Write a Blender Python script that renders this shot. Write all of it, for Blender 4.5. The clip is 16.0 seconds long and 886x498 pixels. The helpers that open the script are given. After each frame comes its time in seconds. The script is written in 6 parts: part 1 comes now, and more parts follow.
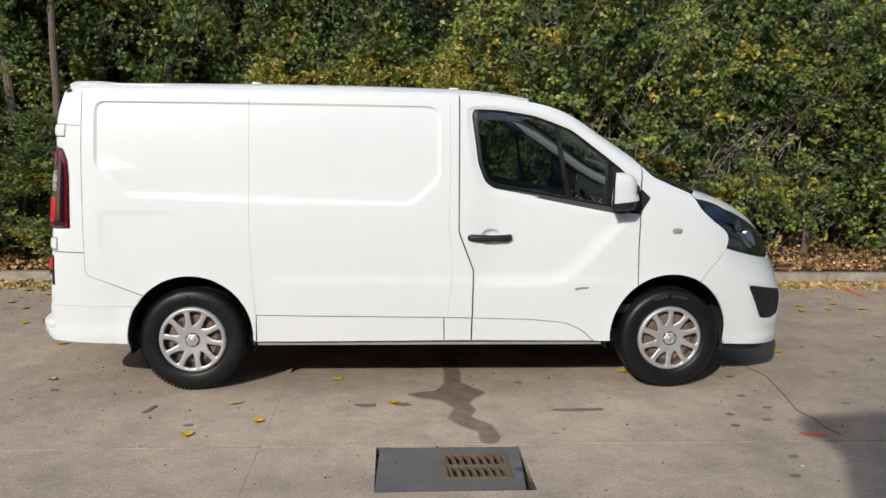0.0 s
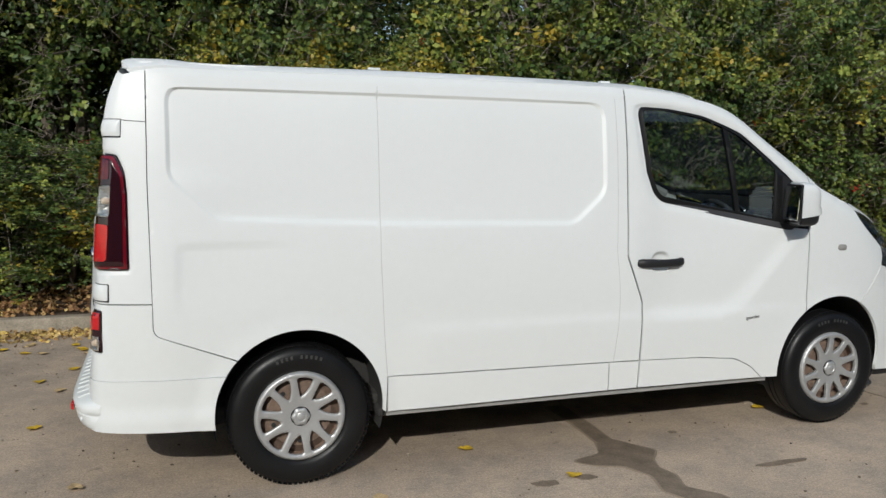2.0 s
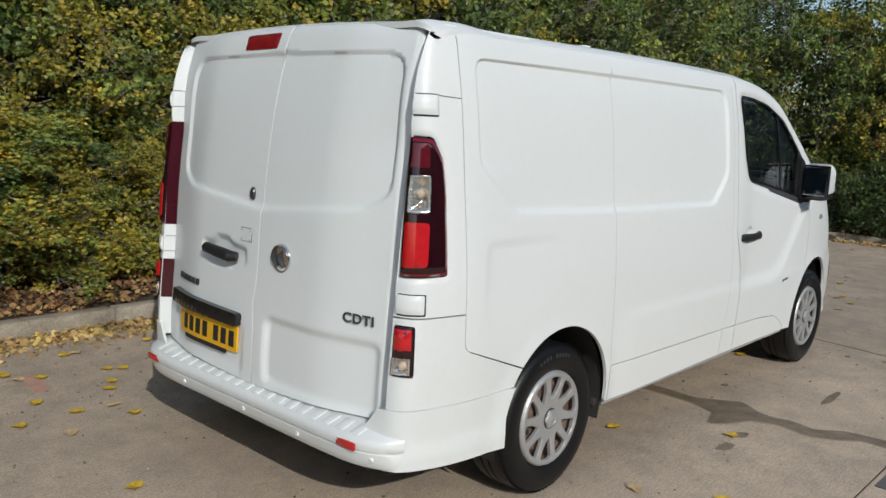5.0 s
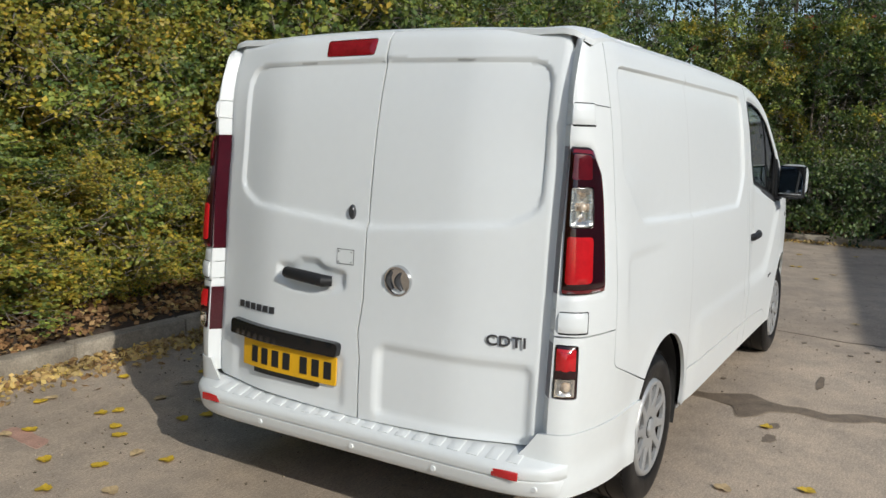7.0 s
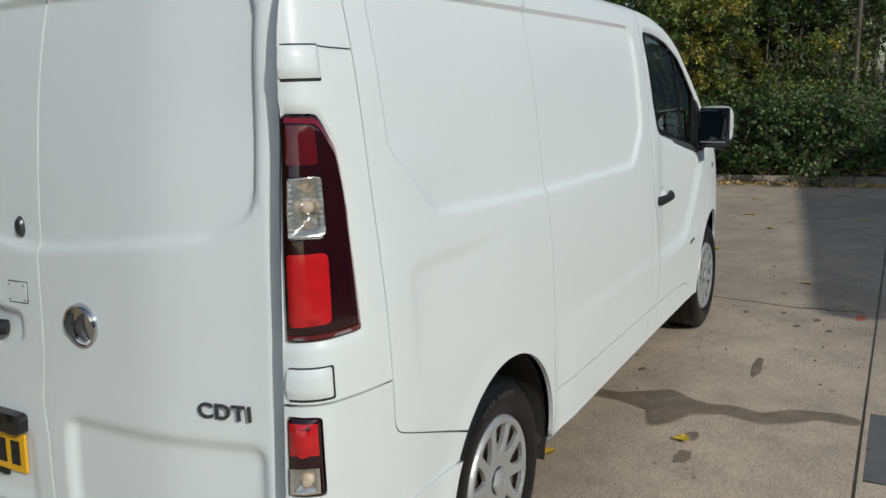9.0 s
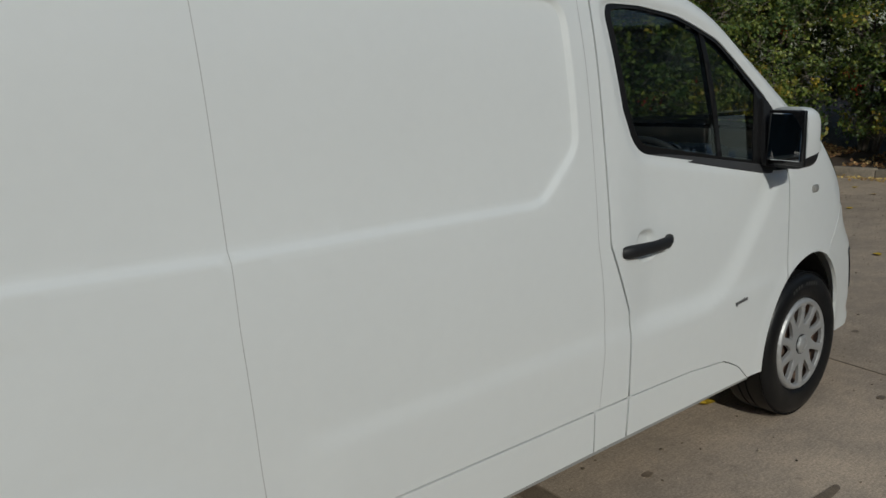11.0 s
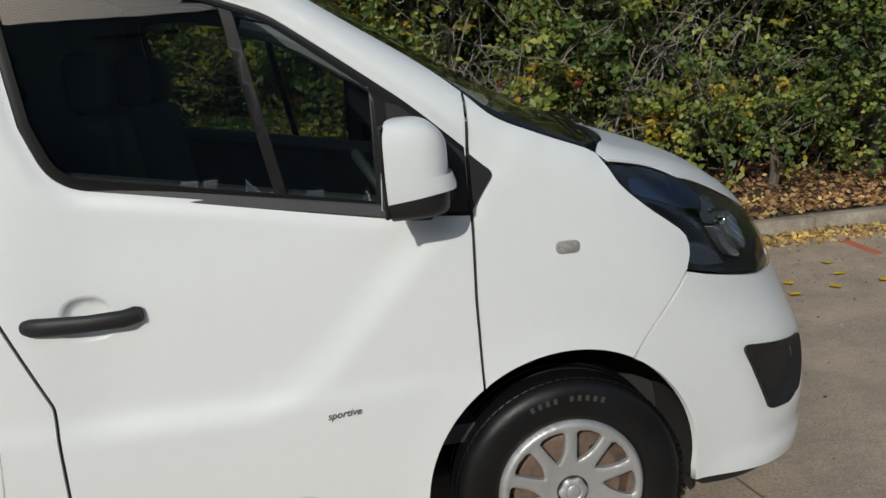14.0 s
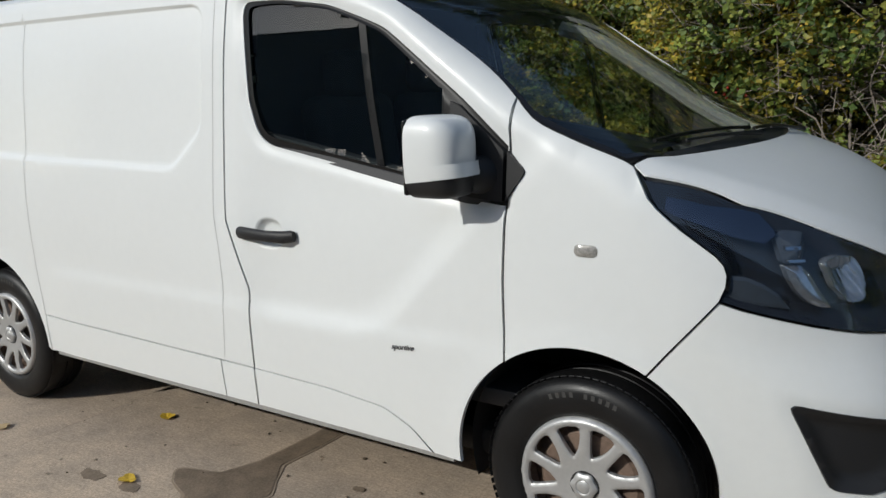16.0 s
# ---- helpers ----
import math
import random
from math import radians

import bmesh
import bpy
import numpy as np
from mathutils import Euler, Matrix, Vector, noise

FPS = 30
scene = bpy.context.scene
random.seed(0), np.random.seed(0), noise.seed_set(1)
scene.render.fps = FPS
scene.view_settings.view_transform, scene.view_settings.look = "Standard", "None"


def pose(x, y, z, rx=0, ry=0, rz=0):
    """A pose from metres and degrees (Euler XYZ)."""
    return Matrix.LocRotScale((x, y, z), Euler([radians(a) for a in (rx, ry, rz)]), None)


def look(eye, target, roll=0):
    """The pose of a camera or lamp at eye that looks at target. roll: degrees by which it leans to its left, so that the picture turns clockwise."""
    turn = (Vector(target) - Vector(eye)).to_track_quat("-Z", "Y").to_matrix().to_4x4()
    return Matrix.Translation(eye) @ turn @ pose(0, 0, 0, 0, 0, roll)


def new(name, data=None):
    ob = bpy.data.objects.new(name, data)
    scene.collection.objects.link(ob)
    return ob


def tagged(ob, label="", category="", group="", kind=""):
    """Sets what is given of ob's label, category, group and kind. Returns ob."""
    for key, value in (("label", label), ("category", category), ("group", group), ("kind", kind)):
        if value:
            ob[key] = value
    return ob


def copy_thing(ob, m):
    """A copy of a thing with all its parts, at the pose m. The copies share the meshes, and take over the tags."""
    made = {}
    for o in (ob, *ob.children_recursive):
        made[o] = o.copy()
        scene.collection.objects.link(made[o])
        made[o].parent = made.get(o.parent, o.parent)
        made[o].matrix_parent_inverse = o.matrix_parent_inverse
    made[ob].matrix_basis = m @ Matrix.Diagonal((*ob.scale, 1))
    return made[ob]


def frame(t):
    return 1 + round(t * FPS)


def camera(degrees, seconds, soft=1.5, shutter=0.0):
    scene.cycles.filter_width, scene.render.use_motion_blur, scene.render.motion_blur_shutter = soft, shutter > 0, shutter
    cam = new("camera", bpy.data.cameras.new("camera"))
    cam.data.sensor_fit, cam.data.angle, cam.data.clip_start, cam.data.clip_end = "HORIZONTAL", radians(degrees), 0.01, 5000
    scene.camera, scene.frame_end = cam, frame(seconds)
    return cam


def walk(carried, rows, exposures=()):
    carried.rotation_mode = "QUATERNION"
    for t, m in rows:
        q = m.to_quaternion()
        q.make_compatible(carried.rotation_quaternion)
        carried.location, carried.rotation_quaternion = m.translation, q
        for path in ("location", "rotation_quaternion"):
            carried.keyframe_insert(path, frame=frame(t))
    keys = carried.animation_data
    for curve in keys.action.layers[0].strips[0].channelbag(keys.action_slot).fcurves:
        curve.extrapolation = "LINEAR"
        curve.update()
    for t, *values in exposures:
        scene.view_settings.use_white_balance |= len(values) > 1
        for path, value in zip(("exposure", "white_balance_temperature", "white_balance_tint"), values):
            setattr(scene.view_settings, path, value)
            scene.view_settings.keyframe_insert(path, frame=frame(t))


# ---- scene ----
cam = camera(57.0, 16.0)
PATH = [
    (0, (1.262, -5.161, 1.63), (1.388, -3.183, 1.359), 0.7),
    (0.5, (0.802, -4.71, 1.607), (1.014, -2.739, 1.345), 0.7),
    (1, (0.36, -4.373, 1.63), (0.68, -2.416, 1.374), -0.0),
    (1.5, (-0.085, -3.997, 1.591), (0.415, -2.076, 1.353), 0.1),
    (2, (-0.572, -3.698, 1.553), (0.07, -1.818, 1.322), 0.7),
    (2.5, (-0.967, -3.418, 1.576), (-0.147, -1.609, 1.342), 1.4),
    (3, (-1.374, -3.124, 1.582), (-0.44, -1.373, 1.333), 1.6),
    (3.5, (-1.832, -2.88, 1.574), (-0.747, -1.226, 1.28), 2.5),
    (3.7, (-1.982, -2.771, 1.565), (-0.872, -1.134, 1.267), 2.6),
    (5.8, (-3.282, -1.485, 1.6), (-1.641, -0.379, 1.307), 2.4),
    (6, (-3.373, -1.392, 1.581), (-1.707, -0.323, 1.295), 2.4),
    (6.5, (-3.47, -1.144, 1.58), (-1.775, -0.122, 1.291), 1.8),
    (7, (-3.392, -0.955, 1.571), (-1.691, 0.059, 1.29), 1.6),
    (7.5, (-3.23, -0.842, 1.552), (-1.488, 0.104, 1.282), 1.0),
    (8, (-2.943, -0.845, 1.57), (-1.16, 0.021, 1.298), 0.0),
    (8.5, (-2.615, -0.973, 1.567), (-0.868, -0.068, 1.207), -1.1),
    (9, (-2.192, -1.076, 1.581), (-0.486, -0.105, 1.194), -2.1),
    (11.3, (-0.108, -1.774, 1.61), (1.082, -0.216, 1.216), -2.1),
    (11.5, (0.083, -1.807, 1.571), (1.246, -0.224, 1.197), -1.6),
    (12, (0.554, -1.902, 1.605), (1.567, -0.22, 1.225), -1.3),
    (12.5, (1.04, -2.041, 1.605), (1.875, -0.266, 1.217), -1.8),
    (13, (1.543, -2.07, 1.572), (2.241, -0.237, 1.182), -2.4),
    (13.5, (2.052, -2.079, 1.547), (2.606, -0.201, 1.14), -3.0),
    (14, (2.505, -2.04, 1.544), (2.767, -0.108, 1.098), -4.5),
    (14.5, (2.884, -1.906, 1.535), (2.897, 0.041, 1.076), -4.3),
    (15, (3.23, -1.869, 1.567), (2.68, -0.013, 1.062), -3.0),
    (15.5, (3.605, -1.974, 1.488), (2.686, -0.255, 1.043), -3.0),
    (16, (3.997, -2.075, 1.517), (2.912, -0.444, 1.115), -1.6),
]
EXPOSURES = [(0.0, 0.0, 6500, 9), (0.5, -0.08, 6500, 9), (1.5, -0.28, 6400, 6), (2.0, -0.26, 6350, 6), (2.5, -0.18, 6350, 5), (3.5, -0.25, 6300, 6), (6.0, -0.20, 6350, 6), (6.5, -0.13, 6400, 6), (7.0, -0.05, 6400, 6), (8.0, -0.10, 6350, 5), (9.0, -0.38, 6250, 3), (11.5, -1.0, 6400, 3), (12.5, -0.95, 6400, 4), (13.0, -0.84, 6400, 5), (13.5, -0.60, 6450, 6), (14.5, -0.28, 6450, 6), (16.0, -0.26, 6350, 6)]
walk(cam, [(t, look(eye, target, roll)) for t, eye, target, roll in PATH], EXPOSURES)

# world, sun and exposure
SUN_EL, SUN_DIR = radians(29), Vector((0.44, 0.90, 0)).normalized()
world = bpy.data.worlds.new("sky")
scene.world = world
world.use_nodes = True
sky = world.node_tree.nodes.new("ShaderNodeTexSky")
sky.sky_type, sky.sun_disc = "NISHITA", False
sky.sun_elevation, sky.sun_rotation = SUN_EL, math.atan2(-SUN_DIR.x, -SUN_DIR.y)
sky.air_density, sky.dust_density = 1.0, 1.5
world.node_tree.links.new(sky.outputs[0], world.node_tree.nodes["Background"].inputs[0])
world.node_tree.nodes["Background"].inputs[1].default_value = 0.145
sun_lamp = bpy.data.lights.new("sun", "SUN")
sun_lamp.energy, sun_lamp.angle, sun_lamp.color = 3.1, radians(0.55), (1.0, 0.965, 0.92)
sun = new("sun", sun_lamp)
sun.matrix_world = look((0, 0, 20), Vector((0, 0, 20)) + SUN_DIR * math.cos(SUN_EL) + Vector((0, 0, -math.sin(SUN_EL))))
scene.view_settings.exposure = 0.0


# ---- materials ----
def surf(name, col, rough=0.5, metal=0.0, var=0.12, scale=6.0, grain=90.0, bump=0.0, coat=0.0, spec=0.5, rvar=0.0, stretch=(1, 1, 1)):
    """A surface with two scales of uneven colour, a fine relief and a varied gloss."""
    m = bpy.data.materials.new(name)
    m.use_nodes = True
    nt = m.node_tree
    n, l = nt.nodes, nt.links
    b = n["Principled BSDF"]
    tc, mp = n.new("ShaderNodeTexCoord"), n.new("ShaderNodeMapping")
    mp.inputs["Scale"].default_value = stretch
    l.new(tc.outputs["Object"], mp.inputs[0])
    big, fine = n.new("ShaderNodeTexNoise"), n.new("ShaderNodeTexNoise")
    for t, s in ((big, scale), (fine, grain)):
        t.inputs["Scale"].default_value, t.inputs["Detail"].default_value = s, 5
        l.new(mp.outputs[0], t.inputs["Vector"])
    add = n.new("ShaderNodeMath")
    add.operation = "ADD"
    l.new(big.outputs[0], add.inputs[0])
    l.new(fine.outputs[0], add.inputs[1])
    rng = n.new("ShaderNodeMapRange")
    rng.inputs[1].default_value, rng.inputs[2].default_value = 0.6, 1.4
    rng.inputs[3].default_value, rng.inputs[4].default_value = 1 - var, 1 + var
    l.new(add.outputs[0], rng.inputs[0])
    mul = n.new("ShaderNodeMix")
    mul.data_type, mul.blend_type = "RGBA", "MULTIPLY"
    mul.inputs["Factor"].default_value = 1
    mul.inputs["A"].default_value = (*col, 1)
    l.new(rng.outputs[0], mul.inputs["B"])
    l.new(mul.outputs["Result"], b.inputs["Base Color"])
    b.inputs["Roughness"].default_value, b.inputs["Metallic"].default_value = rough, metal
    b.inputs["Coat Weight"].default_value, b.inputs["Coat Roughness"].default_value = coat, 0.05
    b.inputs["Specular IOR Level"].default_value = spec
    if rvar:
        rr = n.new("ShaderNodeMapRange")
        rr.inputs[1].default_value, rr.inputs[2].default_value = 0.3, 0.7
        rr.inputs[3].default_value, rr.inputs[4].default_value = rough - rvar, rough + rvar
        l.new(big.outputs[0], rr.inputs[0])
        l.new(rr.outputs[0], b.inputs["Roughness"])
    if bump:
        bp = n.new("ShaderNodeBump")
        bp.inputs["Strength"].default_value, bp.inputs["Distance"].default_value = 1.0, bump
        l.new(fine.outputs[0], bp.inputs["Height"])
        l.new(bp.outputs[0], b.inputs["Normal"])
    return m


def pane_glass(name, tint, gloss=0.02):
    m = bpy.data.materials.new(name)
    m.use_nodes = True
    nt = m.node_tree
    n, l = nt.nodes, nt.links
    n.remove(n["Principled BSDF"])
    tr, gl, fr, mx, pw, ma = (n.new("ShaderNode" + k) for k in ("BsdfTransparent", "BsdfGlossy", "LayerWeight", "MixShader", "Math", "Math"))
    tr.inputs[0].default_value = (*tint, 1)
    gl.inputs["Roughness"].default_value = gloss
    # reflection grows towards grazing, alike from both sides of the pane
    fr.inputs["Blend"].default_value = 0.5
    pw.operation, ma.operation = "POWER", "MULTIPLY_ADD"
    pw.inputs[1].default_value, ma.inputs[1].default_value, ma.inputs[2].default_value = 5.0, 0.90, 0.085
    l.new(fr.outputs["Facing"], pw.inputs[0])
    l.new(pw.outputs[0], ma.inputs[0])
    l.new(ma.outputs[0], mx.inputs[0])
    l.new(tr.outputs[0], mx.inputs[1])
    l.new(gl.outputs[0], mx.inputs[2])
    l.new(mx.outputs[0], n["Material Output"].inputs[0])
    return m


def leafy(name, stops, trans=0.3, rough=0.5):
    """Leaves: each blade takes one of the colours at random; light shines through."""
    m = bpy.data.materials.new(name)
    m.use_nodes = True
    nt = m.node_tree
    n, l = nt.nodes, nt.links
    b, out = n["Principled BSDF"], n["Material Output"]
    geo, ramp = n.new("ShaderNodeNewGeometry"), n.new("ShaderNodeValToRGB")
    l.new(geo.outputs["Random Per Island"], ramp.inputs[0])
    e = ramp.color_ramp.elements
    while len(e) < len(stops):
        e.new(0.5)
    for k, (pos, c) in enumerate(stops):
        e[k].position, e[k].color = pos, (*c, 1)
    tcn, nz, hs = n.new("ShaderNodeTexCoord"), n.new("ShaderNodeTexNoise"), n.new("ShaderNodeHueSaturation")
    nz.inputs["Scale"].default_value = 2.2
    l.new(tcn.outputs["Object"], nz.inputs["Vector"])
    vr = n.new("ShaderNodeMapRange")
    vr.inputs[1].default_value, vr.inputs[2].default_value, vr.inputs[3].default_value, vr.inputs[4].default_value = 0.3, 0.7, 0.58, 1.42
    l.new(nz.outputs[0], vr.inputs[0])
    l.new(vr.outputs[0], hs.inputs["Value"])
    l.new(ramp.outputs[0], hs.inputs["Color"])
    l.new(hs.outputs[0], b.inputs["Base Color"])
    b.inputs["Roughness"].default_value = rough
    tl, mx = n.new("ShaderNodeBsdfTranslucent"), n.new("ShaderNodeMixShader")
    l.new(hs.outputs[0], tl.inputs[0])
    mx.inputs[0].default_value = trans
    l.new(b.outputs[0], mx.inputs[1])
    l.new(tl.outputs[0], mx.inputs[2])
    l.new(mx.outputs[0], out.inputs[0])
    return m


M = {
    "paint": surf("white_paint", (0.735, 0.75, 0.742), 0.40, var=0.015, scale=2, grain=25, coat=0.25, spec=0.4, rvar=0.05),
    "bumper": surf("white_bumper_plastic", (0.725, 0.74, 0.728), 0.38, var=0.02, scale=3, grain=30, coat=0.35),
    "seam": surf("dark_seam", (0.02, 0.02, 0.02), 0.8),
    "black": surf("black_plastic", (0.018, 0.018, 0.019), 0.5, spec=0.35, var=0.15, grain=400, bump=0.0003),
    "gloss": surf("gloss_black", (0.012, 0.012, 0.013), 0.18, var=0.05),
    "rubber": surf("window_rubber", (0.010, 0.010, 0.0105), 0.42, spec=0.25, var=0.1),
    "tyre": surf("tyre_rubber", (0.0075, 0.0075, 0.008), 0.42, spec=0.3, var=0.25, scale=9, grain=120, bump=0.0004, rvar=0.08),
    "cap": surf("silver_wheel_plastic", (0.45, 0.45, 0.445), 0.45, metal=0.5, var=0.06, scale=20),
    "brake": surf("rusty_brake", (0.17, 0.115, 0.085), 0.7, var=0.4, scale=18, grain=70),
    "chrome": surf("chrome", (0.62, 0.62, 0.63), 0.12, metal=1.0, var=0.04),
    "mirror": surf("mirror_silver", (0.78, 0.80, 0.82), 0.02, metal=1.0, var=0.0),
    "red": surf("red_lens", (0.50, 0.010, 0.014), 0.16, var=0.12, scale=30, coat=0.8),
    "brakered": surf("shaded_red_lens", (0.26, 0.008, 0.014), 0.18, var=0.3, scale=14, coat=0.8),
    "dred": surf("dark_red_lens", (0.020, 0.002, 0.004), 0.10, var=0.1, scale=30, coat=0.8),
    "lampside": surf("dark_red_lamp_side", (0.050, 0.003, 0.008), 0.16, var=0.3, scale=20, coat=0.8),
    "midred": surf("smoked_red_lens", (0.10, 0.004, 0.008), 0.12, var=0.2, scale=40, coat=0.8),
    "edgered": surf("deep_red_rim", (0.17, 0.005, 0.012), 0.14, var=0.1, scale=30, coat=0.8),
    "repeater": surf("indicator_lens", (0.30, 0.29, 0.27), 0.22, var=0.5, scale=90, grain=200, coat=0.8),
    "script": surf("grey_script", (0.16, 0.16, 0.16), 0.35, metal=0.4),
    "mark": surf("tyre_marking", (0.045, 0.044, 0.042), 0.6),
    "flange": surf("grey_sill_flange", (0.30, 0.30, 0.29), 0.6, var=0.2),
    "faintline": surf("filled_panel_line", (0.46, 0.46, 0.45), 0.6, var=0.15),
    "clear": surf("clear_lens", (0.60, 0.55, 0.50), 0.14, metal=0.55, var=0.15, scale=60, grain=200, coat=0.8),
    "silver": surf("silvered_bowl", (0.80, 0.74, 0.66), 0.22, metal=0.85, var=0.08, scale=40),
    "bulb": surf("amber_bulb", (0.74, 0.56, 0.40), 0.15, var=0.1, coat=0.6),
    "smoke": surf("smoked_lamp", (0.06, 0.07, 0.085), 0.18, metal=0.3, var=0.3, scale=25),
    "blade": surf("lamp_chrome", (0.55, 0.56, 0.58), 0.2, metal=0.9, var=0.3, scale=40),
    "bowl": surf("ribbed_reflector", (0.42, 0.44, 0.46), 0.22, metal=0.8, var=0.2, scale=40),
    "plate": surf("yellow_plate", (0.78, 0.42, 0.012), 0.35, var=0.05, scale=30),
    "grey_letter": surf("grey_letters", (0.07, 0.07, 0.075), 0.3, metal=0.4),
    "glass": pane_glass("dark_glass", (0.47, 0.53, 0.51)),
    "screen": pane_glass("windscreen_glass", (0.82, 0.87, 0.84)),
    "lampglass": pane_glass("lamp_glass", (0.82, 0.86, 0.90)),
    "cab": surf("dark_cab_plastic", (0.045, 0.045, 0.048), 0.5, var=0.2, grain=200, bump=0.0004),
    "cloth": surf("dark_seat_cloth", (0.035, 0.037, 0.042), 0.9, var=0.25, grain=300, bump=0.0008),
    "lining": surf("grey_cab_lining", (0.30, 0.30, 0.29), 0.8, var=0.1),
    "lampblack": surf("lamp_black", (0.015, 0.016, 0.02), 0.25, var=0.1),
    # the brow's blue stands for sky mirrored in the lamp glass
    "lampblue": surf("lamp_bluish", (0.014, 0.022, 0.050), 0.12, var=0.2, scale=12),
    "under": surf("underbody", (0.03, 0.028, 0.026), 0.85, var=0.3),
}


# ---- building helpers ----
def mesh_ob(name, verts, faces, mat, smooth=True, sharp=()):
    me = bpy.data.meshes.new(name)
    me.from_pydata([tuple(map(float, v)) for v in verts], [], faces)
    me.materials.append(mat)
    if smooth:
        me.polygons.foreach_set("use_smooth", [True] * len(me.polygons))
    if len(sharp):
        keys = set(tuple(sorted(s)) for s in sharp)
        flags = [tuple(sorted(e.vertices)) in keys for e in me.edges]
        me.edges.foreach_set("use_edge_sharp", flags)
    me.update()
    return new(name, me)


def under(ob, parent, label=""):
    ob.parent = parent
    at = Vector(parent.matrix_basis.translation) if parent.parent is None else Vector((0, 0, 0))
    if parent.parent is None:
        ob.matrix_parent_inverse = Matrix.Translation(-at)
    return tagged(ob, label) if label else ob


def from_bm(name, bm, mat, angle=35):
    me = bpy.data.meshes.new(name)
    if angle:
        bm.normal_update()
        for f in bm.faces:
            f.smooth = True
        for e in bm.edges:
            if len(e.link_faces) == 2 and e.calc_face_angle(0) > radians(angle):
                e.smooth = False
    bm.to_mesh(me)
    bm.free()
    me.materials.append(mat)
    return new(name, me)


def part(name, bm, mat, parent, label="", angle=35):
    return under(from_bm(name, bm, mat, angle), parent, label)


def box(cx, cy, cz, sx, sy, sz, bevel=0.0, seg=2, m=None):
    bm = bmesh.new()
    bmesh.ops.create_cube(bm, size=1, matrix=Matrix.Translation((cx, cy, cz)) @ Matrix.Diagonal((sx, sy, sz, 1)))
    if bevel:
        bmesh.ops.bevel(bm, geom=bm.edges[:], offset=bevel, segments=seg, affect="EDGES", profile=0.5)
    if m is not None:
        bmesh.ops.transform(bm, matrix=m, verts=bm.verts)
    return bm


def lathe(profile, seg=64, axis="y", m=None, closed=False):
    """Turns a list of (radius, offset along the axis) round the axis."""
    bm = bmesh.new()
    rings = []
    for r, o in profile:
        ring = []
        for k in range(seg):
            a = 2 * math.pi * k / seg
            c, s = r * math.cos(a), r * math.sin(a)
            ring.append(bm.verts.new((c, o, s) if axis == "y" else (c, s, o) if axis == "z" else (o, c, s)))
        rings.append(ring)
    pairs = list(zip(rings, rings[1:])) + ([(rings[-1], rings[0])] if closed else [])
    for r0, r1 in pairs:
        for k in range(seg):
            j = (k + 1) % seg
            bm.faces.new((r0[k], r0[j], r1[j], r1[k]))
    bmesh.ops.recalc_face_normals(bm, faces=bm.faces)
    if m is not None:
        bmesh.ops.transform(bm, matrix=m, verts=bm.verts)
    return bm


def tube(points, radii, seg=8):
    """A round bar through points with a radius at each."""
    bm = bmesh.new()
    pts = [Vector(p) for p in points]
    rings = []
    for k, p in enumerate(pts):
        d = (pts[min(k + 1, len(pts) - 1)] - pts[max(k - 1, 0)]).normalized()
        u = d.orthogonal().normalized() if not rings else (u - d * u.dot(d)).normalized()
        w = d.cross(u)
        r = radii[k] if hasattr(radii, "__len__") else radii
        rings.append([bm.verts.new(p + (u * math.cos(a) + w * math.sin(a)) * r) for a in (2 * math.pi * i / seg for i in range(seg))])
    for r0, r1 in zip(rings, rings[1:]):
        for k in range(seg):
            j = (k + 1) % seg
            bm.faces.new((r0[k], r0[j], r1[j], r1[k]))
    bm.faces.new(rings[0][::-1])
    bm.faces.new(rings[-1])
    return bm


def spline(xs, ys):
    """A natural cubic through the points, as a function of arrays."""
    xs, ys = np.array(xs, float), np.array(ys, float)
    n = len(xs)
    h = np.diff(xs)
    A, r = np.eye(n), np.zeros(n)
    for i in range(1, n - 1):
        A[i, i - 1], A[i, i], A[i, i + 1] = h[i - 1], 2 * (h[i - 1] + h[i]), h[i]
        r[i] = 6 * ((ys[i + 1] - ys[i]) / h[i] - (ys[i] - ys[i - 1]) / h[i - 1])
    c = np.linalg.solve(A, r)

    def at(x):
        x = np.clip(np.asarray(x, float), xs[0], xs[-1])
        i = np.clip(np.searchsorted(xs, x) - 1, 0, n - 2)
        a, b = (xs[i + 1] - x) / h[i], (x - xs[i]) / h[i]
        return a * ys[i] + b * ys[i + 1] + ((a ** 3 - a) * c[i] + (b ** 3 - b) * c[i + 1]) * h[i] ** 2 / 6
    return at


def rounded(pts, step=0.02):
    """A closed outline of corners (x, y) or (x, y, radius), its corners rounded and its sides divided."""
    out = []
    n = len(pts)
    for k in range(n):
        p = np.array(pts[k][:2], float)
        r = pts[k][2] if len(pts[k]) > 2 else 0
        a, b = np.array(pts[k - 1][:2], float) - p, np.array(pts[(k + 1) % n][:2], float) - p
        la, lb = np.linalg.norm(a), np.linalg.norm(b)
        if r:
            cosang = np.clip(a @ b / la / lb, -0.9999, 0.9999)
            cut = min(r / math.tan(math.acos(cosang) / 2), 0.49 * la, 0.49 * lb)
            p0, p1 = p + a / la * cut, p + b / lb * cut
            m = max(3, min(10, int(cut * 2 / 0.012)))
            for i in range(m + 1):
                t = i / m
                out.append((1 - t) ** 2 * p0 + 2 * t * (1 - t) * p + t * t * p1)
        else:
            out.append(p)
    res = []
    for k in range(len(out)):
        a, b = out[k], out[(k + 1) % len(out)]
        m = max(1, int(np.linalg.norm(b - a) / step))
        for i in range(m):
            q = a + (b - a) * i / m
            if not res or np.linalg.norm(q - res[-1]) > 1e-4:
                res.append(q)
    return np.array(res)


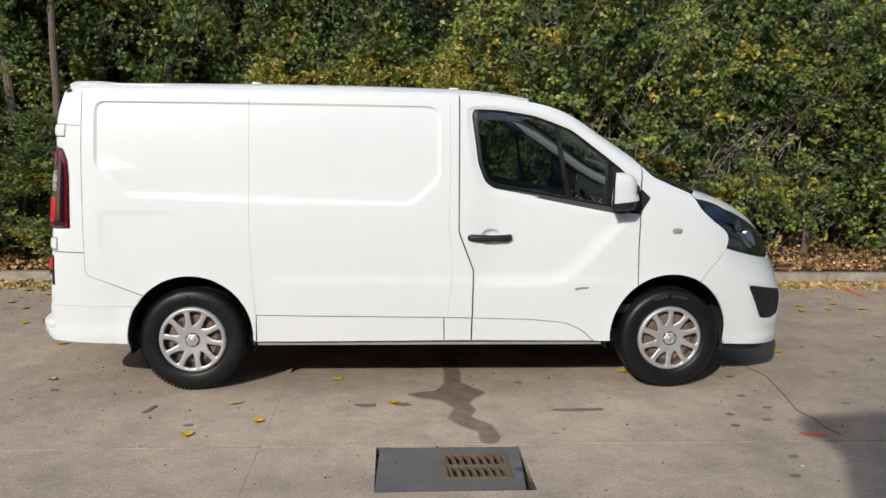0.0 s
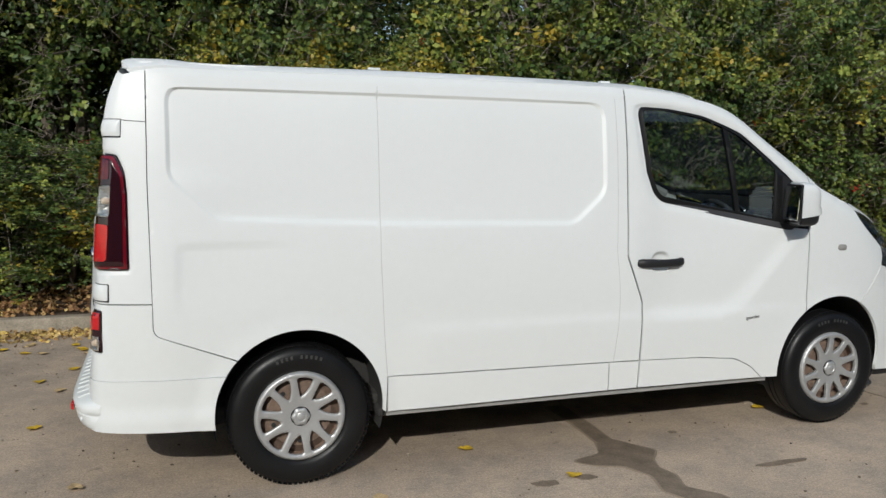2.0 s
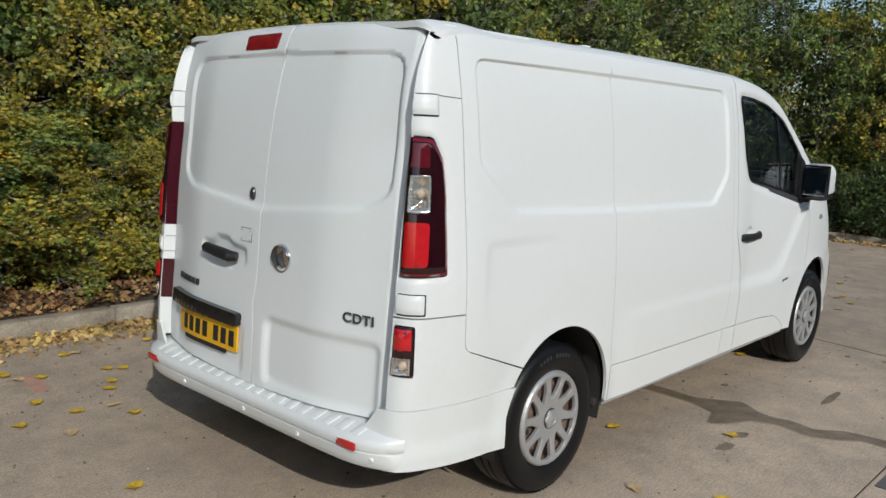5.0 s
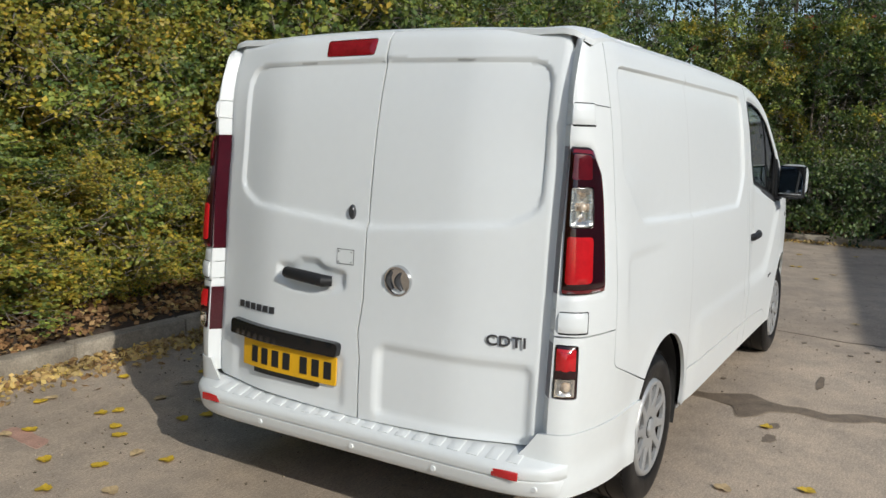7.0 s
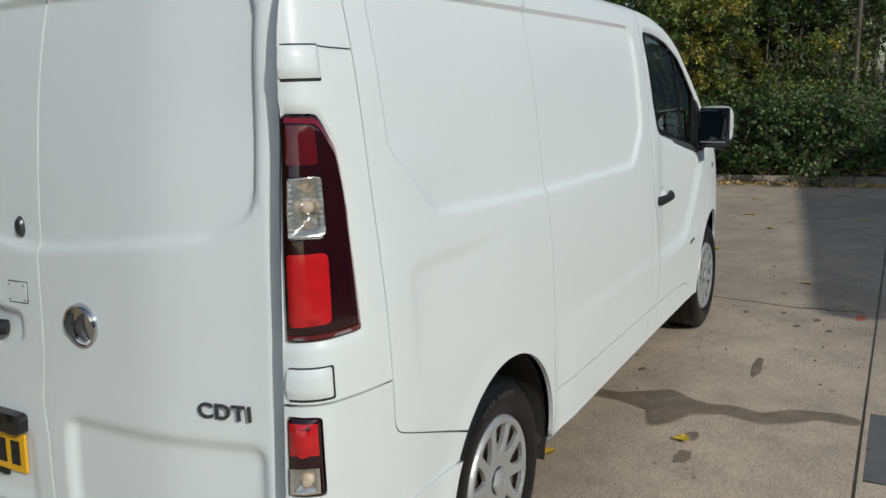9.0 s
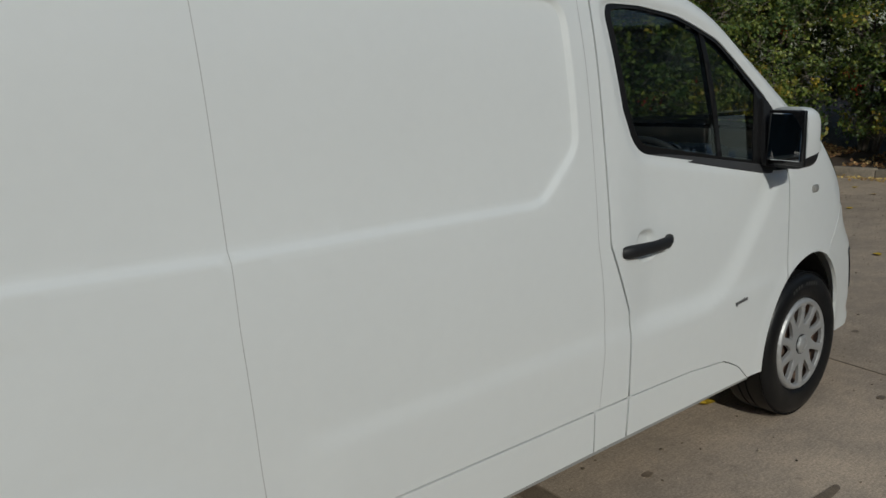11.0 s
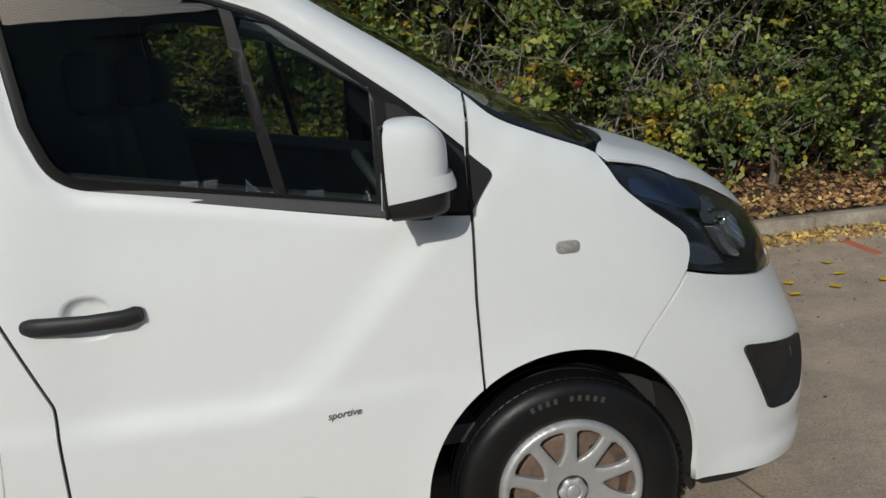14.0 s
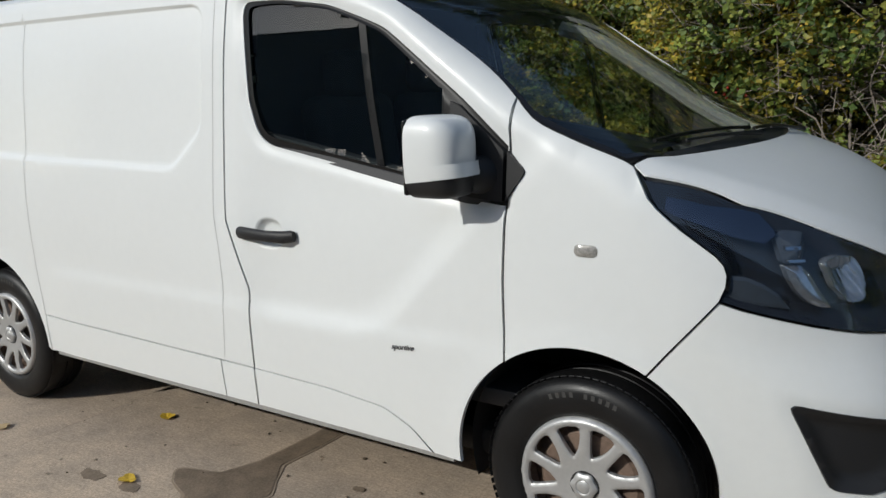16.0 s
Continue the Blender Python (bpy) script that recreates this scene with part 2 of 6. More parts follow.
def inside(poly, P):
    x, y = P[:, 0], P[:, 1]
    res = np.zeros(len(P), bool)
    for a, b in zip(poly, np.roll(poly, -1, 0)):
        c = (a[1] > y) != (b[1] > y)
        with np.errstate(divide="ignore", invalid="ignore"):
            res ^= c & (x < (b[0] - a[0]) * (y - a[1]) / (b[1] - a[1]) + a[0])
    return res


def edge_dist(poly, P, closed=True):
    d = np.full(len(P), 9.0)
    ends = list(zip(poly, np.roll(poly, -1, 0)))
    for a, b in ends if closed else ends[:-1]:
        ab = b - a
        t = np.clip(((P - a) @ ab) / max(ab @ ab, 1e-12), 0, 1)
        d = np.minimum(d, np.linalg.norm(P - a - t[:, None] * ab, axis=1))
    return d


def signed(poly, P):
    return np.where(inside(poly, P), -1, 1) * edge_dist(poly, P)


def shrink(poly, g):
    """Moves a closed outline inwards by g."""
    nxt, prv = np.roll(poly, -1, 0), np.roll(poly, 1, 0)
    d = nxt - prv
    d /= np.maximum(np.linalg.norm(d, axis=1), 1e-9)[:, None]
    nrm = np.stack([-d[:, 1], d[:, 0]], 1)
    area = np.sum(poly[:, 0] * nxt[:, 1] - nxt[:, 0] * poly[:, 1])
    return poly + nrm * g * (1 if area > 0 else -1)


def ss(a, b, x):
    t = np.clip((x - a) / (b - a), 0, 1)
    return t * t * (3 - 2 * t)


from mathutils.geometry import delaunay_2d_cdt


def sheet(name, lift, outline, mat, holes=(), res=0.016, gap=0.0022, rim=0.014, flip=False, creases=()):
    """A panel: a flat outline with holes, filled with a fine net and lifted onto the body by lift(P, depth). Its edges turn inwards."""
    loops = [shrink(outline, gap)] + [shrink(h, -gap) for h in holes]
    lo, hi = loops[0].min(0), loops[0].max(0)
    gx, gy = np.meshgrid(np.arange(lo[0] + res / 2, hi[0], res), np.arange(lo[1] + res / 2, hi[1], res))
    G = np.stack([gx.ravel(), gy.ravel()], 1)
    keep = inside(loops[0], G) & (edge_dist(loops[0], G) > res * 0.45)
    for h in loops[1:]:
        keep &= ~inside(h, G) & (edge_dist(h, G) > res * 0.45)
    lines = []
    for c in creases:
        ok = inside(loops[0], c) & (edge_dist(loops[0], c) > 0.004)
        for h in loops[1:]:
            ok &= ~inside(h, c) & (edge_dist(h, c) > 0.004)
        if ok.any():
            lines.append((c, ok))
            keep &= edge_dist(c, G) > res * 0.3
    G = G[keep]
    pts, edges, k = [], [], 0
    for lp in loops:
        pts.append(lp)
        edges += [(k + i, k + (i + 1) % len(lp)) for i in range(len(lp))]
        k += len(lp)
    for c, ok in lines:
        num = np.cumsum(ok) - 1 + k
        edges += [(int(num[i]), int(num[(i + 1) % len(c)])) for i in range(len(c)) if ok[i] and ok[(i + 1) % len(c)]]
        pts.append(c[ok])
        k += int(ok.sum())
    allp = np.concatenate(pts + [G])
    vs, es, fs, ov, oe, of = delaunay_2d_cdt([Vector(p) for p in allp], edges, [], 0, 1e-6)
    V = np.array([(v[0], v[1]) for v in vs])
    T = np.array([f for f in fs if len(f) == 3])
    cen = V[T].mean(1)
    ok = inside(loops[0], cen)
    for h in loops[1:]:
        ok &= ~inside(h, cen)
    T = T[ok]
    tri = V[T]
    area = (tri[:, 1, 0] - tri[:, 0, 0]) * (tri[:, 2, 1] - tri[:, 0, 1]) - (tri[:, 2, 0] - tri[:, 0, 0]) * (tri[:, 1, 1] - tri[:, 0, 1])
    T[area < 0] = T[area < 0][:, ::-1]
    verts = list(lift(V, 0.0))
    faces = [tuple(int(i) for i in t) for t in T]
    # edges used once are the rim
    count = {}
    for t in faces:
        for a, b in ((t[0], t[1]), (t[1], t[2]), (t[2], t[0])):
            count[(a, b)] = 1
    border = [(a, b) for a, b in count if (b, a) not in count]
    sharp = []
    if rim:
        idx = sorted({i for e in border for i in e})
        deep = lift(V[idx], rim)
        num = {i: len(verts) + j for j, i in enumerate(idx)}
        verts += list(deep)
        for a, b in border:
            faces.append((b, a, num[a], num[b]))
            sharp.append((a, b))
    if flip:
        faces = [f[::-1] for f in faces]
    return mesh_ob(name, verts, faces, mat, True, sharp)


# ---- the van's body: one smooth form, onto which every panel is laid ----
YC = 0.915
HALF = spline([0.1, 0.32, 0.45, 0.7, 0.9, 1.05, 1.35, 1.67, 1.85, 2.1], [0.92, 0.94, 0.95, 0.961, 0.963, 0.959, 0.935, 0.900, 0.867, 0.815])
TOPZ = spline([-1.2, -0.6, 0, 0.8, 1.5, 1.9, 2.15, 2.39, 2.57, 2.77, 2.88, 3.07, 3.25, 3.45, 3.65, 3.8, 4.0, 4.3],
              [1.955, 1.968, 1.975, 1.977, 1.968, 1.945, 1.899, 1.805, 1.686, 1.560, 1.493, 1.39, 1.305, 1.23, 1.135, 1.04, 0.88, 0.6])
REARX = spline([0.1, 0.3, 0.5, 0.65, 0.85, 1.02, 1.26, 1.5, 1.7, 1.85, 1.95, 2.1], [-0.935, -0.94, -0.945, -0.941, -0.925, -0.913, -0.896, -0.868, -0.831, -0.79, -0.754, -0.66])
FRONTX = spline([0.1, 0.28, 0.4, 0.55, 0.7, 0.85, 1.0, 1.1, 1.3], [3.995, 4.04, 4.068, 4.068, 4.042, 3.997, 3.935, 3.873, 3.71])


def smax(a, b, r):
    h = np.clip(0.5 + 0.5 * (a - b) / r, 0, 1)
    return b + (a - b) * h + r * h * (1 - h)


def form(x, v, z):
    """Below nought inside the body, above outside."""
    w = HALF(z) - 0.055 * (np.maximum(x - 2.7, 0) / 0.75) ** 2 - 0.03 * (np.maximum(-0.5 - x, 0) / 0.24) ** 2
    bow = ss(1.8, 2.5, x)
    xs = x - bow * 0.13 * (1 - np.minimum(v / 0.85, 1.1) ** 2)
    top = z - TOPZ(xs) + 0.03 * (v / 0.8) ** 2 * (1 - 0.6 * bow)
    rear = REARX(z) + 0.030 * (v / 0.7) ** 3 * (1 - 0.8 * ss(1.45, 1.8, z)) - x
    front = x - FRONTX(z) + (0.30 - 0.095 * (1 - ss(0.6, 0.85, z))) * (v / 0.8) ** 3
    top = top - 0.012 * ss(-0.30, -0.62, x) * ss(0.62, 0.78, v)
    f = smax(v - w, top, 0.075 + 0.035 * ss(2.4, 3.0, x))
    f = smax(f, rear, 0.055)
    return smax(f, front, 0.16)


def ray_form(o, d):
    """Distances from points o (inside) along d to the body's skin."""
    lo, hi = np.zeros(len(o)), np.full(len(o), 3.0)
    for _ in range(34):
        mid = (lo + hi) / 2
        p = o + d * mid[:, None]
        out = form(p[:, 0], np.abs(p[:, 1]), p[:, 2]) > 0
        hi, lo = np.where(out, mid, hi), np.where(out, lo, mid)
    return lo


BACK, NOSE = -0.72, 3.2


def fan(P):
    """From (p, q) to a start inside the body and a way out of it. p runs along the flank and round both corners, q up it and over the shoulder."""
    p, q = P[:, 0], P[:, 1]
    x0 = np.clip(p, BACK, NOSE)
    a = np.where(p < BACK, (p - BACK) / 0.13, np.where(p > NOSE, (p - NOSE) / 0.5, 0))
    v0 = 0.815 - 0.365 * ss(2.9, NOSE, p)
    z0 = TOPZ(x0) - 0.15
    b = np.maximum(q - z0, 0) / 0.12
    z = np.minimum(q, z0)
    d = np.stack([np.sin(a) * np.cos(b), np.cos(a) * np.cos(b), np.sin(b)], 1)
    return np.stack([x0, v0, z], 1), d


def flank(relief=None, side=-1, extra=0.0):
    """Lifts (p, q) onto the skin of one flank; relief(P) gives the depth of pressed forms."""
    def lift(P, depth):
        o, d = fan(P)
        r = ray_form(o, d) - depth + extra
        if relief is not None:
            r = r - relief(P)
        X = o + d * r[:, None]
        X[:, 1] = YC + side * X[:, 1]
        return X
    return lift


def tail(relief=None, extra=0.0):
    """Lifts (y, z) onto the rear face."""
    def lift(P, depth):
        o = np.stack([np.zeros(len(P)), P[:, 0] - YC, P[:, 1]], 1)
        d = np.tile(np.array([[-1.0, 0, 0]]), (len(P), 1))
        r = ray_form(o, d) - depth + extra
        if relief is not None:
            r = r - relief(P)
        X = o + d * r[:, None]
        X[:, 1] += YC
        return X
    return lift


def crown(extra=0.0, relief=None):
    """Lifts (x, y) onto roof, windscreen or bonnet."""
    def lift(P, depth):
        o = np.stack([np.minimum(P[:, 0], 9), P[:, 1] - YC, np.full(len(P), 0.6)], 1)
        d = np.tile(np.array([[0, 0, 1.0]]), (len(P), 1))
        r = ray_form(o, d) - depth + extra
        if relief is not None:
            r = r - relief(P)
        X = o + d * r[:, None]
        X[:, 1] += YC
        return X
    return lift


EDGE = spline([-1.2, 1.6, 2.2, 2.47, 2.86, 3.0, 3.2, 4.0], [0.0, 0.0, 0.01, 0.02, -0.022, -0.09, -0.117, -0.12])


def shoulder(x):
    """The q at which flank ends and roof or windscreen begins."""
    return TOPZ(np.clip(x, BACK, NOSE)) + EDGE(x)


van = new("panel_van")
van.location = (1.5, YC, 0)
tagged(van, "parked white panel van with silver wheel trims on concrete", "van")


def arc(cx, cz, r, a0, a1, n=40):
    return [(cx + r * math.cos(radians(a0 + (a1 - a0) * k / n)), cz + r * math.sin(radians(a0 + (a1 - a0) * k / n))) for k in range(n + 1)]


def rail(x0, x1, n=24, off=0.0):
    return [(x, float(shoulder(x)) + off) for x in np.linspace(x0, x1, n)]


def angle_of(cx, cz, p):
    return math.degrees(math.atan2(p[1] - cz, p[0] - cx))


RA, FA = (0.0, 0.365, 0.386), (3.087, 0.365, 0.399)
CARGO = rounded([(-0.556, 1.828, 0.07), (1.562, 1.822, 0.09), (1.562, 1.372, 0.12), (1.385, 1.215, 0.14), (0.37, 1.232), (-0.36, 1.262, 0.10), (-0.556, 1.44, 0.09)])
LOWP = rounded([(-0.525, 1.145, 0.05), (0.25, 1.145, 0.1), (0.2, 0.80, 0.1), (-0.525, 0.80, 0.1)])
SCOOP = rounded([(1.2, 1.6), (3.3, 1.6), (3.0, 1.32), (2.72, 1.06, 0.25), (2.44, 0.765, 0.22), (2.28, 0.695, 0.2), (1.2, 0.69)])
WIN = rounded([(1.762, 1.816, 0.06), (1.95, 1.825, 0.1), (2.16, 1.800, 0.2), (2.40, 1.708, 0.2), (2.70, 1.468, 0.1), (2.853, 1.329), (2.853, 1.160), (2.74, 1.169, 0.1), (1.864, 1.324, 0.15), (1.81, 1.47, 0.05)])
DISH = rounded([(1.838, 1.056, 0.055), (1.952, 1.056, 0.055), (1.960, 0.950, 0.05), (1.830, 0.950, 0.05)], 0.008)


def flank_relief(P):
    d = signed(CARGO, P)
    # crisp step at the top and the sides, a wide soft ramp along the bottom, fading out behind
    soft = 0.004 + 0.010 * ss(1.42, 1.30, P[:, 1])
    fade = 0.35 + 0.65 * np.clip(ss(-0.5, -0.2, P[:, 0]) + ss(1.4, 1.5, P[:, 1]), 0, 1)
    depth = 0.013 * fade * ss(soft, -soft, d)
    # pressed lower rectangle ahead of the tail lamp
    dl = signed(LOWP, P)
    depth += 0.006 * ss(0.012, -0.012, dl) * ss(0.05, -0.25, P[:, 0]) * ss(0.82, 1.0, P[:, 1])
    # waist between the wheel arches
    depth -= 0.0072 * ss(0.76, 0.70, P[:, 1]) * ss(0.44, 0.62, P[:, 0]) * ss(2.9, 2.6, P[:, 0])
    # door scoop
    ds = signed(SCOOP, P)
    u = np.clip((0.010 - ds) / 0.10, 0, 1)
    depth += 0.017 * (0.7 * (1 - (1 - u) ** 2) + 0.3 * u * u * (3 - 2 * u)) * ss(1.72, 1.95, P[:, 0]) * ss(1.45, 1.15, P[:, 1])
    # hand dish, window flange, flared arches
    depth += 0.022 * ss(0.002, -0.018, signed(DISH, P))
    depth += 0.010 * ss(0.045, 0.004, np.abs(signed(WIN, P))) * (P[:, 0] > 1.7)
    for cx, cz, r in (RA, FA):
        dd = np.hypot(P[:, 0] - cx, P[:, 1] - cz) - r
        depth -= 0.006 * ss(0.08, 0.0, dd)
    return depth


def mirrored(ob, parent):
    """The same panel on the other flank."""
    o = new(ob.name, ob.data)
    o.parent = parent
    o.matrix_parent_inverse = ob.matrix_parent_inverse
    o.matrix_basis = Matrix.Translation((0, 2 * YC, 0)) @ Matrix.Diagonal((1, -1, 1, 1))
    return o


def flank_panel(name, outline, mat="paint", relief=flank_relief, holes=(), res=0.016, gap=0.0024, rim=0.016, extra=0.0, both=True, parent=None, label="", creases=()):
    ob = sheet(name, flank(relief, -1, extra), np.array(outline), M[mat], holes, res, gap, rim, creases=creases)
    under(ob, parent or van, label)
    if both:
        mirrored(ob, parent or van)
    return ob


CREASE = [shrink(CARGO, g) for g in (-0.013, -0.005, 0.005, 0.013)]
top_r = rail(-0.638, 0.374)
arch_r = arc(*RA, angle_of(*RA[:2], (-0.283, 0.628)), -4)
side_rear = rounded([*[(p[0], p[1]) for p in top_r[::-1]], (-0.642, 1.40), (-0.633, 0.76, 0.05), *arch_r, (0.404, 0.325), (0.407, 0.50), (0.390, 0.72), (0.374, 1.06)], 0.03)
flank_panel("side_panel", side_rear, creases=CREASE, gap=0.0012, label="white pressed steel side panel")
side_front = rounded([*rail(0.370, 1.686, 30)[::-1], (0.370, 1.06), (0.386, 0.72), (0.403, 0.5005), (1.0, 0.4935), (1.779, 0.483), (1.783, 0.79, 0.06), (1.687, 1.035, 0.06)], 0.03)
flank_panel("side_panel", side_front, creases=CREASE)
SEAM2 = [(1.626, 1.88), (1.630, 1.60), (1.630, 1.37), (1.624, 1.06), (1.640, 0.93), (1.648, 0.80), (1.640, 0.66), (1.622, 0.495)]
flank_panel("panel_line", rounded([*SEAM2, *[(p + 0.0022, q) for p, q in SEAM2[::-1]]], 0.03), "faintline", flank_relief, extra=0.0011, gap=0, rim=0.0, res=0.02)
SEAM3 = [(0.372, 1.90), (0.372, 1.06), (0.388, 0.72), (0.405, 0.502)]
flank_panel("panel_line", rounded([*SEAM3, *[(p + 0.0024, q) for p, q in SEAM3[::-1]]], 0.03), "faintline", flank_relief, extra=0.0011, gap=0, rim=0.0, res=0.02)
for SEAL in ([(1.683, 1.92), (1.683, 1.04), (1.780, 0.79), (1.777, 0.485)], [(2.861, 1.40), (2.854, 1.16), (2.848, 0.94), (2.849, 0.715)]):
    flank_panel("door_seal", rounded([*SEAL, *[(p + 0.011, q) for p, q in SEAL[::-1]]], 0.03), "seam", flank_relief, extra=-0.009, gap=0, rim=0.0, res=0.02)
flank_panel("sill_trim", rounded([(0.409, 0.325), (0.409, 0.50), (1.598, 0.484), (1.602, 0.331)]), extra=0.0015, rim=0.02)
flank_panel("sill_trim", rounded([(1.604, 0.331), (1.600, 0.484), (1.778, 0.481), (1.776, 0.331)]), extra=0.0015, rim=0.02)
flank_panel("sill_trim", rounded([(1.781, 0.331), (1.783, 0.482), (2.15, 0.472, 0.3), (2.39, 0.450, 0.2), (2.50, 0.398, 0.2), (2.579, 0.326)]), extra=0.0015, rim=0.02)
flank_panel("sill_flange", rounded([(0.41, 0.296), (0.41, 0.322), (2.64, 0.320), (2.64, 0.294)]), "flange", None, extra=-0.02, label="thin grey sill flange")

arch_f = arc(*FA, angle_of(*FA[:2], (2.852, 0.696)), 186, 16)
door_out = rounded([*rail(1.690, 2.864, 30)[::-1], (1.690, 1.04, 0.06), (1.787, 0.79, 0.06), (1.784, 0.482), (2.15, 0.472, 0.3), (2.39, 0.450, 0.2), (2.50, 0.398, 0.2), (2.583, 0.324), (2.69, 0.322), *arch_f[::-1], (2.851, 0.94), (2.857, 1.16)], 0.03)
door = flank_panel("front_door", door_out, holes=[WIN], both=False, label="white cab door with black handle", creases=[shrink(WIN, -g) for g in (0.010, 0.018, 0.030, 0.046)] + [shrink(DISH, g) for g in (-0.008, -0.002, 0.006, 0.016, 0.028)])
door_l = mirrored(door, van)

# window: black rubber frame, dark glass, divider bar and corner cover
GLASS = shrink(WIN, 0.012)
GLASS = GLASS[GLASS[:, 0] < 2.655]
GLASS = np.array(sorted(GLASS.tolist(), key=lambda p: -math.atan2(p[1] - 1.5, p[0] - 2.2)))
SET_IN = lambda P: 0.013 * ss(1.50, 1.20, P[:, 1])
for dside in (-1, 1):
    dd = door if dside < 0 else door_l
    fr = sheet("window_frame", flank(flank_relief, -1, -0.004), WIN, M["rubber"], [GLASS], 0.008, -0.014, 0.004)
    gl = sheet("window_glass", flank(SET_IN, -1, -0.0175), shrink(GLASS, -0.004), M["glass"], (), 0.05, 0, 0.004)
    bar = sheet("divider_bar", flank(SET_IN, -1, -0.0145), rounded([(2.284, 1.760), (2.314, 1.750), (2.408, 1.228), (2.378, 1.234)]), M["rubber"], (), 0.02, 0, 0.02)
    for o, lb in ((fr, "black rubber window frame"), (gl, "dark glass pane"), (bar, "")):
        o.parent = dd
        tagged(o, lb)
    gl.visible_shadow = False
    if dside < 0:
        corner = sheet("corner_cover", flank(None, -1, 0.004), rounded([(2.665, 1.46), (2.70, 1.447), (2.851, 1.318), (2.851, 1.17, 0.01), (2.75, 1.178, 0.05), (2.665, 1.195)]), M["black"], (), 0.02, 0.001, 0.02)
        under(corner, dd, "black plastic mirror mount")
# black corner piece that carries on over the wing
flank_panel("wing_corner", rounded([(2.860, 1.320), (2.925, 1.262, 0.02), (2.860, 1.172)]), "black", None, extra=0.004, rim=0.02)

# wing and front bumper
wing_arch = arc(*FA, angle_of(*FA[:2], (2.856, 0.696)), angle_of(*FA[:2], (3.286, 0.722)), 24)
LAMP_REAR = [(3.245, 1.1965), (3.30, 1.172), (3.338, 1.141), (3.373, 1.114), (3.416, 1.084), (3.458, 1.053), (3.478, 1.030), (3.485, 1.005), (3.482, 0.975), (3.466, 0.936)]
wing = rounded([*rail(2.868, 3.19, 12), (3.216, 1.207), *[(p - 0.002, q) for p, q in LAMP_REAR], (3.289, 0.720), *wing_arch[::-1], (2.855, 0.94), (2.861, 1.16)], 0.03)
flank_panel("wing", wing, label="white front wing")
LAMP_LOW = [(3.466, 0.934), (3.53, 0.914), (3.608, 0.893), (3.685, 0.872), (3.768, 0.852), (3.83, 0.842), (3.93, 0.834)]
FOG = rounded([(3.606, 0.679, 0.012), (3.70, 0.656), (3.828, 0.625, 0.02), (3.835, 0.563, 0.03), (3.795, 0.470, 0.03), (3.742, 0.448, 0.02), (3.682, 0.456, 0.02)])
bump_arch = arc(*FA, angle_of(*FA[:2], (3.289, 0.718)), -5, 20)


def bumper_relief(P):
    d = signed(FOG, P)
    dd = np.hypot(P[:, 0] - FA[0], P[:, 1] - FA[1]) - FA[2]
    lip = 0.016 * ss(0.30, 0.36, P[:, 1]) - 0.014
    return -0.005 * ss(0.06, 0.0, dd) + 0.006 * ss(0.03, 0.0, d) + lip * ss(3.5, 3.7, P[:, 0])


bumper_out = rounded([*bump_arch[::-1], *[(p, q - 0.003) for p, q in LAMP_LOW], (3.983, 0.832), (3.983, 0.27), (3.80, 0.262), (3.49, 0.285)], 0.03)
flank_panel("front_bumper", bumper_out, "bumper", bumper_relief, [FOG], label="white front bumper corner")
flank_panel("fog_recess", FOG, "black", lambda P: 0.035 * ss(0.0, -0.035, signed(FOG, P)), rim=0.02, gap=-0.003, label="black plastic fog lamp recess")
for s in (-1, 1):
    spot = Vector(flank(None, s, -0.056)(np.array([(3.79, 0.570)]), 0)[0])
    fm = Matrix.Translation(spot) @ Matrix.Rotation(radians(62), 4, "Z") if s > 0 else Matrix.Translation(spot) @ Matrix.Rotation(radians(-62), 4, "Z")
    fog = part("fog_lamp", lathe([(0.0, 0.008), (0.030, 0.006), (0.040, 0.012), (0.044, 0.016), (0.048, 0.010), (0.050, -0.02)], 32, "x", fm), M["smoke"], van, "round fog lamp in a black recess")
flank_panel("bumper_lip", rounded([(3.50, 0.285), (3.80, 0.264), (3.983, 0.272), (3.983, 0.225), (3.80, 0.215), (3.56, 0.235)]), "black", None, extra=-0.045)


def nose(relief=None, extra=0.0):
    def lift(P, depth):
        o = np.stack([np.full(len(P), 3.0), P[:, 0] - YC, P[:, 1]], 1)
        d = np.tile(np.array([[1.0, 0, 0]]), (len(P), 1))
        X = o + d * (ray_form(o, d) - depth + extra)[:, None]
        X[:, 1] += YC
        return X
    return lift


under(sheet("front_bumper", nose(), rounded([(YC - 0.449, 0.27), (YC + 0.449, 0.27), (YC + 0.449, 0.845), (YC - 0.449, 0.845)]), M["bumper"], [rounded([(YC - 0.40, 0.32, 0.03), (YC + 0.40, 0.32, 0.03), (YC + 0.36, 0.56, 0.03), (YC - 0.36, 0.56, 0.03)])], 0.03), van)
under(sheet("grille", nose(None, -0.03), rounded([(YC - 0.42, 0.30), (YC + 0.42, 0.30), (YC + 0.38, 0.58), (YC - 0.38, 0.58)]), M["black"], (), 0.04), van)
under(sheet("grille", nose(None, -0.006), rounded([(YC - 0.449, 0.848), (YC + 0.449, 0.848), (YC + 0.42, 0.985, 0.03), (YC - 0.42, 0.985, 0.03)]), M["gloss"], (), 0.03), van, "gloss black upper grille")

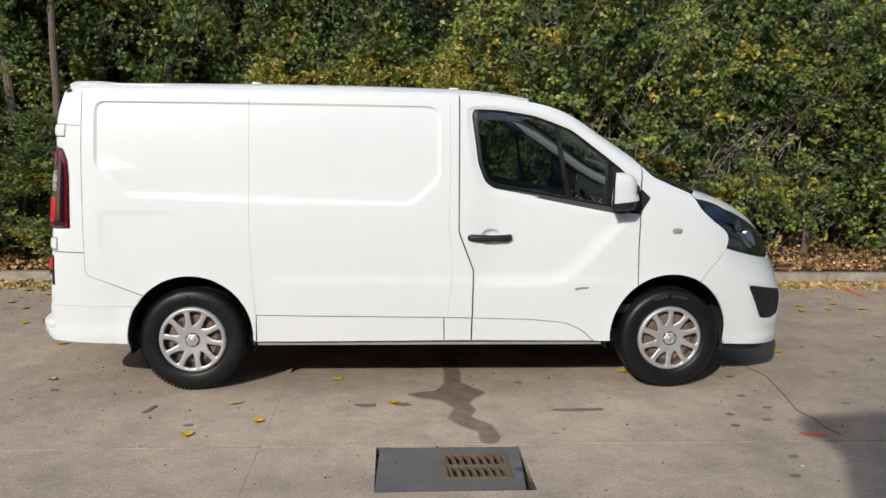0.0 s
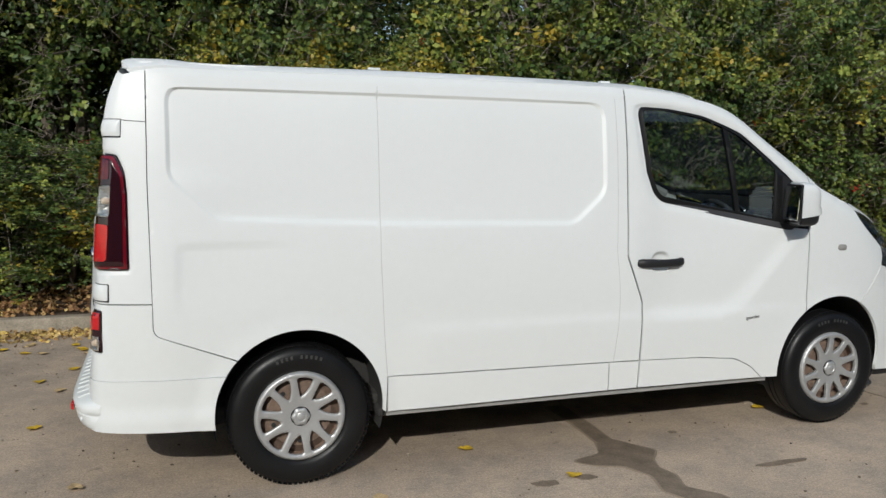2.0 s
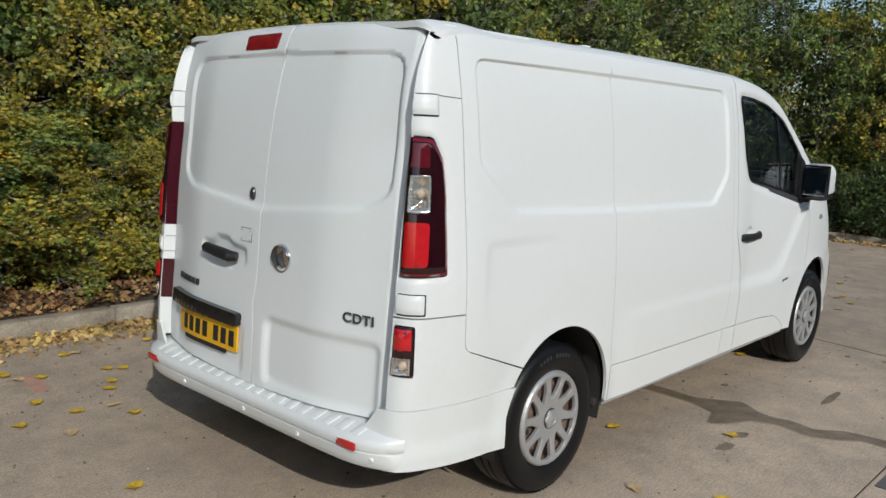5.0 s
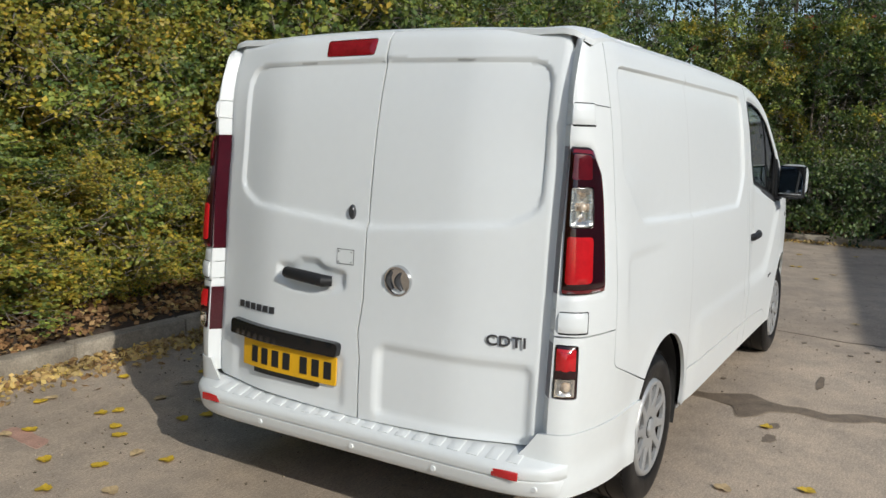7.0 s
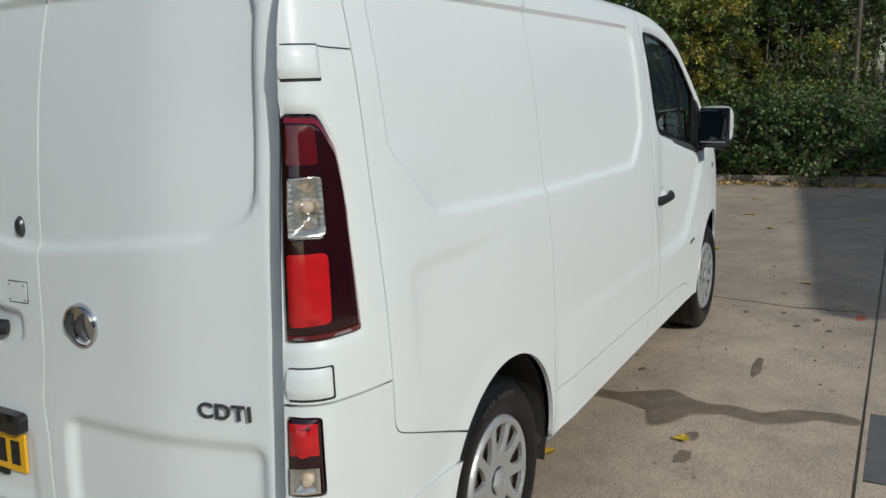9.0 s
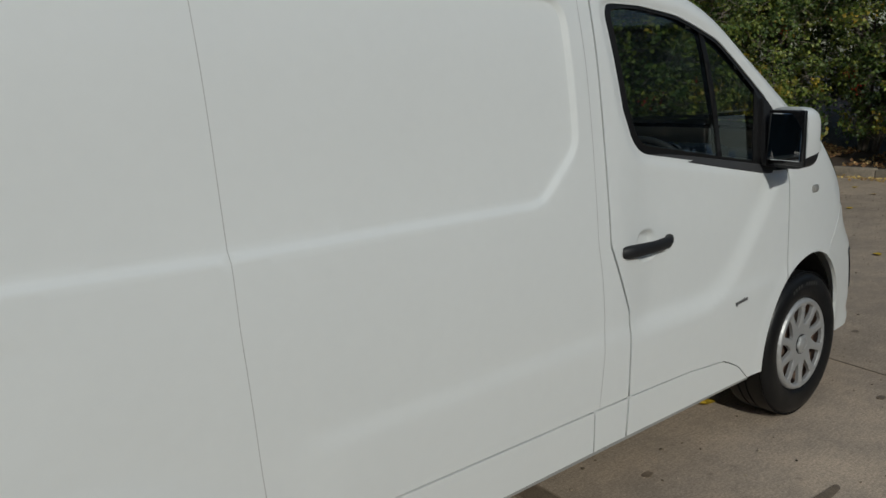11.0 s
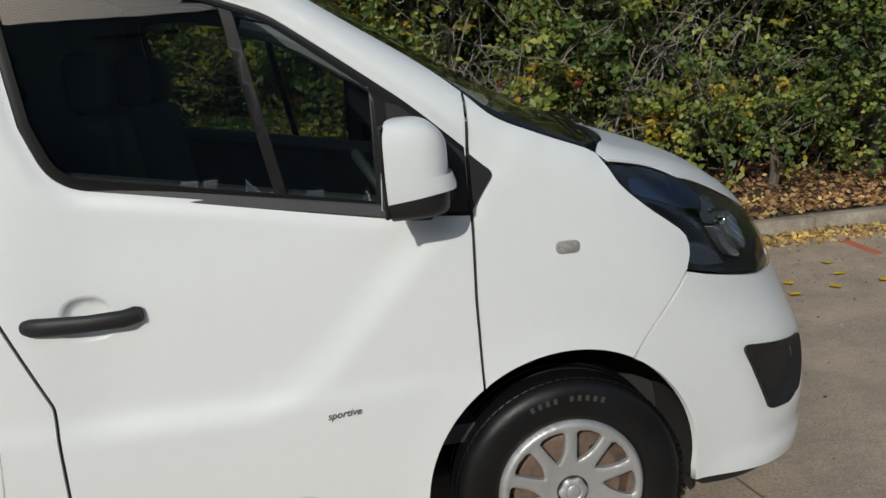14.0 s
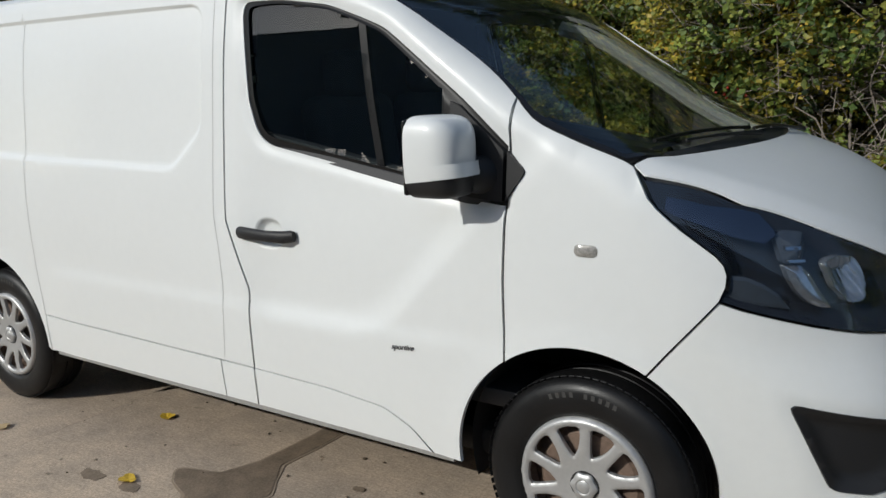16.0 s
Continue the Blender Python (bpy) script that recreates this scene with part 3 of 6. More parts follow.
# headlamp: glass over a dark shell with reflector, brow tinted like reflected sky, and chrome blade
LAMP_TOP = [(float(p), float(spline([3.25, 3.47, 3.668, 3.793, 3.907, 3.98], [1.1975, 1.186, 1.145, 1.090, 1.030, 0.975])(p))) for p in np.linspace(3.935, 3.252, 26)]
LAMP = rounded([*LAMP_REAR, *LAMP_LOW[1:], (3.965, 0.86, 0.03), (3.965, 1.0, 0.03), *LAMP_TOP[1:]], 0.02)


def headlamp(side):
    def lay(name, outline, mat, depth, relief=None, rim=0.012, gap=0.002, res=0.02):
        ob = sheet(name, flank(relief, -1, -depth), outline, M[mat], (), res, gap, rim)
        if side > 0:
            ob.matrix_basis = Matrix.Translation((0, 2 * YC, 0)) @ Matrix.Diagonal((1, -1, 1, 1))
        return ob
    shell = lay("headlamp", LAMP, "lampblack", 0.0, lambda P: 0.012 + 0.055 * ss(0.0, -0.06, signed(LAMP, P)), rim=0.03)
    under(shell, van, "clear glass headlamp with dark surround")
    top = spline([3.25, 3.47, 3.668, 3.793, 3.907, 3.98], [1.1975, 1.186, 1.145, 1.090, 1.030, 0.975])
    # brow along the lamp top, the sky's reflection put into its colour
    brow_sheen = rounded([*[(float(p), float(top(p)) - 0.010) for p in np.linspace(3.275, 3.60, 14)], (3.640, 1.100, 0.02), (3.590, 1.078), (3.505, 1.098), (3.426, 1.126), (3.350, 1.150), (3.298, 1.172)], 0.02)
    low = rounded([(3.489, 1.002, 0.01), (3.540, 0.998), (3.578, 0.981, 0.02), (3.615, 0.953, 0.02), (3.639, 0.912), (3.56, 0.922), (3.474, 0.945, 0.01)])
    tube_ol = rounded([(3.630, 1.099, 0.012), (3.662, 1.110, 0.012), (3.730, 1.103, 0.012), (3.712, 1.068, 0.012), (3.682, 1.024, 0.01), (3.633, 1.026, 0.01)], 0.008)
    blade = rounded([(3.636, 1.024, 0.006), (3.682, 1.022), (3.700, 1.000), (3.712, 0.965), (3.736, 0.910, 0.006), (3.704, 0.914), (3.681, 0.927, 0.01), (3.658, 0.956), (3.643, 0.990)], 0.008)
    bowl = rounded([(3.750, 1.026, 0.02), (3.800, 1.036, 0.02), (3.853, 1.030, 0.02), (3.850, 0.975), (3.826, 0.918, 0.02), (3.785, 0.914, 0.02), (3.756, 0.962, 0.02)], 0.008)
    for nm, ol, mt, dp, rl in (
        ("brow_sheen", brow_sheen, "lampblue", 0.018, None),
        ("side_lamp", low, "smoke", 0.026, lambda P: -0.004 * ss(0.0, -0.012, signed(low, P))),
        ("light_guide", tube_ol, "smoke", 0.030, lambda P: -0.020 * ss(0.0, -0.035, signed(tube_ol, P)) + 0.0012 * np.sin(P[:, 1] * 700)),
        ("chrome_blade", blade, "blade", 0.032, lambda P: -0.012 * ss(0.0, -0.018, signed(blade, P))),
        ("reflector", bowl, "bowl", 0.040, lambda P: 0.026 * ss(0.0, -0.04, signed(bowl, P)) + 0.0018 * np.sin((P[:, 0] + 0.15 * P[:, 1]) * 430)),
    ):
        o = lay(nm, ol, mt, dp, rl, 0.02, res=0.0035 if nm != "brow_sheen" else 0.02)
        if side > 0:
            o.matrix_basis = Matrix.Identity(4)
        o.parent = shell
    # bright bands across the light guide and dark slats under the brow sheen
    for q0, q1 in ((1.074, 1.061), (1.042, 1.031)):
        o = lay("chrome_band", rounded([(3.638, q0, 0.004), (3.686, q0 - 0.001, 0.004), (3.682, q1 - 0.001, 0.004), (3.638, q1, 0.004)], 0.008), "chrome", 0.0105, None, 0.01, res=0.01)
        if side > 0:
            o.matrix_basis = Matrix.Identity(4)
        o.parent = shell
    for dq in (0.030, 0.060, 0.090):
        o = lay("slat", rounded([(3.40 + dq * 0.9, 1.122 - dq), (3.585, 1.072 - dq), (3.585, 1.066 - dq), (3.41 + dq * 0.9, 1.114 - dq)], 0.02), "lampblue", 0.026, None, 0.01, res=0.02)
        if side > 0:
            o.matrix_basis = Matrix.Identity(4)
        o.parent = shell
    cover = lay("lens", LAMP, "lampglass", 0.001, None, 0.006, 0.003)
    if side > 0:
        cover.matrix_basis = Matrix.Identity(4)
    cover.parent = shell
    cover.visible_shadow = False


headlamp(-1)
headlamp(1)

# roof, windscreen and bonnet
def border(x0, x1, n=20, inset=0.006):
    P = np.array([(x, float(shoulder(x))) for x in np.linspace(x0, x1, n)])
    X = flank(None, -1)(P, 0)
    return [(float(a), float(b) + inset) for a, b in zip(X[:, 0], X[:, 1])]


def both_sides(edge):
    return edge + [(x, 2 * YC - y) for x, y in edge[::-1]]


roof_edge = border(-0.70, 2.10, 30)
roof_out = np.array(rounded([*both_sides([(-0.735, roof_edge[0][1] + 0.05), *roof_edge])], 0.04))


def roof_relief(P):
    v = np.abs(P[:, 1] - YC)
    rib = 0.004 * (0.5 + 0.5 * np.cos(2 * math.pi * np.clip(v, 0, 0.63) / 0.21)) * ss(-0.55, -0.45, P[:, 0]) * ss(1.75, 1.6, P[:, 0])
    return rib


under(sheet("roof", crown(0.0, roof_relief), roof_out, M["paint"], (), 0.035, 0.001, 0.02), van, "white ribbed steel roof")
ws_edge = border(2.13, 3.19, 24, 0.003)
base = [(3.205 + 0.185 * math.sin(math.pi * k / 14) ** 0.75, ws_edge[-1][1] + (2 * YC - 2 * ws_edge[-1][1]) * k / 14) for k in range(1, 14)]
head = [(2.13 + 0.10 * math.sin(math.pi * k / 10), 2 * YC - ws_edge[0][1] - (2 * YC - 2 * ws_edge[0][1]) * k / 10) for k in range(1, 10)]
ws_out = rounded([*ws_edge, *base, *[(x, 2 * YC - y) for x, y in ws_edge[::-1]], *head], 0.05)
roof_front = rounded([(2.10, roof_edge[-1][1]), *border(2.11, 2.128, 3), *head[::-1], (2.128, 2 * YC - roof_edge[-1][1]), (2.10, 2 * YC - roof_edge[-1][1])], 0.05)
under(sheet("roof", crown(), roof_front, M["paint"], (), 0.035, 0.0, 0.02), van)
ws_in = shrink(ws_out, 0.020)
frit = under(sheet("windscreen_frame", crown(-0.006), ws_out, M["gloss"], [ws_in], 0.03, 0.003, 0.02), van, "black windscreen border")
ws = under(sheet("windscreen", crown(-0.008), shrink(ws_out, 0.016), M["screen"], (), 0.06, 0, 0.005), van, "large sloping windscreen glass")
ws.visible_shadow = False

lamp_edge = flank(None, -1)(np.array(LAMP_TOP[::-1]), 0)
bon_side = [(3.214, 0.044), *[(float(x) - 0.001, float(y) + 0.004) for x, y, _ in lamp_edge]]
SIDE = np.array(bon_side)
SIDE_X = lamp_edge[:, 0]
SIDE_DROP = crown()(lamp_edge[:, :2], 0)[:, 2] - lamp_edge[:, 2]
bon_front = [(3.90 - 0.02 * abs(k - 4) / 4, YC + (k - 4) * 0.09) for k in range(0, 9)]
bon_base = [(x + 0.012, y) for x, y in base]
bon_out = rounded([*bon_side, *bon_front, *[(x, 2 * YC - y) for x, y in bon_side[::-1]], *bon_base[::-1]], 0.04)


def bonnet_relief(P):
    Q = np.stack([P[:, 0], np.minimum(P[:, 1], 2 * YC - P[:, 1])], 1)
    d = edge_dist(SIDE, Q, False)
    drop = np.interp(P[:, 0], SIDE_X, SIDE_DROP) * ss(0.11, 0.0, d)
    return drop + (0.004 * ss(0.060, 0.100, d) - 0.007 * ss(0.0, 0.050, d)) * ss(3.22, 3.52, P[:, 0]) * ss(3.93, 3.78, P[:, 0])


bonnet = under(sheet("bonnet", crown(0.0, bonnet_relief), bon_out, M["paint"], (), 0.018, 0.0015, 0.006, creases=[shrink(bon_out, g) for g in (0.016, 0.05)]), van, "white sloping bonnet")
cowl_in = [(x - 0.055 * math.sin(math.pi * (k + 1) / 14), y) for k, (x, y) in enumerate(base)]
cowl = rounded([*[(x + 0.006, y) for x, y in base], *cowl_in[::-1]], 0.05)
under(sheet("cowl_panel", crown(-0.002), cowl, M["black"], (), 0.03, 0, 0.02), van, "black plastic scuttle panel")
for arm, blade in ((((3.375, 0.78), (3.275, 0.30)), ((3.325, 0.84), (3.215, 0.20))), (((3.385, 1.50), (3.365, 0.98)), ((3.345, 1.56), (3.335, 0.86)))):
    L = crown(0.018)(np.array([(arm[0][0] + (arm[1][0] - arm[0][0]) * t, arm[0][1] + (arm[1][1] - arm[0][1]) * t) for t in np.linspace(0, 1, 8)]), 0)
    wiper = part("wiper", tube([tuple(p) for p in L], [0.009, 0.008, 0.006, 0.005, 0.005, 0.004, 0.004, 0.004]), M["black"], van, "black wiper arm")
    L = crown(0.008)(np.array([(blade[0][0] + (blade[1][0] - blade[0][0]) * t, blade[0][1] + (blade[1][1] - blade[0][1]) * t) for t in np.linspace(0, 1, 9)]), 0)
    wb = from_bm("wiper_blade", tube([tuple(p) for p in L], 0.006, 6), M["rubber"])
    wb.parent = wiper

# rear corners: pillar with lamps, low quarter and bumper
TAILLAMP = rounded([(-0.917, 1.538, 0.01), (-0.80, 1.535, 0.05), (-0.740, 1.460, 0.06), (-0.726, 1.37), (-0.724, 1.045, 0.012), (-0.912, 1.042, 0.01)])
MARKER = rounded([(-0.917, 0.872, 0.01), (-0.848, 0.869, 0.01), (-0.848, 0.683, 0.01), (-0.915, 0.686, 0.01)])


def pillar_relief(P):
    return 0.008 * ss(0.015, 0.0, signed(TAILLAMP, P))


up = rounded([(-0.6355, 0.898), (-0.6435, 1.40), *[(x, q) for x, q in rail(-0.6405, -0.92, 8)], (-0.924, 0.900)], 0.03)
flank_panel("rear_pillar", up, "paint", pillar_relief, [TAILLAMP], res=0.014, rim=0.05, gap=0.0012, label="white rear corner pillar")
low = rounded([(-0.6355, 0.895), (-0.6345, 0.76, 0.05), *arc(*RA, angle_of(*RA[:2], (-0.285, 0.624)), angle_of(*RA[:2], (-0.334, 0.5585)), 5), (-0.924, 0.5585), (-0.924, 0.896)], 0.03)
flank_panel("rear_quarter", low, "bumper", flank_relief, [MARKER], res=0.014, rim=0.05, gap=0.0012, label="white plastic lower rear corner")


def lamp_pieces(outline, parent_name, pieces, label):
    for side in (-1, 1):
        mm = Matrix.Translation((0, 2 * YC, 0)) @ Matrix.Diagonal((1, -1, 1, 1)) if side > 0 else Matrix.Identity(4)
        bowls = [ol for nm, ol, mt in pieces if mt == "clear"]
        shell = sheet(parent_name, flank(lambda P: -0.014 * ss(0.0, -0.03, signed(outline, P)), -1, 0.002), outline, M["dred"], bowls, 0.012, 0.003, 0.03)
        shell.matrix_basis = mm
        under(shell, van, label)
        for nm, ol, mt in pieces:
            if mt == "clear":
                # silvered bowl with a bulb, closed by a clear pane
                lo, hi = ol.min(0), ol.max(0)
                o = sheet(nm, flank(lambda P: -0.010 + 0.034 * ss(0.0, -0.045, signed(ol, P)) + 0.0015 * np.sin(P[:, 1] * 520), -1, 0.0), ol, M["silver"], (), 0.005, -0.001, 0.004)
                c = flank(None, -1, -0.004)(np.array([(lo + hi) / 2]), 0)[0]
                bulb = from_bm("bulb", lathe([(0.0, -0.020), (0.010, -0.017), (0.015, -0.008), (0.016, 0.0), (0.010, 0.012)], 20, "y", Matrix.Translation(tuple(c)) @ Matrix.Rotation(radians(-50), 4, "Z")), M["bulb"])
                bulb.parent = shell
                pane = sheet("lens_pane", flank(lambda P: -0.014 * ss(0.0, -0.03, signed(outline, P)), -1, 0.004), ol, M["lampglass"], (), 0.02, 0, 0.003)
                pane.parent = shell
                pane.visible_shadow = False
            else:
                o = sheet(nm, flank(lambda P: -0.014 * ss(0.0, -0.03, signed(outline, P)), -1, 0.0045), ol, M[mt], (), 0.015, 0, 0.006)
            o.parent = shell


lamp_pieces(TAILLAMP, "tail_lamp", (
    ("turn_lens", rounded([(-0.895, 1.402, 0.01), (-0.812, 1.404, 0.012), (-0.812, 1.272, 0.018), (-0.895, 1.272, 0.012)]), "clear"),
    ("brake_lens", rounded([(-0.900, 1.240, 0.01), (-0.812, 1.240, 0.015), (-0.815, 1.085, 0.015), (-0.900, 1.080, 0.01)]), "red"),
    ("upper_lens", rounded([(-0.897, 1.515, 0.01), (-0.82, 1.512, 0.02), (-0.818, 1.43, 0.01), (-0.897, 1.43, 0.01)]), "midred"),
    ("red_edge", rounded([(-0.90, 1.531), (-0.803, 1.527, 0.04), (-0.748, 1.455, 0.05), (-0.735, 1.36), (-0.733, 1.051), (-0.908, 1.049), (-0.908, 1.060), (-0.746, 1.064), (-0.748, 1.36), (-0.760, 1.445, 0.05), (-0.812, 1.516, 0.04), (-0.90, 1.520)]), "edgered"),
), "tall dark red rear lamp cluster")
lamp_pieces(MARKER, "low_rear_lamp", (
    ("fog_lens", rounded([(-0.910, 0.860), (-0.856, 0.858), (-0.856, 0.785), (-0.910, 0.785)]), "red"),
    ("reverse_lens", rounded([(-0.908, 0.755), (-0.858, 0.755), (-0.858, 0.696), (-0.908, 0.696)]), "clear"),
), "small red and clear rear lamp")
for q0, q1 in ((1.610, 1.684), (0.911, 0.984)):
    pe = -0.818 if q0 < 1 else -0.768
    flank_panel("hinge_gap", rounded([(-0.912, q1 + 0.0015, 0.006), (pe + 0.003, q1 + 0.0015, 0.006), (pe + 0.003, q0 - 0.0045, 0.006), (-0.912, q0 - 0.0045, 0.006)]), "seam", None, extra=0.0008, gap=0, rim=0.0)
    flank_panel("door_hinge", rounded([(-0.914, q1, 0.006), (pe, q1, 0.008), (pe, q0, 0.008), (-0.914, q0, 0.006)]), "paint", lambda P: -0.006 * ss(0.0, 0.02, np.minimum(pe - P[:, 0], np.minimum(q1 - P[:, 1], P[:, 1] - q0))), extra=0.004, rim=0.012, res=0.01, label="white rear door hinge cover")
flank_panel("panel_line", rounded([(-0.80, 1.684), (-0.645, 1.676), (-0.645, 1.673), (-0.80, 1.681)]), "seam", None, extra=0.0012, gap=0, rim=0.0)

# rear bumper: wraps both corners, with a ribbed step on top
def step_curve(v, out):
    """Plan of the bumper's rear face at half width v."""
    return -0.955 - out + 0.105 * (abs(v) / 0.885) ** 9


bm = bmesh.new()
prof = [(-0.01, 0.333), (0.012, 0.334), (0.020, 0.341), (0.030, 0.365), (0.036, 0.395), (0.030, 0.3985), (0.030, 0.4025), (0.039, 0.405), (0.045, 0.425), (0.043, 0.440), (0.032, 0.451), (-0.01, 0.465), (-0.06, 0.480), (-0.09, 0.482)]
vs = np.linspace(-0.885, 0.885, 81)
rings = []
for v in vs:
    shut = 1 - ss(0.85, 0.89, abs(v))
    rings.append([bm.verts.new((step_curve(v, o * (0.25 + 0.75 * shut)), YC + v, z)) for o, z in prof])
for r0, r1 in zip(rings, rings[1:]):
    for k in range(len(prof) - 1):
        bm.faces.new((r0[k], r0[k + 1], r1[k + 1], r1[k]))
bmesh.ops.recalc_face_normals(bm, faces=bm.faces)
bumper = part("rear_bumper", bm, M["bumper"], van, "white rear bumper with ribbed step", 50)
for k in range(20):
    y = YC - 0.72 + k * 1.44 / 19
    rb = from_bm("step_rib", box(0, 0, 0, 0.070, 0.046, 0.004, 0.0018, 2, Matrix.Translation((step_curve(y - YC, -0.010), y, 0.4655)) @ Matrix.Rotation(radians(-17), 4, "Y")), M["bumper"])
    rb.parent = bumper
flank_panel("bumper_side", rounded([*arc(*RA, 187, angle_of(*RA[:2], (-0.333, 0.5605)), 8), (-0.945, 0.5605), (-0.985, 0.47), (-0.985, 0.33), (-0.72, 0.325)], 0.03), "bumper", lambda P: -0.012 * ss(0.45, 0.36, P[:, 1]) - 0.012 * ss(0.10, 0.0, np.hypot(P[:, 0], P[:, 1] - 0.365) - 0.386), extra=0.006)
for s in (-1, 1):
    r = from_bm("reflector", box(step_curve(0.69, 0.042), YC + s * 0.705, 0.419, 0.012, 0.10, 0.030, 0.004, 2, Matrix.Identity(4)), M["red"])
    r.parent = bumper
for v in (-0.42, -0.05, 0.42, -0.80):
    sn = from_bm("parking_sensor", lathe([(0.0, -0.004), (0.009, -0.004), (0.011, 0.0), (0.012, 0.004)], 16, "x", Matrix.Translation((step_curve(v, 0.033), YC + v, 0.372))), M["bumper"])
    sn.parent = bumper

# rear doors
def lower_recess(y0, y1):
    return rounded([(y0, 0.765, 0.04), (y1, 0.765, 0.04), (y1, 0.50, 0.04), (y0, 0.50, 0.04)])


UPR = rounded([(0.190, 1.828, 0.09), (0.92, 1.842), (0.92, 1.206), (0.30, 1.262, 0.10), (0.190, 1.32, 0.09)])
UPL = np.stack([1.765 - UPR[:, 0], UPR[:, 1]], 1)
LOR = lower_recess(0.185, 0.79)
DISHL = rounded([(0.955, 1.035, 0.03), (1.06, 1.045), (1.10, 1.068, 0.04), (1.19, 1.068, 0.04), (1.23, 1.04), (1.315, 1.035, 0.03), (1.315, 0.965, 0.04), (1.22, 0.925, 0.06), (1.06, 0.925, 0.06), (0.955, 0.955, 0.03)])
PLATE = rounded([(0.95, 0.70, 0.03), (1.58, 0.70, 0.03), (1.58, 0.50, 0.03), (0.95, 0.50, 0.03)])


def right_relief(P):
    d = signed(UPR, P)
    soft = 0.004 + 0.008 * ss(1.40, 1.28, P[:, 1])
    return 0.012 * ss(soft, -soft, d) + 0.017 * ss(0.016, -0.016, signed(LOR, P)) + 0.040 * ss(0.52, 0.12, P[:, 0]) + 0.012 * ss(0.165, 0.136, P[:, 0]) ** 1.5


def left_relief(P):
    d = signed(UPL, P)
    soft = 0.004 + 0.008 * ss(1.40, 1.28, P[:, 1])
    return 0.012 * ss(soft, -soft, d) + 0.019 * ss(0.006, -0.032, signed(DISHL, P)) + 0.008 * ss(0.02, -0.02, signed(PLATE, P)) + 0.040 * ss(1.31, 1.71, P[:, 0]) + 0.012 * ss(1.665, 1.694, P[:, 0]) ** 1.5


RDOOR = rounded([(0.136, 0.492), (0.868, 0.468), (0.868, 0.70), (0.884, 0.80, 0.1), (0.868, 0.93), (0.866, 1.95), (0.50, 1.945), (0.160, 1.932, 0.03), (0.136, 1.86, 0.05)], 0.03)
LDOOR = rounded([(0.872, 0.468), (1.694, 0.492), (1.694, 1.86, 0.05), (1.670, 1.932, 0.03), (1.30, 1.945), (0.870, 1.95), (0.872, 0.93), (0.888, 0.80, 0.1), (0.872, 0.70)], 0.03)
rd = under(sheet("rear_door", tail(right_relief), RDOOR, M["paint"], (), 0.014, 0.002, 0.02, True, [shrink(UPR, -0.005), shrink(UPR, 0.005)]), van, "white rear door with round badge")
BRAKE = rounded([(0.925, 1.926, 0.012), (1.165, 1.920, 0.012), (1.160, 1.858, 0.012), (0.930, 1.862, 0.012)])
ld = under(sheet("rear_door", tail(left_relief), LDOOR, M["paint"], [BRAKE], 0.014, 0.002, 0.02, True, [shrink(UPL, -0.005), shrink(UPL, 0.005)] + [shrink(DISHL, g) for g in (-0.005, 0.004, 0.014, 0.026)]), van, "white rear door with black handle and plate")
bl = sheet("high_brake_lamp", tail(lambda P: -0.006 * ss(0, -0.02, signed(BRAKE, P))), BRAKE, M["brakered"], (), 0.012, 0.001, 0.02, True)
bl.parent = ld
tagged(bl, "red high-level brake lamp")


def door_level(P):
    """How far the doors draw in towards their outer edges."""
    return 0.040 * ss(0.52, 0.12, P[:, 0]) + 0.040 * ss(1.31, 1.71, P[:, 0])


def on_tail(y, z, off=0.0):
    return Vector(tail(door_level, off)(np.array([(y, z)]), 0)[0])


def tail_part(name, outline, mat, extra, parent, label="", rim=0.01, relief=None, res=0.02):
    o = sheet(name, tail(relief or door_level, extra), outline, M[mat], (), res, 0, rim, True)
    o.parent = parent
    return tagged(o, label) if label else o


# handle, lock, badge, plate, blade and lettering
for nm, bmh, mt in (
    ("handle", tube([on_tail(1.262, 1.0, -0.004), on_tail(1.245, 1.0, 0.016), on_tail(1.15, 0.995, 0.022), on_tail(1.05, 0.987, 0.020), on_tail(1.025, 0.985, -0.002)], [0.018, 0.023, 0.025, 0.025, 0.020], 14), "black"),
    ("lock", lathe([(0.0, -0.006), (0.012, -0.006), (0.016, 0.0), (0.017, 0.004)], 20, "x", Matrix.Translation(on_tail(0.948, 1.262, -0.006)) @ Matrix.Diagonal((1, 1, 1.7, 1))), "grey_letter"),
):
    o = from_bm(nm, bmh, M[mt])
    o.parent = ld
    if nm == "handle":
        tagged(o, "black plastic pull handle")
tail_part("plate_edge", rounded([(0.922, 1.118), (1.003, 1.118), (1.003, 1.059), (0.922, 1.059)]), "script", 0.0015, ld, "", 0.002)
tail_part("small_plate", rounded([(0.925, 1.115), (1.0, 1.115), (1.0, 1.062), (0.925, 1.062)]), "bumper", 0.0035, ld, "small white riveted plate", 0.002)
for ry, rz in ((0.932, 1.108), (0.993, 1.108), (0.993, 1.069), (0.932, 1.069)):
    o = from_bm("rivet", lathe([(0.0, -0.003), (0.003, -0.0025), (0.004, 0.0)], 10, "x", Matrix.Translation(on_tail(ry, rz, 0.0035))), M["flange"])
    o.parent = ld
tail_part("plate_blade", rounded([(0.955, 0.752, 0.02), (1.575, 0.765, 0.02), (1.578, 0.700, 0.012), (0.965, 0.698, 0.012)]), "gloss", 0.028, ld, "black plate lamp strip", 0.04)
plate = tail_part("number_plate", rounded([(0.975, 0.690, 0.006), (1.498, 0.690, 0.006), (1.498, 0.578, 0.006), (0.975, 0.578, 0.006)]), "plate", 0.006, ld, "yellow number plate", 0.008)
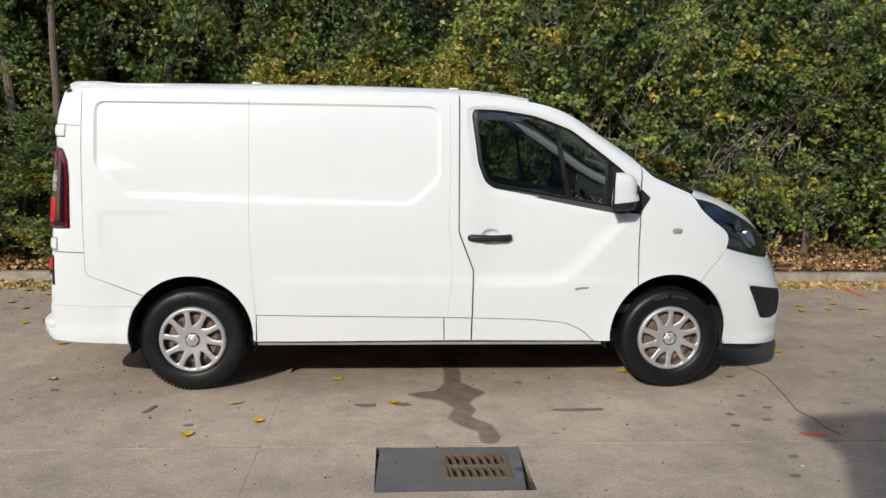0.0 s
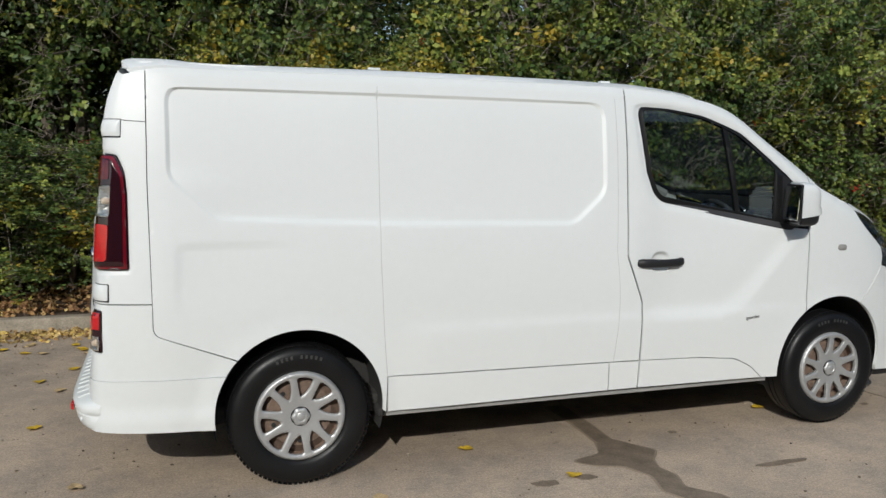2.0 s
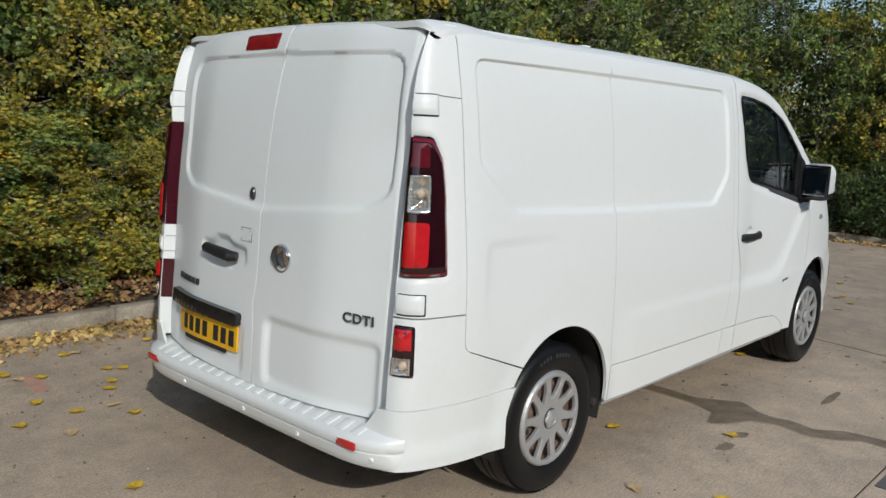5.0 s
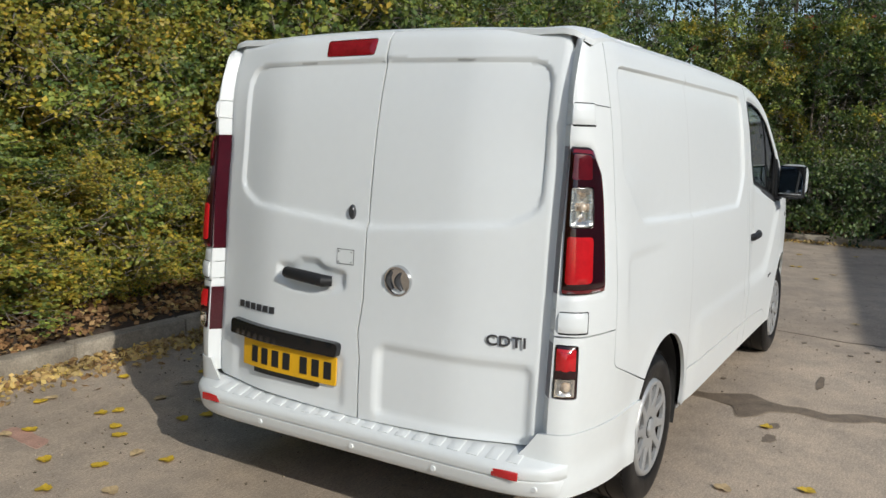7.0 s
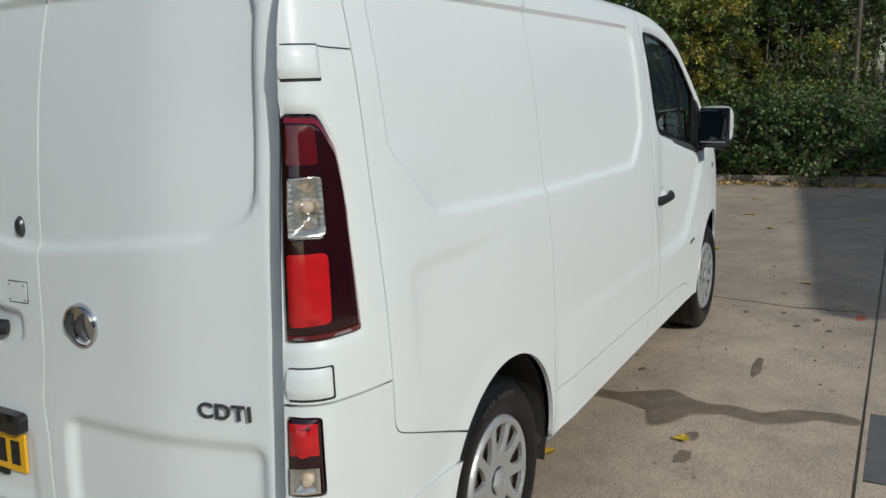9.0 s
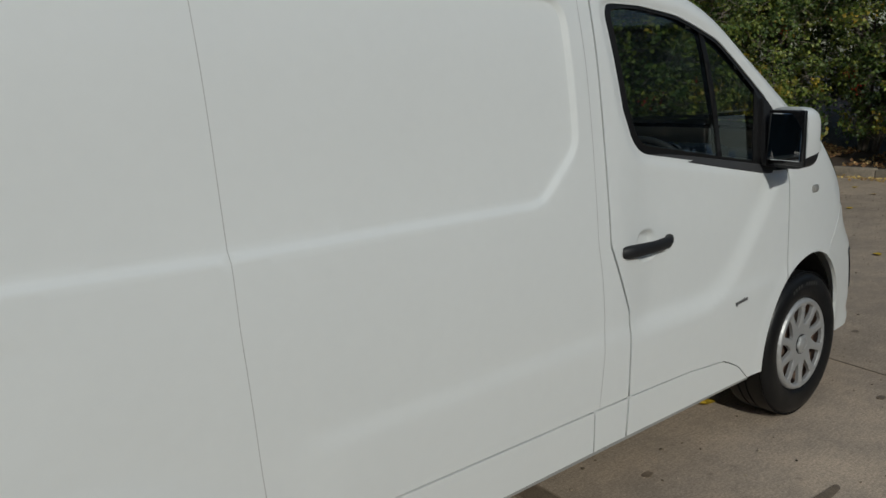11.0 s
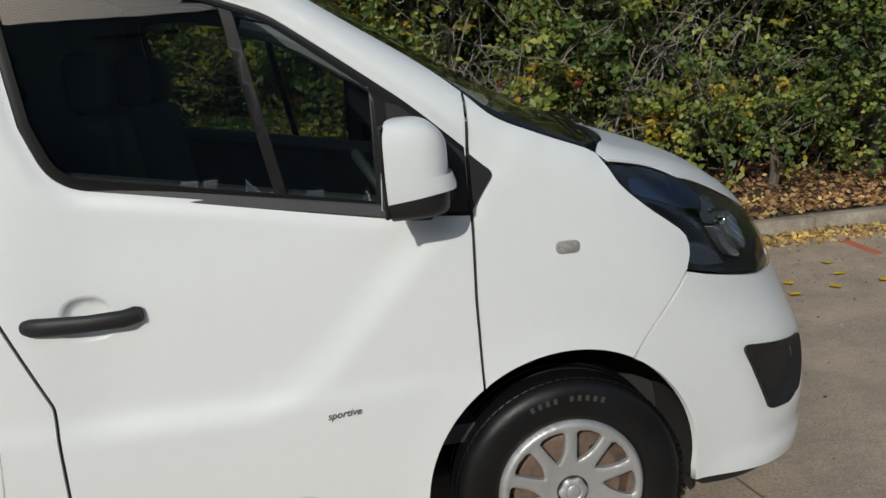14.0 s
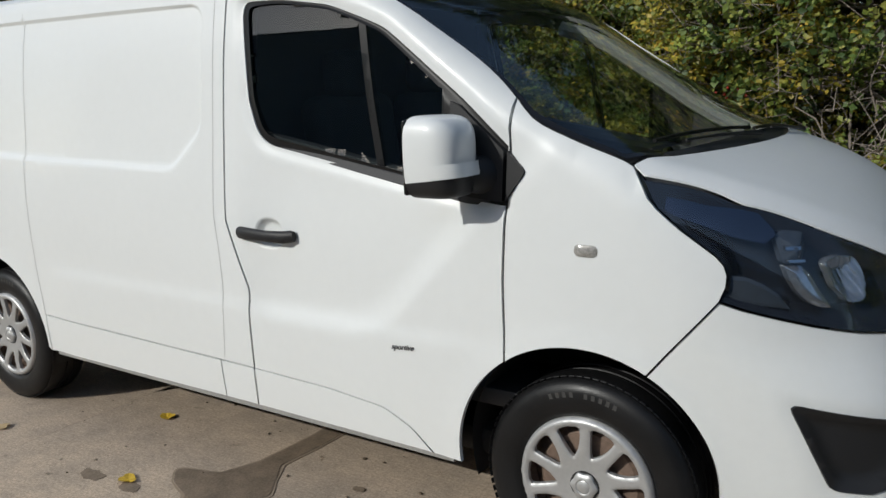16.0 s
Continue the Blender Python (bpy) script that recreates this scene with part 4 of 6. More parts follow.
tail_part("plate_holder", rounded([(1.06, 0.579), (1.42, 0.579), (1.42, 0.560), (1.06, 0.560)]), "black", 0.008, ld, "", 0.008)
for k in range(7):
    y0 = 1.435 - k * 0.062 - (0.03 if k > 3 else 0)
    o = sheet("plate_bar", tail(door_level, 0.009), rounded([(y0, 0.668), (y0 - 0.036, 0.668), (y0 - 0.036, 0.600), (y0, 0.600)]), M["black"], (), 0.03, 0, 0.004, True)
    o.parent = ld
for k in range(6):
    y0 = 1.545 - k * 0.040
    o = sheet("badge_bar", tail(door_level, 0.005), rounded([(y0, 0.842), (y0 - 0.028, 0.842), (y0 - 0.028, 0.815), (y0, 0.815)]), M["grey_letter"], (), 0.03, 0, 0.006, True)
    o.parent = ld
bp = on_tail(0.713, 1.022, 0.0)
badge = from_bm("round_badge", lathe([(0.0, -0.004), (0.046, -0.004), (0.050, -0.010), (0.056, -0.010), (0.060, 0.0), (0.060, 0.01)], 40, "x", Matrix.Translation(bp) @ Matrix.Rotation(radians(-4), 4, "Y")), M["chrome"])
badge.parent = rd
tagged(badge, "round chrome badge")
for a in (0.02, -0.02):
    o = from_bm("badge_stroke", tube([bp + Vector((-0.006, a + 0.022 * math.sin(t * 3), -0.034 + 0.068 * t)) for t in np.linspace(0, 1, 7)], [0.004, 0.008, 0.011, 0.012, 0.011, 0.008, 0.004], 8), M["grey_letter"])
    o.parent = badge


def letters(text, size, m, mat, parent, name="lettering", depth=0.004, slant=0.0, bold=0.0):
    cu = bpy.data.curves.new(name, "FONT")
    cu.body, cu.size, cu.extrude, cu.shear, cu.offset, cu.space_character = text, size, depth, slant, bold, 1.0 + 90 * bold
    tmp = new(name, cu)
    me = bpy.data.meshes.new_from_object(tmp)
    bpy.data.objects.remove(tmp)
    me.materials.clear()
    me.materials.append(mat)
    me.transform(m)
    ob = new(name, me)
    ob.parent = parent
    return ob


cd = on_tail(0.345, 0.838, 0.005)
letters("CDTI", 0.052, Matrix.Translation(cd) @ Matrix.Rotation(radians(11), 4, "Z") @ Matrix(((0, 0, -1, 0), (-1, 0, 0, 0), (0, 1, 0, 0), (0, 0, 0, 1))) @ Matrix.Diagonal((1.15, 1, 1, 1)), M["grey_letter"], rd, bold=0.0012, depth=0.0015)

# door furniture
hp = lambda p, q, e: Vector(flank(None if e > 0.01 or e < 0 else flank_relief, -1, e)(np.array([(p, q)]), 0)[0])
hb0 = tube([hp(1.757, 1.000, -0.006), hp(1.772, 1.001, 0.012), hp(1.81, 1.0, 0.018), hp(1.90, 0.998, 0.020), hp(1.985, 1.000, 0.017), hp(2.012, 1.003, 0.010), hp(2.026, 1.004, -0.006)], [0.019, 0.023, 0.023, 0.021, 0.022, 0.022, 0.018], 16)
for vert in hb0.verts:
    vert.co.y = -0.046 + (vert.co.y + 0.046) * 0.62
hd = from_bm("door_handle", hb0, M["black"])
hd.parent = door
tagged(hd, "black plastic door handle")
bs = hp(2.440, 0.668, 0.002)
letters("sportive", 0.0268, Matrix.Translation(bs) @ Matrix.Rotation(radians(-4), 4, "Y") @ Matrix(((1, 0, 0, 0), (0, 0, -1, 0), (0, 1, 0, 0), (0, 0, 0, 1))), M["script"], door, slant=0.35, depth=0.002)
rp = sheet("side_repeater", flank(lambda P: -0.010 * ss(0, -0.02, signed(REP, P)), -1, 0.002), REP := rounded([(3.073, 1.067, 0.016), (3.140, 1.065, 0.016), (3.140, 1.031, 0.016), (3.073, 1.033, 0.016)]), M["repeater"], (), 0.012, 0, 0.01)
under(rp, van, "small clear side indicator")


def door_mirror(side):
    # housing: squarish section, full behind, rounded and drawn in towards the front
    bm = bmesh.new()
    f = lambda t, e: math.copysign(abs(t) ** e, t)
    rings = []
    for s0 in (-0.086, -0.084, -0.075, -0.05, -0.02, 0.01, 0.035, 0.055, 0.072, 0.084, 0.092, 0.096):
        u = max(0.0, (s0 + 0.03) / 0.127)
        s = -0.075 + (s0 + 0.086) * 0.69
        k = (1 - u ** 3.0) ** 0.36 if u < 1 else 0.0
        k = max(k, 0.12) * (0.965 if s0 < -0.085 else 1)
        slant = 0.32 * (1 - (s0 + 0.086) / 0.182)
        ring = []
        for q in range(40):
            a = 2 * math.pi * q / 40
            cy, cz = f(math.cos(a), 0.42), f(math.sin(a), 0.48)
            up = 0.117 * (1 - 0.20 * u * u) * (0.35 + 0.65 * k) if cz > 0 else 0.119 * (0.75 + 0.25 * k)
            yy = 0.094 * k * cy * (1 - 0.06 * max(-cz, 0))
            ring.append(bm.verts.new((s - slant * yy * side, yy, up * cz)))
        rings.append(ring)
    for r0, r1 in zip(rings, rings[1:]):
        for q in range(40):
            bm.faces.new((r0[q], r1[q], r1[(q + 1) % 40], r0[(q + 1) % 40]))
    bm.faces.new(rings[0])
    bm.faces.new(rings[-1][::-1])
    bmesh.ops.recalc_face_normals(bm, faces=bm.faces)
    top, low, ridge = bm.copy(), bm, bm.copy()
    # ridge that swells towards the leading edge, just over the black lower shell
    for no, co in (((-1, 0, 0), (-0.030, 0, 0)), ((0.12, 0, -1), (0, 0, -0.058)), ((-0.10, 0, 1), (0, 0, -0.018))):
        bmesh.ops.bisect_plane(ridge, geom=ridge.verts[:] + ridge.edges[:] + ridge.faces[:], plane_co=co, plane_no=no, clear_outer=True)
    for vert in ridge.verts:
        g = float(ss(-0.030, 0.075, vert.co.x)) * float(ss(-0.012, -0.024, vert.co.z - 0.10 * vert.co.x))
        vert.co.x += 0.020 * g
        vert.co.y *= 1.006 + 0.05 * g
    for b, sgn in ((top, 1), (low, -1)):
        bmesh.ops.bisect_plane(b, geom=b.verts[:] + b.edges[:] + b.faces[:], plane_co=(0, 0, -0.060), plane_no=(-0.12, 0, 1), clear_inner=sgn > 0, clear_outer=sgn < 0)
    m = Matrix.Translation((2.738, YC + side * 1.040, 1.308))
    face = m @ Matrix.Translation((-0.075, 0, 0)) @ Matrix.Rotation(radians(side * 17.7), 4, "Z")
    for b in (top, low, ridge):
        bmesh.ops.transform(b, matrix=m, verts=b.verts)
    shell = part("door_mirror", top, M["paint"], van, "white and black door mirror")
    for nm, geo, mt in (
        ("lower_shell", low, "black"),
        ("mirror_rim", box(0, 0, 0, 0.014, 0.184, 0.214, 0.006, 3, face @ Matrix.Translation((-0.004, 0, 0))), "gloss"),
        ("mirror_glass", box(0, 0, 0, 0.006, 0.156, 0.180, 0.002, 1, face @ Matrix.Translation((-0.017, 0, 0.004)) @ Matrix.Rotation(radians(-side * 5.0), 4, "Z") @ Matrix.Rotation(radians(4.0), 4, "Y")), "mirror"),
        ("mirror_arm", tube([(2.735, YC + side * 1.0, 1.25), (2.76, YC + side * 0.96, 1.25), (2.775, YC + side * 0.92, 1.245)], [0.05, 0.055, 0.065], 14), "black"),
          ("mirror_ridge", ridge, "paint"),
    ):
        o = from_bm(nm, geo, M[mt])
        o.parent = shell


door_mirror(-1)
door_mirror(1)

# wheels
def wheel(x, side, phase):
    y = YC + side * 0.915
    m = Matrix.Translation((x, y, 0.333)) @ Matrix.Rotation(0 if side < 0 else math.pi, 4, "Z")
    w = under(new("wheel", bpy.data.meshes.new("wheel")), van)
    R = 0.333
    prof = [(0.205, 0.02), (0.222, -0.004), (0.235, -0.008), (0.262, -0.014), (0.290, -0.013), (0.310, -0.006), (0.322, 0.006), (0.330, 0.022), (R, 0.045), (R, 0.085), (R - 0.006, 0.087), (R - 0.006, 0.093), (R, 0.095), (R, 0.125), (R - 0.006, 0.127), (R - 0.006, 0.133), (R, 0.135),
            (R, 0.17), (0.326, 0.190), (0.30, 0.205), (0.25, 0.20), (0.205, 0.18)]
    tb = lathe(prof, 72)
    # tread blocks on the shoulder
    bmesh.ops.transform(tb, matrix=m, verts=tb.verts)
    ty = from_bm("tyre", tb, M["tyre"], 50)
    lugs = bmesh.new()
    for k in range(84):
        a = 2 * math.pi * k / 84
        mm = m @ Matrix.Rotation(a, 4, "Y") @ Matrix.Translation((0, 0.024, R - 0.0100))
        bmesh.ops.create_cube(lugs, size=1, matrix=mm @ Matrix.Rotation(radians(-38), 4, "X") @ Matrix.Diagonal((0.0175, 0.036, 0.003, 1)))
    lg = from_bm("tread", lugs, M["tyre"], 30)
    # wheel trim: dished disc with ten broad spokes between swept windows
    def window(k):
        a = 2 * math.pi * k / 10 + radians(phase)
        edge = [(0.090, -0.007), (0.104, -0.0125), (0.130, -0.0185), (0.158, -0.0245), (0.178, -0.0285), (0.1845, -0.021), (0.186, 0.0), (0.1845, 0.022), (0.179, 0.0300), (0.160, 0.0265), (0.135, 0.0195), (0.113, 0.010), (0.098, 0.0)]
        pts = []
        for r, w2 in edge:
            b = a + 1.32 * w2 / r
            pts.append((r * math.sin(b), r * math.cos(b)))
        return rounded([(p[0], p[1], 0.006) for p in pts], 0.006)
    wins = [window(k) for k in range(10)]
    ring = [(0.2125 * math.cos(2 * math.pi * k / 96), 0.2125 * math.sin(2 * math.pi * k / 96)) for k in range(96)]
    def trim_lift(P, depth):
        r = np.hypot(P[:, 0], P[:, 1])
        yy = np.interp(r, [0, 0.05, 0.075, 0.10, 0.15, 0.185, 0.193, 0.201, 0.209, 0.2125], [0.0, -0.001, -0.003, -0.006, -0.009, -0.009, -0.011, -0.012, -0.006, 0.004])
        near = np.full(len(P), 1.0)
        for h in wins:
            near = np.minimum(near, edge_dist(h, P))
        yy = yy + 0.004 * ss(0.005, 0.0, near) + depth
        X = np.stack([P[:, 0], yy, P[:, 1]], 1)
        R3, t3 = np.array(m.to_3x3()), np.array(m.translation)
        return X @ R3.T + t3
    rm = sheet("wheel_trim", trim_lift, np.array(ring), M["cap"], wins, 0.007, 0.0, 0.015)
    hub = lathe([(0.0, -0.016), (0.018, -0.016), (0.021, -0.0135), (0.024, -0.016), (0.034, -0.015), (0.040, -0.010), (0.042, 0.004)], 72)
    for vert in hub.verts:
        q = math.hypot(vert.co.x, vert.co.z)
        k = 1 + 0.06 * math.cos(6 * math.atan2(vert.co.z, vert.co.x)) * (q > 0.03)
        vert.co.x, vert.co.z = vert.co.x * k, vert.co.z * k
    gap = lathe([(0.0, -0.0025), (0.0455, -0.0035), (0.047, 0.002)], 48, "y", m)
    bmesh.ops.transform(hub, matrix=m, verts=hub.verts)
    hb = from_bm("hub_cap", hub, M["cap"], 40)
    back = lathe([(0.0, 0.05), (0.06, 0.036), (0.10, 0.032), (0.15, 0.032), (0.165, 0.045), (0.19, 0.06), (0.207, 0.02)], 48)
    bmesh.ops.transform(back, matrix=m, verts=back.verts)
    bk = from_bm("brake_disc", back, M["brake"], 40)
    gp = from_bm("hub_gap", gap, M["seam"], 40)
    for k in range(5):
        bolt = from_bm("bolt_hole", lathe([(0.0, 0.028), (0.011, 0.028), (0.012, 0.05)], 14, "y", m @ Matrix.Rotation(2 * math.pi * k / 5 + 0.3, 4, "Y") @ Matrix.Translation((0.128, 0, 0))), M["seam"])
        bolt.parent = w
    for o in (ty, rm, hb, bk, gp):
        o.parent = w
    lg.parent = w
    for k in range(10):
        if k == 4:
            continue
        mk = from_bm("sidewall_bar", box(0, 0, 0, 0.011, 0.002, 0.016, 0.0, 1, m @ Matrix.Rotation(radians(-22 + 4.6 * k), 4, "Y") @ Matrix.Translation((0, -0.0125, 0.284))), M["mark"])
        mk.parent = w


for wx, turned in ((0.0, 7), (3.098, 18)):
    for s in (-1, 1):
        wheel(wx, s, turned)

# dark shells behind the gaps, wheel housings and underbody
def liner(cx, side, r, inset):
    prof = [(r + 0.012, 0.0), (r + 0.012, 0.30), (0.05, 0.31)]
    m = Matrix.Translation((cx, YC + side * inset, 0.365)) @ Matrix.Rotation(0 if side < 0 else math.pi, 4, "Z")
    b = lathe(prof, 48, "y", m)
    bmesh.ops.bisect_plane(b, geom=b.verts[:] + b.edges[:] + b.faces[:], plane_co=(0, 0, 0.24), plane_no=(0, 0, 1), clear_inner=True)
    part("wheel_housing", b, M["under"], van, "dark wheel arch liner")


for s in (-1, 1):
    liner(0.0, s, 0.386, 0.92)
    liner(3.087, s, 0.399, 0.86)
for nm, pp in (("inner_shell", dict(x0=-0.62, x1=1.70)),):
    P = [(-0.62, 0.76), (0.45, 0.76), (0.45, 0.30), (1.775, 0.30), (1.775, 1.90), (-0.62, 1.93)]
    flank_panel(nm, rounded(P, 0.1), "seam", None, extra=-0.075, rim=0.0, gap=0.0, res=0.06)
flank_panel("inner_shell", rounded([(-0.60, 0.50), (-0.45, 0.60), (-0.60, 0.92), (-0.66, 1.90), (-0.924, 1.90), (-0.924, 0.50)], 0.1), "seam", None, extra=-0.06, rim=0, gap=0, res=0.05)
flank_panel("inner_shell", rounded([(1.72, 0.30), (2.64, 0.30), (2.66, 0.60), (2.80, 0.80), (3.42, 0.80), (3.50, 0.95), (3.35, 1.08), (3.2, 1.16), (2.9, 1.16), (2.66, 1.14), (1.80, 1.28), (1.72, 1.30)], 0.1), "seam", None, extra=-0.075, rim=0, gap=0, res=0.06)
under(sheet("inner_shell", tail(None, -0.11), rounded([(0.15, 0.47), (1.68, 0.47), (1.65, 1.88), (0.18, 1.88)], 0.1), M["seam"], (), 0.08, 0, 0, True), van)
for jamb in ([(0.075, 0.50), (0.150, 0.50), (0.150, 1.86), (0.075, 1.86)], [(1.680, 0.50), (1.755, 0.50), (1.755, 1.86), (1.680, 1.86)]):
    under(sheet("door_jamb", tail(None, -0.052), rounded(jamb, 0.1), M["paint"], (), 0.03, 0, 0, True), van, "white door jamb behind the rear door")
def jamb_strip(name, z0, z1, mat, label=""):
    """The slanted inner wall of a rear pillar, from its edge down to the door."""
    zs = np.linspace(z0, z1, max(2, int((z1 - z0) / 0.03)))
    for side in (-1, 1):
        cols = [tail(None)(np.array([(YC + side * (YC - y), z) for z in zs]), d) for y, d in ((0.099, 0.003), (0.103, 0.009), (0.118, 0.028), (0.137, 0.058))]
        V = np.concatenate(cols)
        n = len(zs)
        F = [(c * n + i, c * n + i + 1, (c + 1) * n + i + 1, (c + 1) * n + i) for c in range(3) for i in range(n - 1)]
        under(mesh_ob(name, V, F if side < 0 else [f[::-1] for f in F], M[mat]), van, label)


for jz0, jz1, jm in ((0.50, 0.682, "paint"), (0.873, 0.909, "paint"), (0.912, 0.983, "paint"), (0.986, 1.042, "paint"), (1.539, 1.609, "paint"), (1.612, 1.683, "paint"), (1.686, 1.935, "paint")):
    jamb_strip("pillar_wall", jz0, jz1, jm)
for jz0, jz1 in ((0.683, 0.872), (1.043, 1.538)):
    jamb_strip("lamp_side", jz0, jz1, "lampside", "dark red side of a rear lamp")
part("underbody", box(1.22, YC, 0.33, 3.7, 1.60, 0.10, 0.03), M["under"], van, "dark underbody")
part("underbody", box(1.15, YC, 0.31, 1.55 , 1.80, 0.04, 0.01), M["under"], van)
part("exhaust", tube([(-0.6, 1.25, 0.27), (0.4, 1.2, 0.25), (1.6, 1.1, 0.25)], 0.035, 10), M["under"], van)

# cab: floor, bulkhead, seats, dashboard, steering wheel
part("bulkhead", box(1.70, YC, 1.10, 0.04, 1.70, 1.52, 0.01), M["cab"], van, "dark cab bulkhead")
part("cab_floor", box(2.45, YC, 0.52, 1.5, 1.70, 0.06, 0.01), M["cab"], van)
part("dashboard", box(3.02, YC, 1.02, 0.42, 1.66, 0.30, 0.09, 4), M["cab"], van, "dark plastic dashboard")
part("dashboard", box(3.22, YC, 1.14, 0.40, 1.40, 0.08, 0.03, 3), M["cab"], van)
part("binnacle", box(2.92, 0.50, 1.19, 0.20, 0.36, 0.10, 0.04, 3), M["cab"], van)
for yy, ww in ((0.50, 0.48), (1.25, 0.80)):
    part("seat", box(2.16, yy, 0.86, 0.50, ww, 0.16, 0.06, 4), M["cloth"], van, "dark cloth cab seat")
    part("seat_back", box(1.92, yy, 1.18, 0.14, ww, 0.60, 0.06, 4, Matrix.Translation((1.92, yy, 0.9)) @ Matrix.Rotation(radians(-8), 4, "Y") @ Matrix.Translation((-1.92, -yy, -0.9))), M["cloth"], van)
    for hy in ((yy,) if ww < 0.6 else (yy - 0.2, yy + 0.2)):
        part("headrest", box(1.86, hy, 1.56, 0.10, 0.26, 0.18, 0.045, 4), M["cloth"], van)
for vy, vz in ((0.22, 1.14), (0.80, 1.13), (1.02, 1.13), (1.60, 1.14)):
    part("air_vent", lathe([(0.0, 0.0), (0.040, 0.0), (0.046, -0.012), (0.056, -0.012), (0.060, 0.01)], 24, "x", Matrix.Translation((2.806, vy, vz)) @ Matrix.Rotation(radians(-12), 4, "Y")), M["gloss"], van, "round black air vent")
part("centre_console", box(2.80, 0.91, 0.98, 0.10, 0.30, 0.34, 0.03, 3), M["gloss"], van, "gloss black centre console")
part("radio", box(2.746, 0.91, 1.03, 0.012, 0.20, 0.09, 0.004, 2), M["smoke"], van)
part("gear_lever", tube([(2.74, 0.88, 0.86), (2.70, 0.87, 0.96), (2.685, 0.87, 1.02)], [0.012, 0.012, 0.024], 12), M["cab"], van)
part("instrument_dial", lathe([(0.0, 0.0), (0.050, 0.0), (0.056, -0.006), (0.060, 0.004)], 28, "x", Matrix.Translation((2.812, 0.50, 1.205)) @ Matrix.Rotation(radians(-20), 4, "Y")), M["smoke"], van, "grey instrument dial")
part("document", box(2.99, 0.86, 1.178, 0.20, 0.15, 0.006, 0.001, 1), M["lining"], van, "pale sheet lying on the dashboard")
sw = lathe([(0.185 + 0.016 * math.cos(a), 0.016 * math.sin(a)) for a in np.linspace(0, 2 * math.pi, 12, endpoint=False)], 40, "x", Matrix.Translation((2.70, 0.50, 1.13)) @ Matrix.Rotation(radians(-32), 4, "Y"), True)
swo = part("steering_wheel", sw, M["cab"], van, "black steering wheel")
for a in (0, 120, 240):
    o = from_bm("steering_spoke", box(0, 0, 0.09, 0.02, 0.05, 0.19, 0.008, 2, Matrix.Translation((2.70, 0.50, 1.13)) @ Matrix.Rotation(radians(-32), 4, "Y") @ Matrix.Rotation(radians(a - 90), 4, "X")), M["cab"])
    o.parent = swo
o = from_bm("steering_hub", lathe([(0.0, -0.03), (0.05, -0.03), (0.07, -0.01), (0.05, 0.08)], 24, "x", Matrix.Translation((2.70, 0.50, 1.13)) @ Matrix.Rotation(radians(-32), 4, "Y")), M["cab"])
o.parent = swo
for s in (-1, 1):
    card = sheet("door_card", flank(SET_IN, -1, -0.028), rounded([*rail(1.72, 2.85, 16, -0.002)[::-1], (1.735, 1.27), (1.86, 1.24), (2.72, 1.10), (2.845, 1.10)], 0.06), M["cab"], [shrink(WIN, -0.004)], 0.05, 0, 0.02)
    low = sheet("door_card", flank(None, s, -0.085), rounded([(1.74, 1.29), (1.74, 0.55), (2.60, 0.55), (2.72, 0.80), (2.84, 0.86), (2.84, 1.14)], 0.06), M["cab"], (), 0.06, 0, 0.0)
    under(low, van)
    if s > 0:
        card.matrix_basis = Matrix.Translation((0, 2 * YC, 0)) @ Matrix.Diagonal((1, -1, 1, 1))
    under(card, van, "dark inner door lining")
    under(sheet("wing_liner", flank(None, s, -0.06), rounded([(2.80, 0.85), (3.4, 0.90), (3.35, 1.10), (3.15, 1.17), (2.86, 1.38)], 0.08), M["cab"], (), 0.06, 0, 0.0), van)
for s in (-1, 1):
    L = flank(None, s, -0.060)(np.array([(p, 1.318 - (p - 1.864) * 0.175) for p in np.linspace(1.76, 2.84, 9)]), 0)
    part("door_ledge", tube([tuple(p) for p in L], 0.040, 10), M["cab"], van)
under(sheet("headlining", crown(-0.05), rounded([(1.70, 0.13), (2.13, 0.13), (2.16, 0.4), (2.26, YC), (2.16, 1.43), (2.13, 1.70), (1.70, 1.70)], 0.1), M["cab"], (), 0.08, 0, 0.0), van)
for s in (1,):
    P = np.array([(x, float(shoulder(x)) - 0.02) for x in np.linspace(2.2, 3.1, 8)])
    L = flank(None, s, -0.085)(P, 0)
    part("pillar_trim", tube([tuple(p) for p in L], 0.036, 8), M["lining"], van, "pale grey windscreen pillar trim")

for mx in (0.40, 1.66):
    for s in (-1, 1):
        P0 = Vector(crown(0.0)(np.array([(mx, YC + s * 0.70)]), 0)[0])
        part("roof_mount", box(P0.x, P0.y, P0.z + 0.003, 0.060, 0.030, 0.012, 0.004, 2), M["paint"], van)


# ---- ground, slabs, kerb and bank ----
KERB_Y, KERB_X = 3.70, 10.75


def ground_z(x, y):
    """The concrete rises a little towards the kerb."""
    return 0.03 * ss(2.2, KERB_Y, y) if np.ndim(y) else float(0.03 * ss(2.2, KERB_Y, np.array(y)))


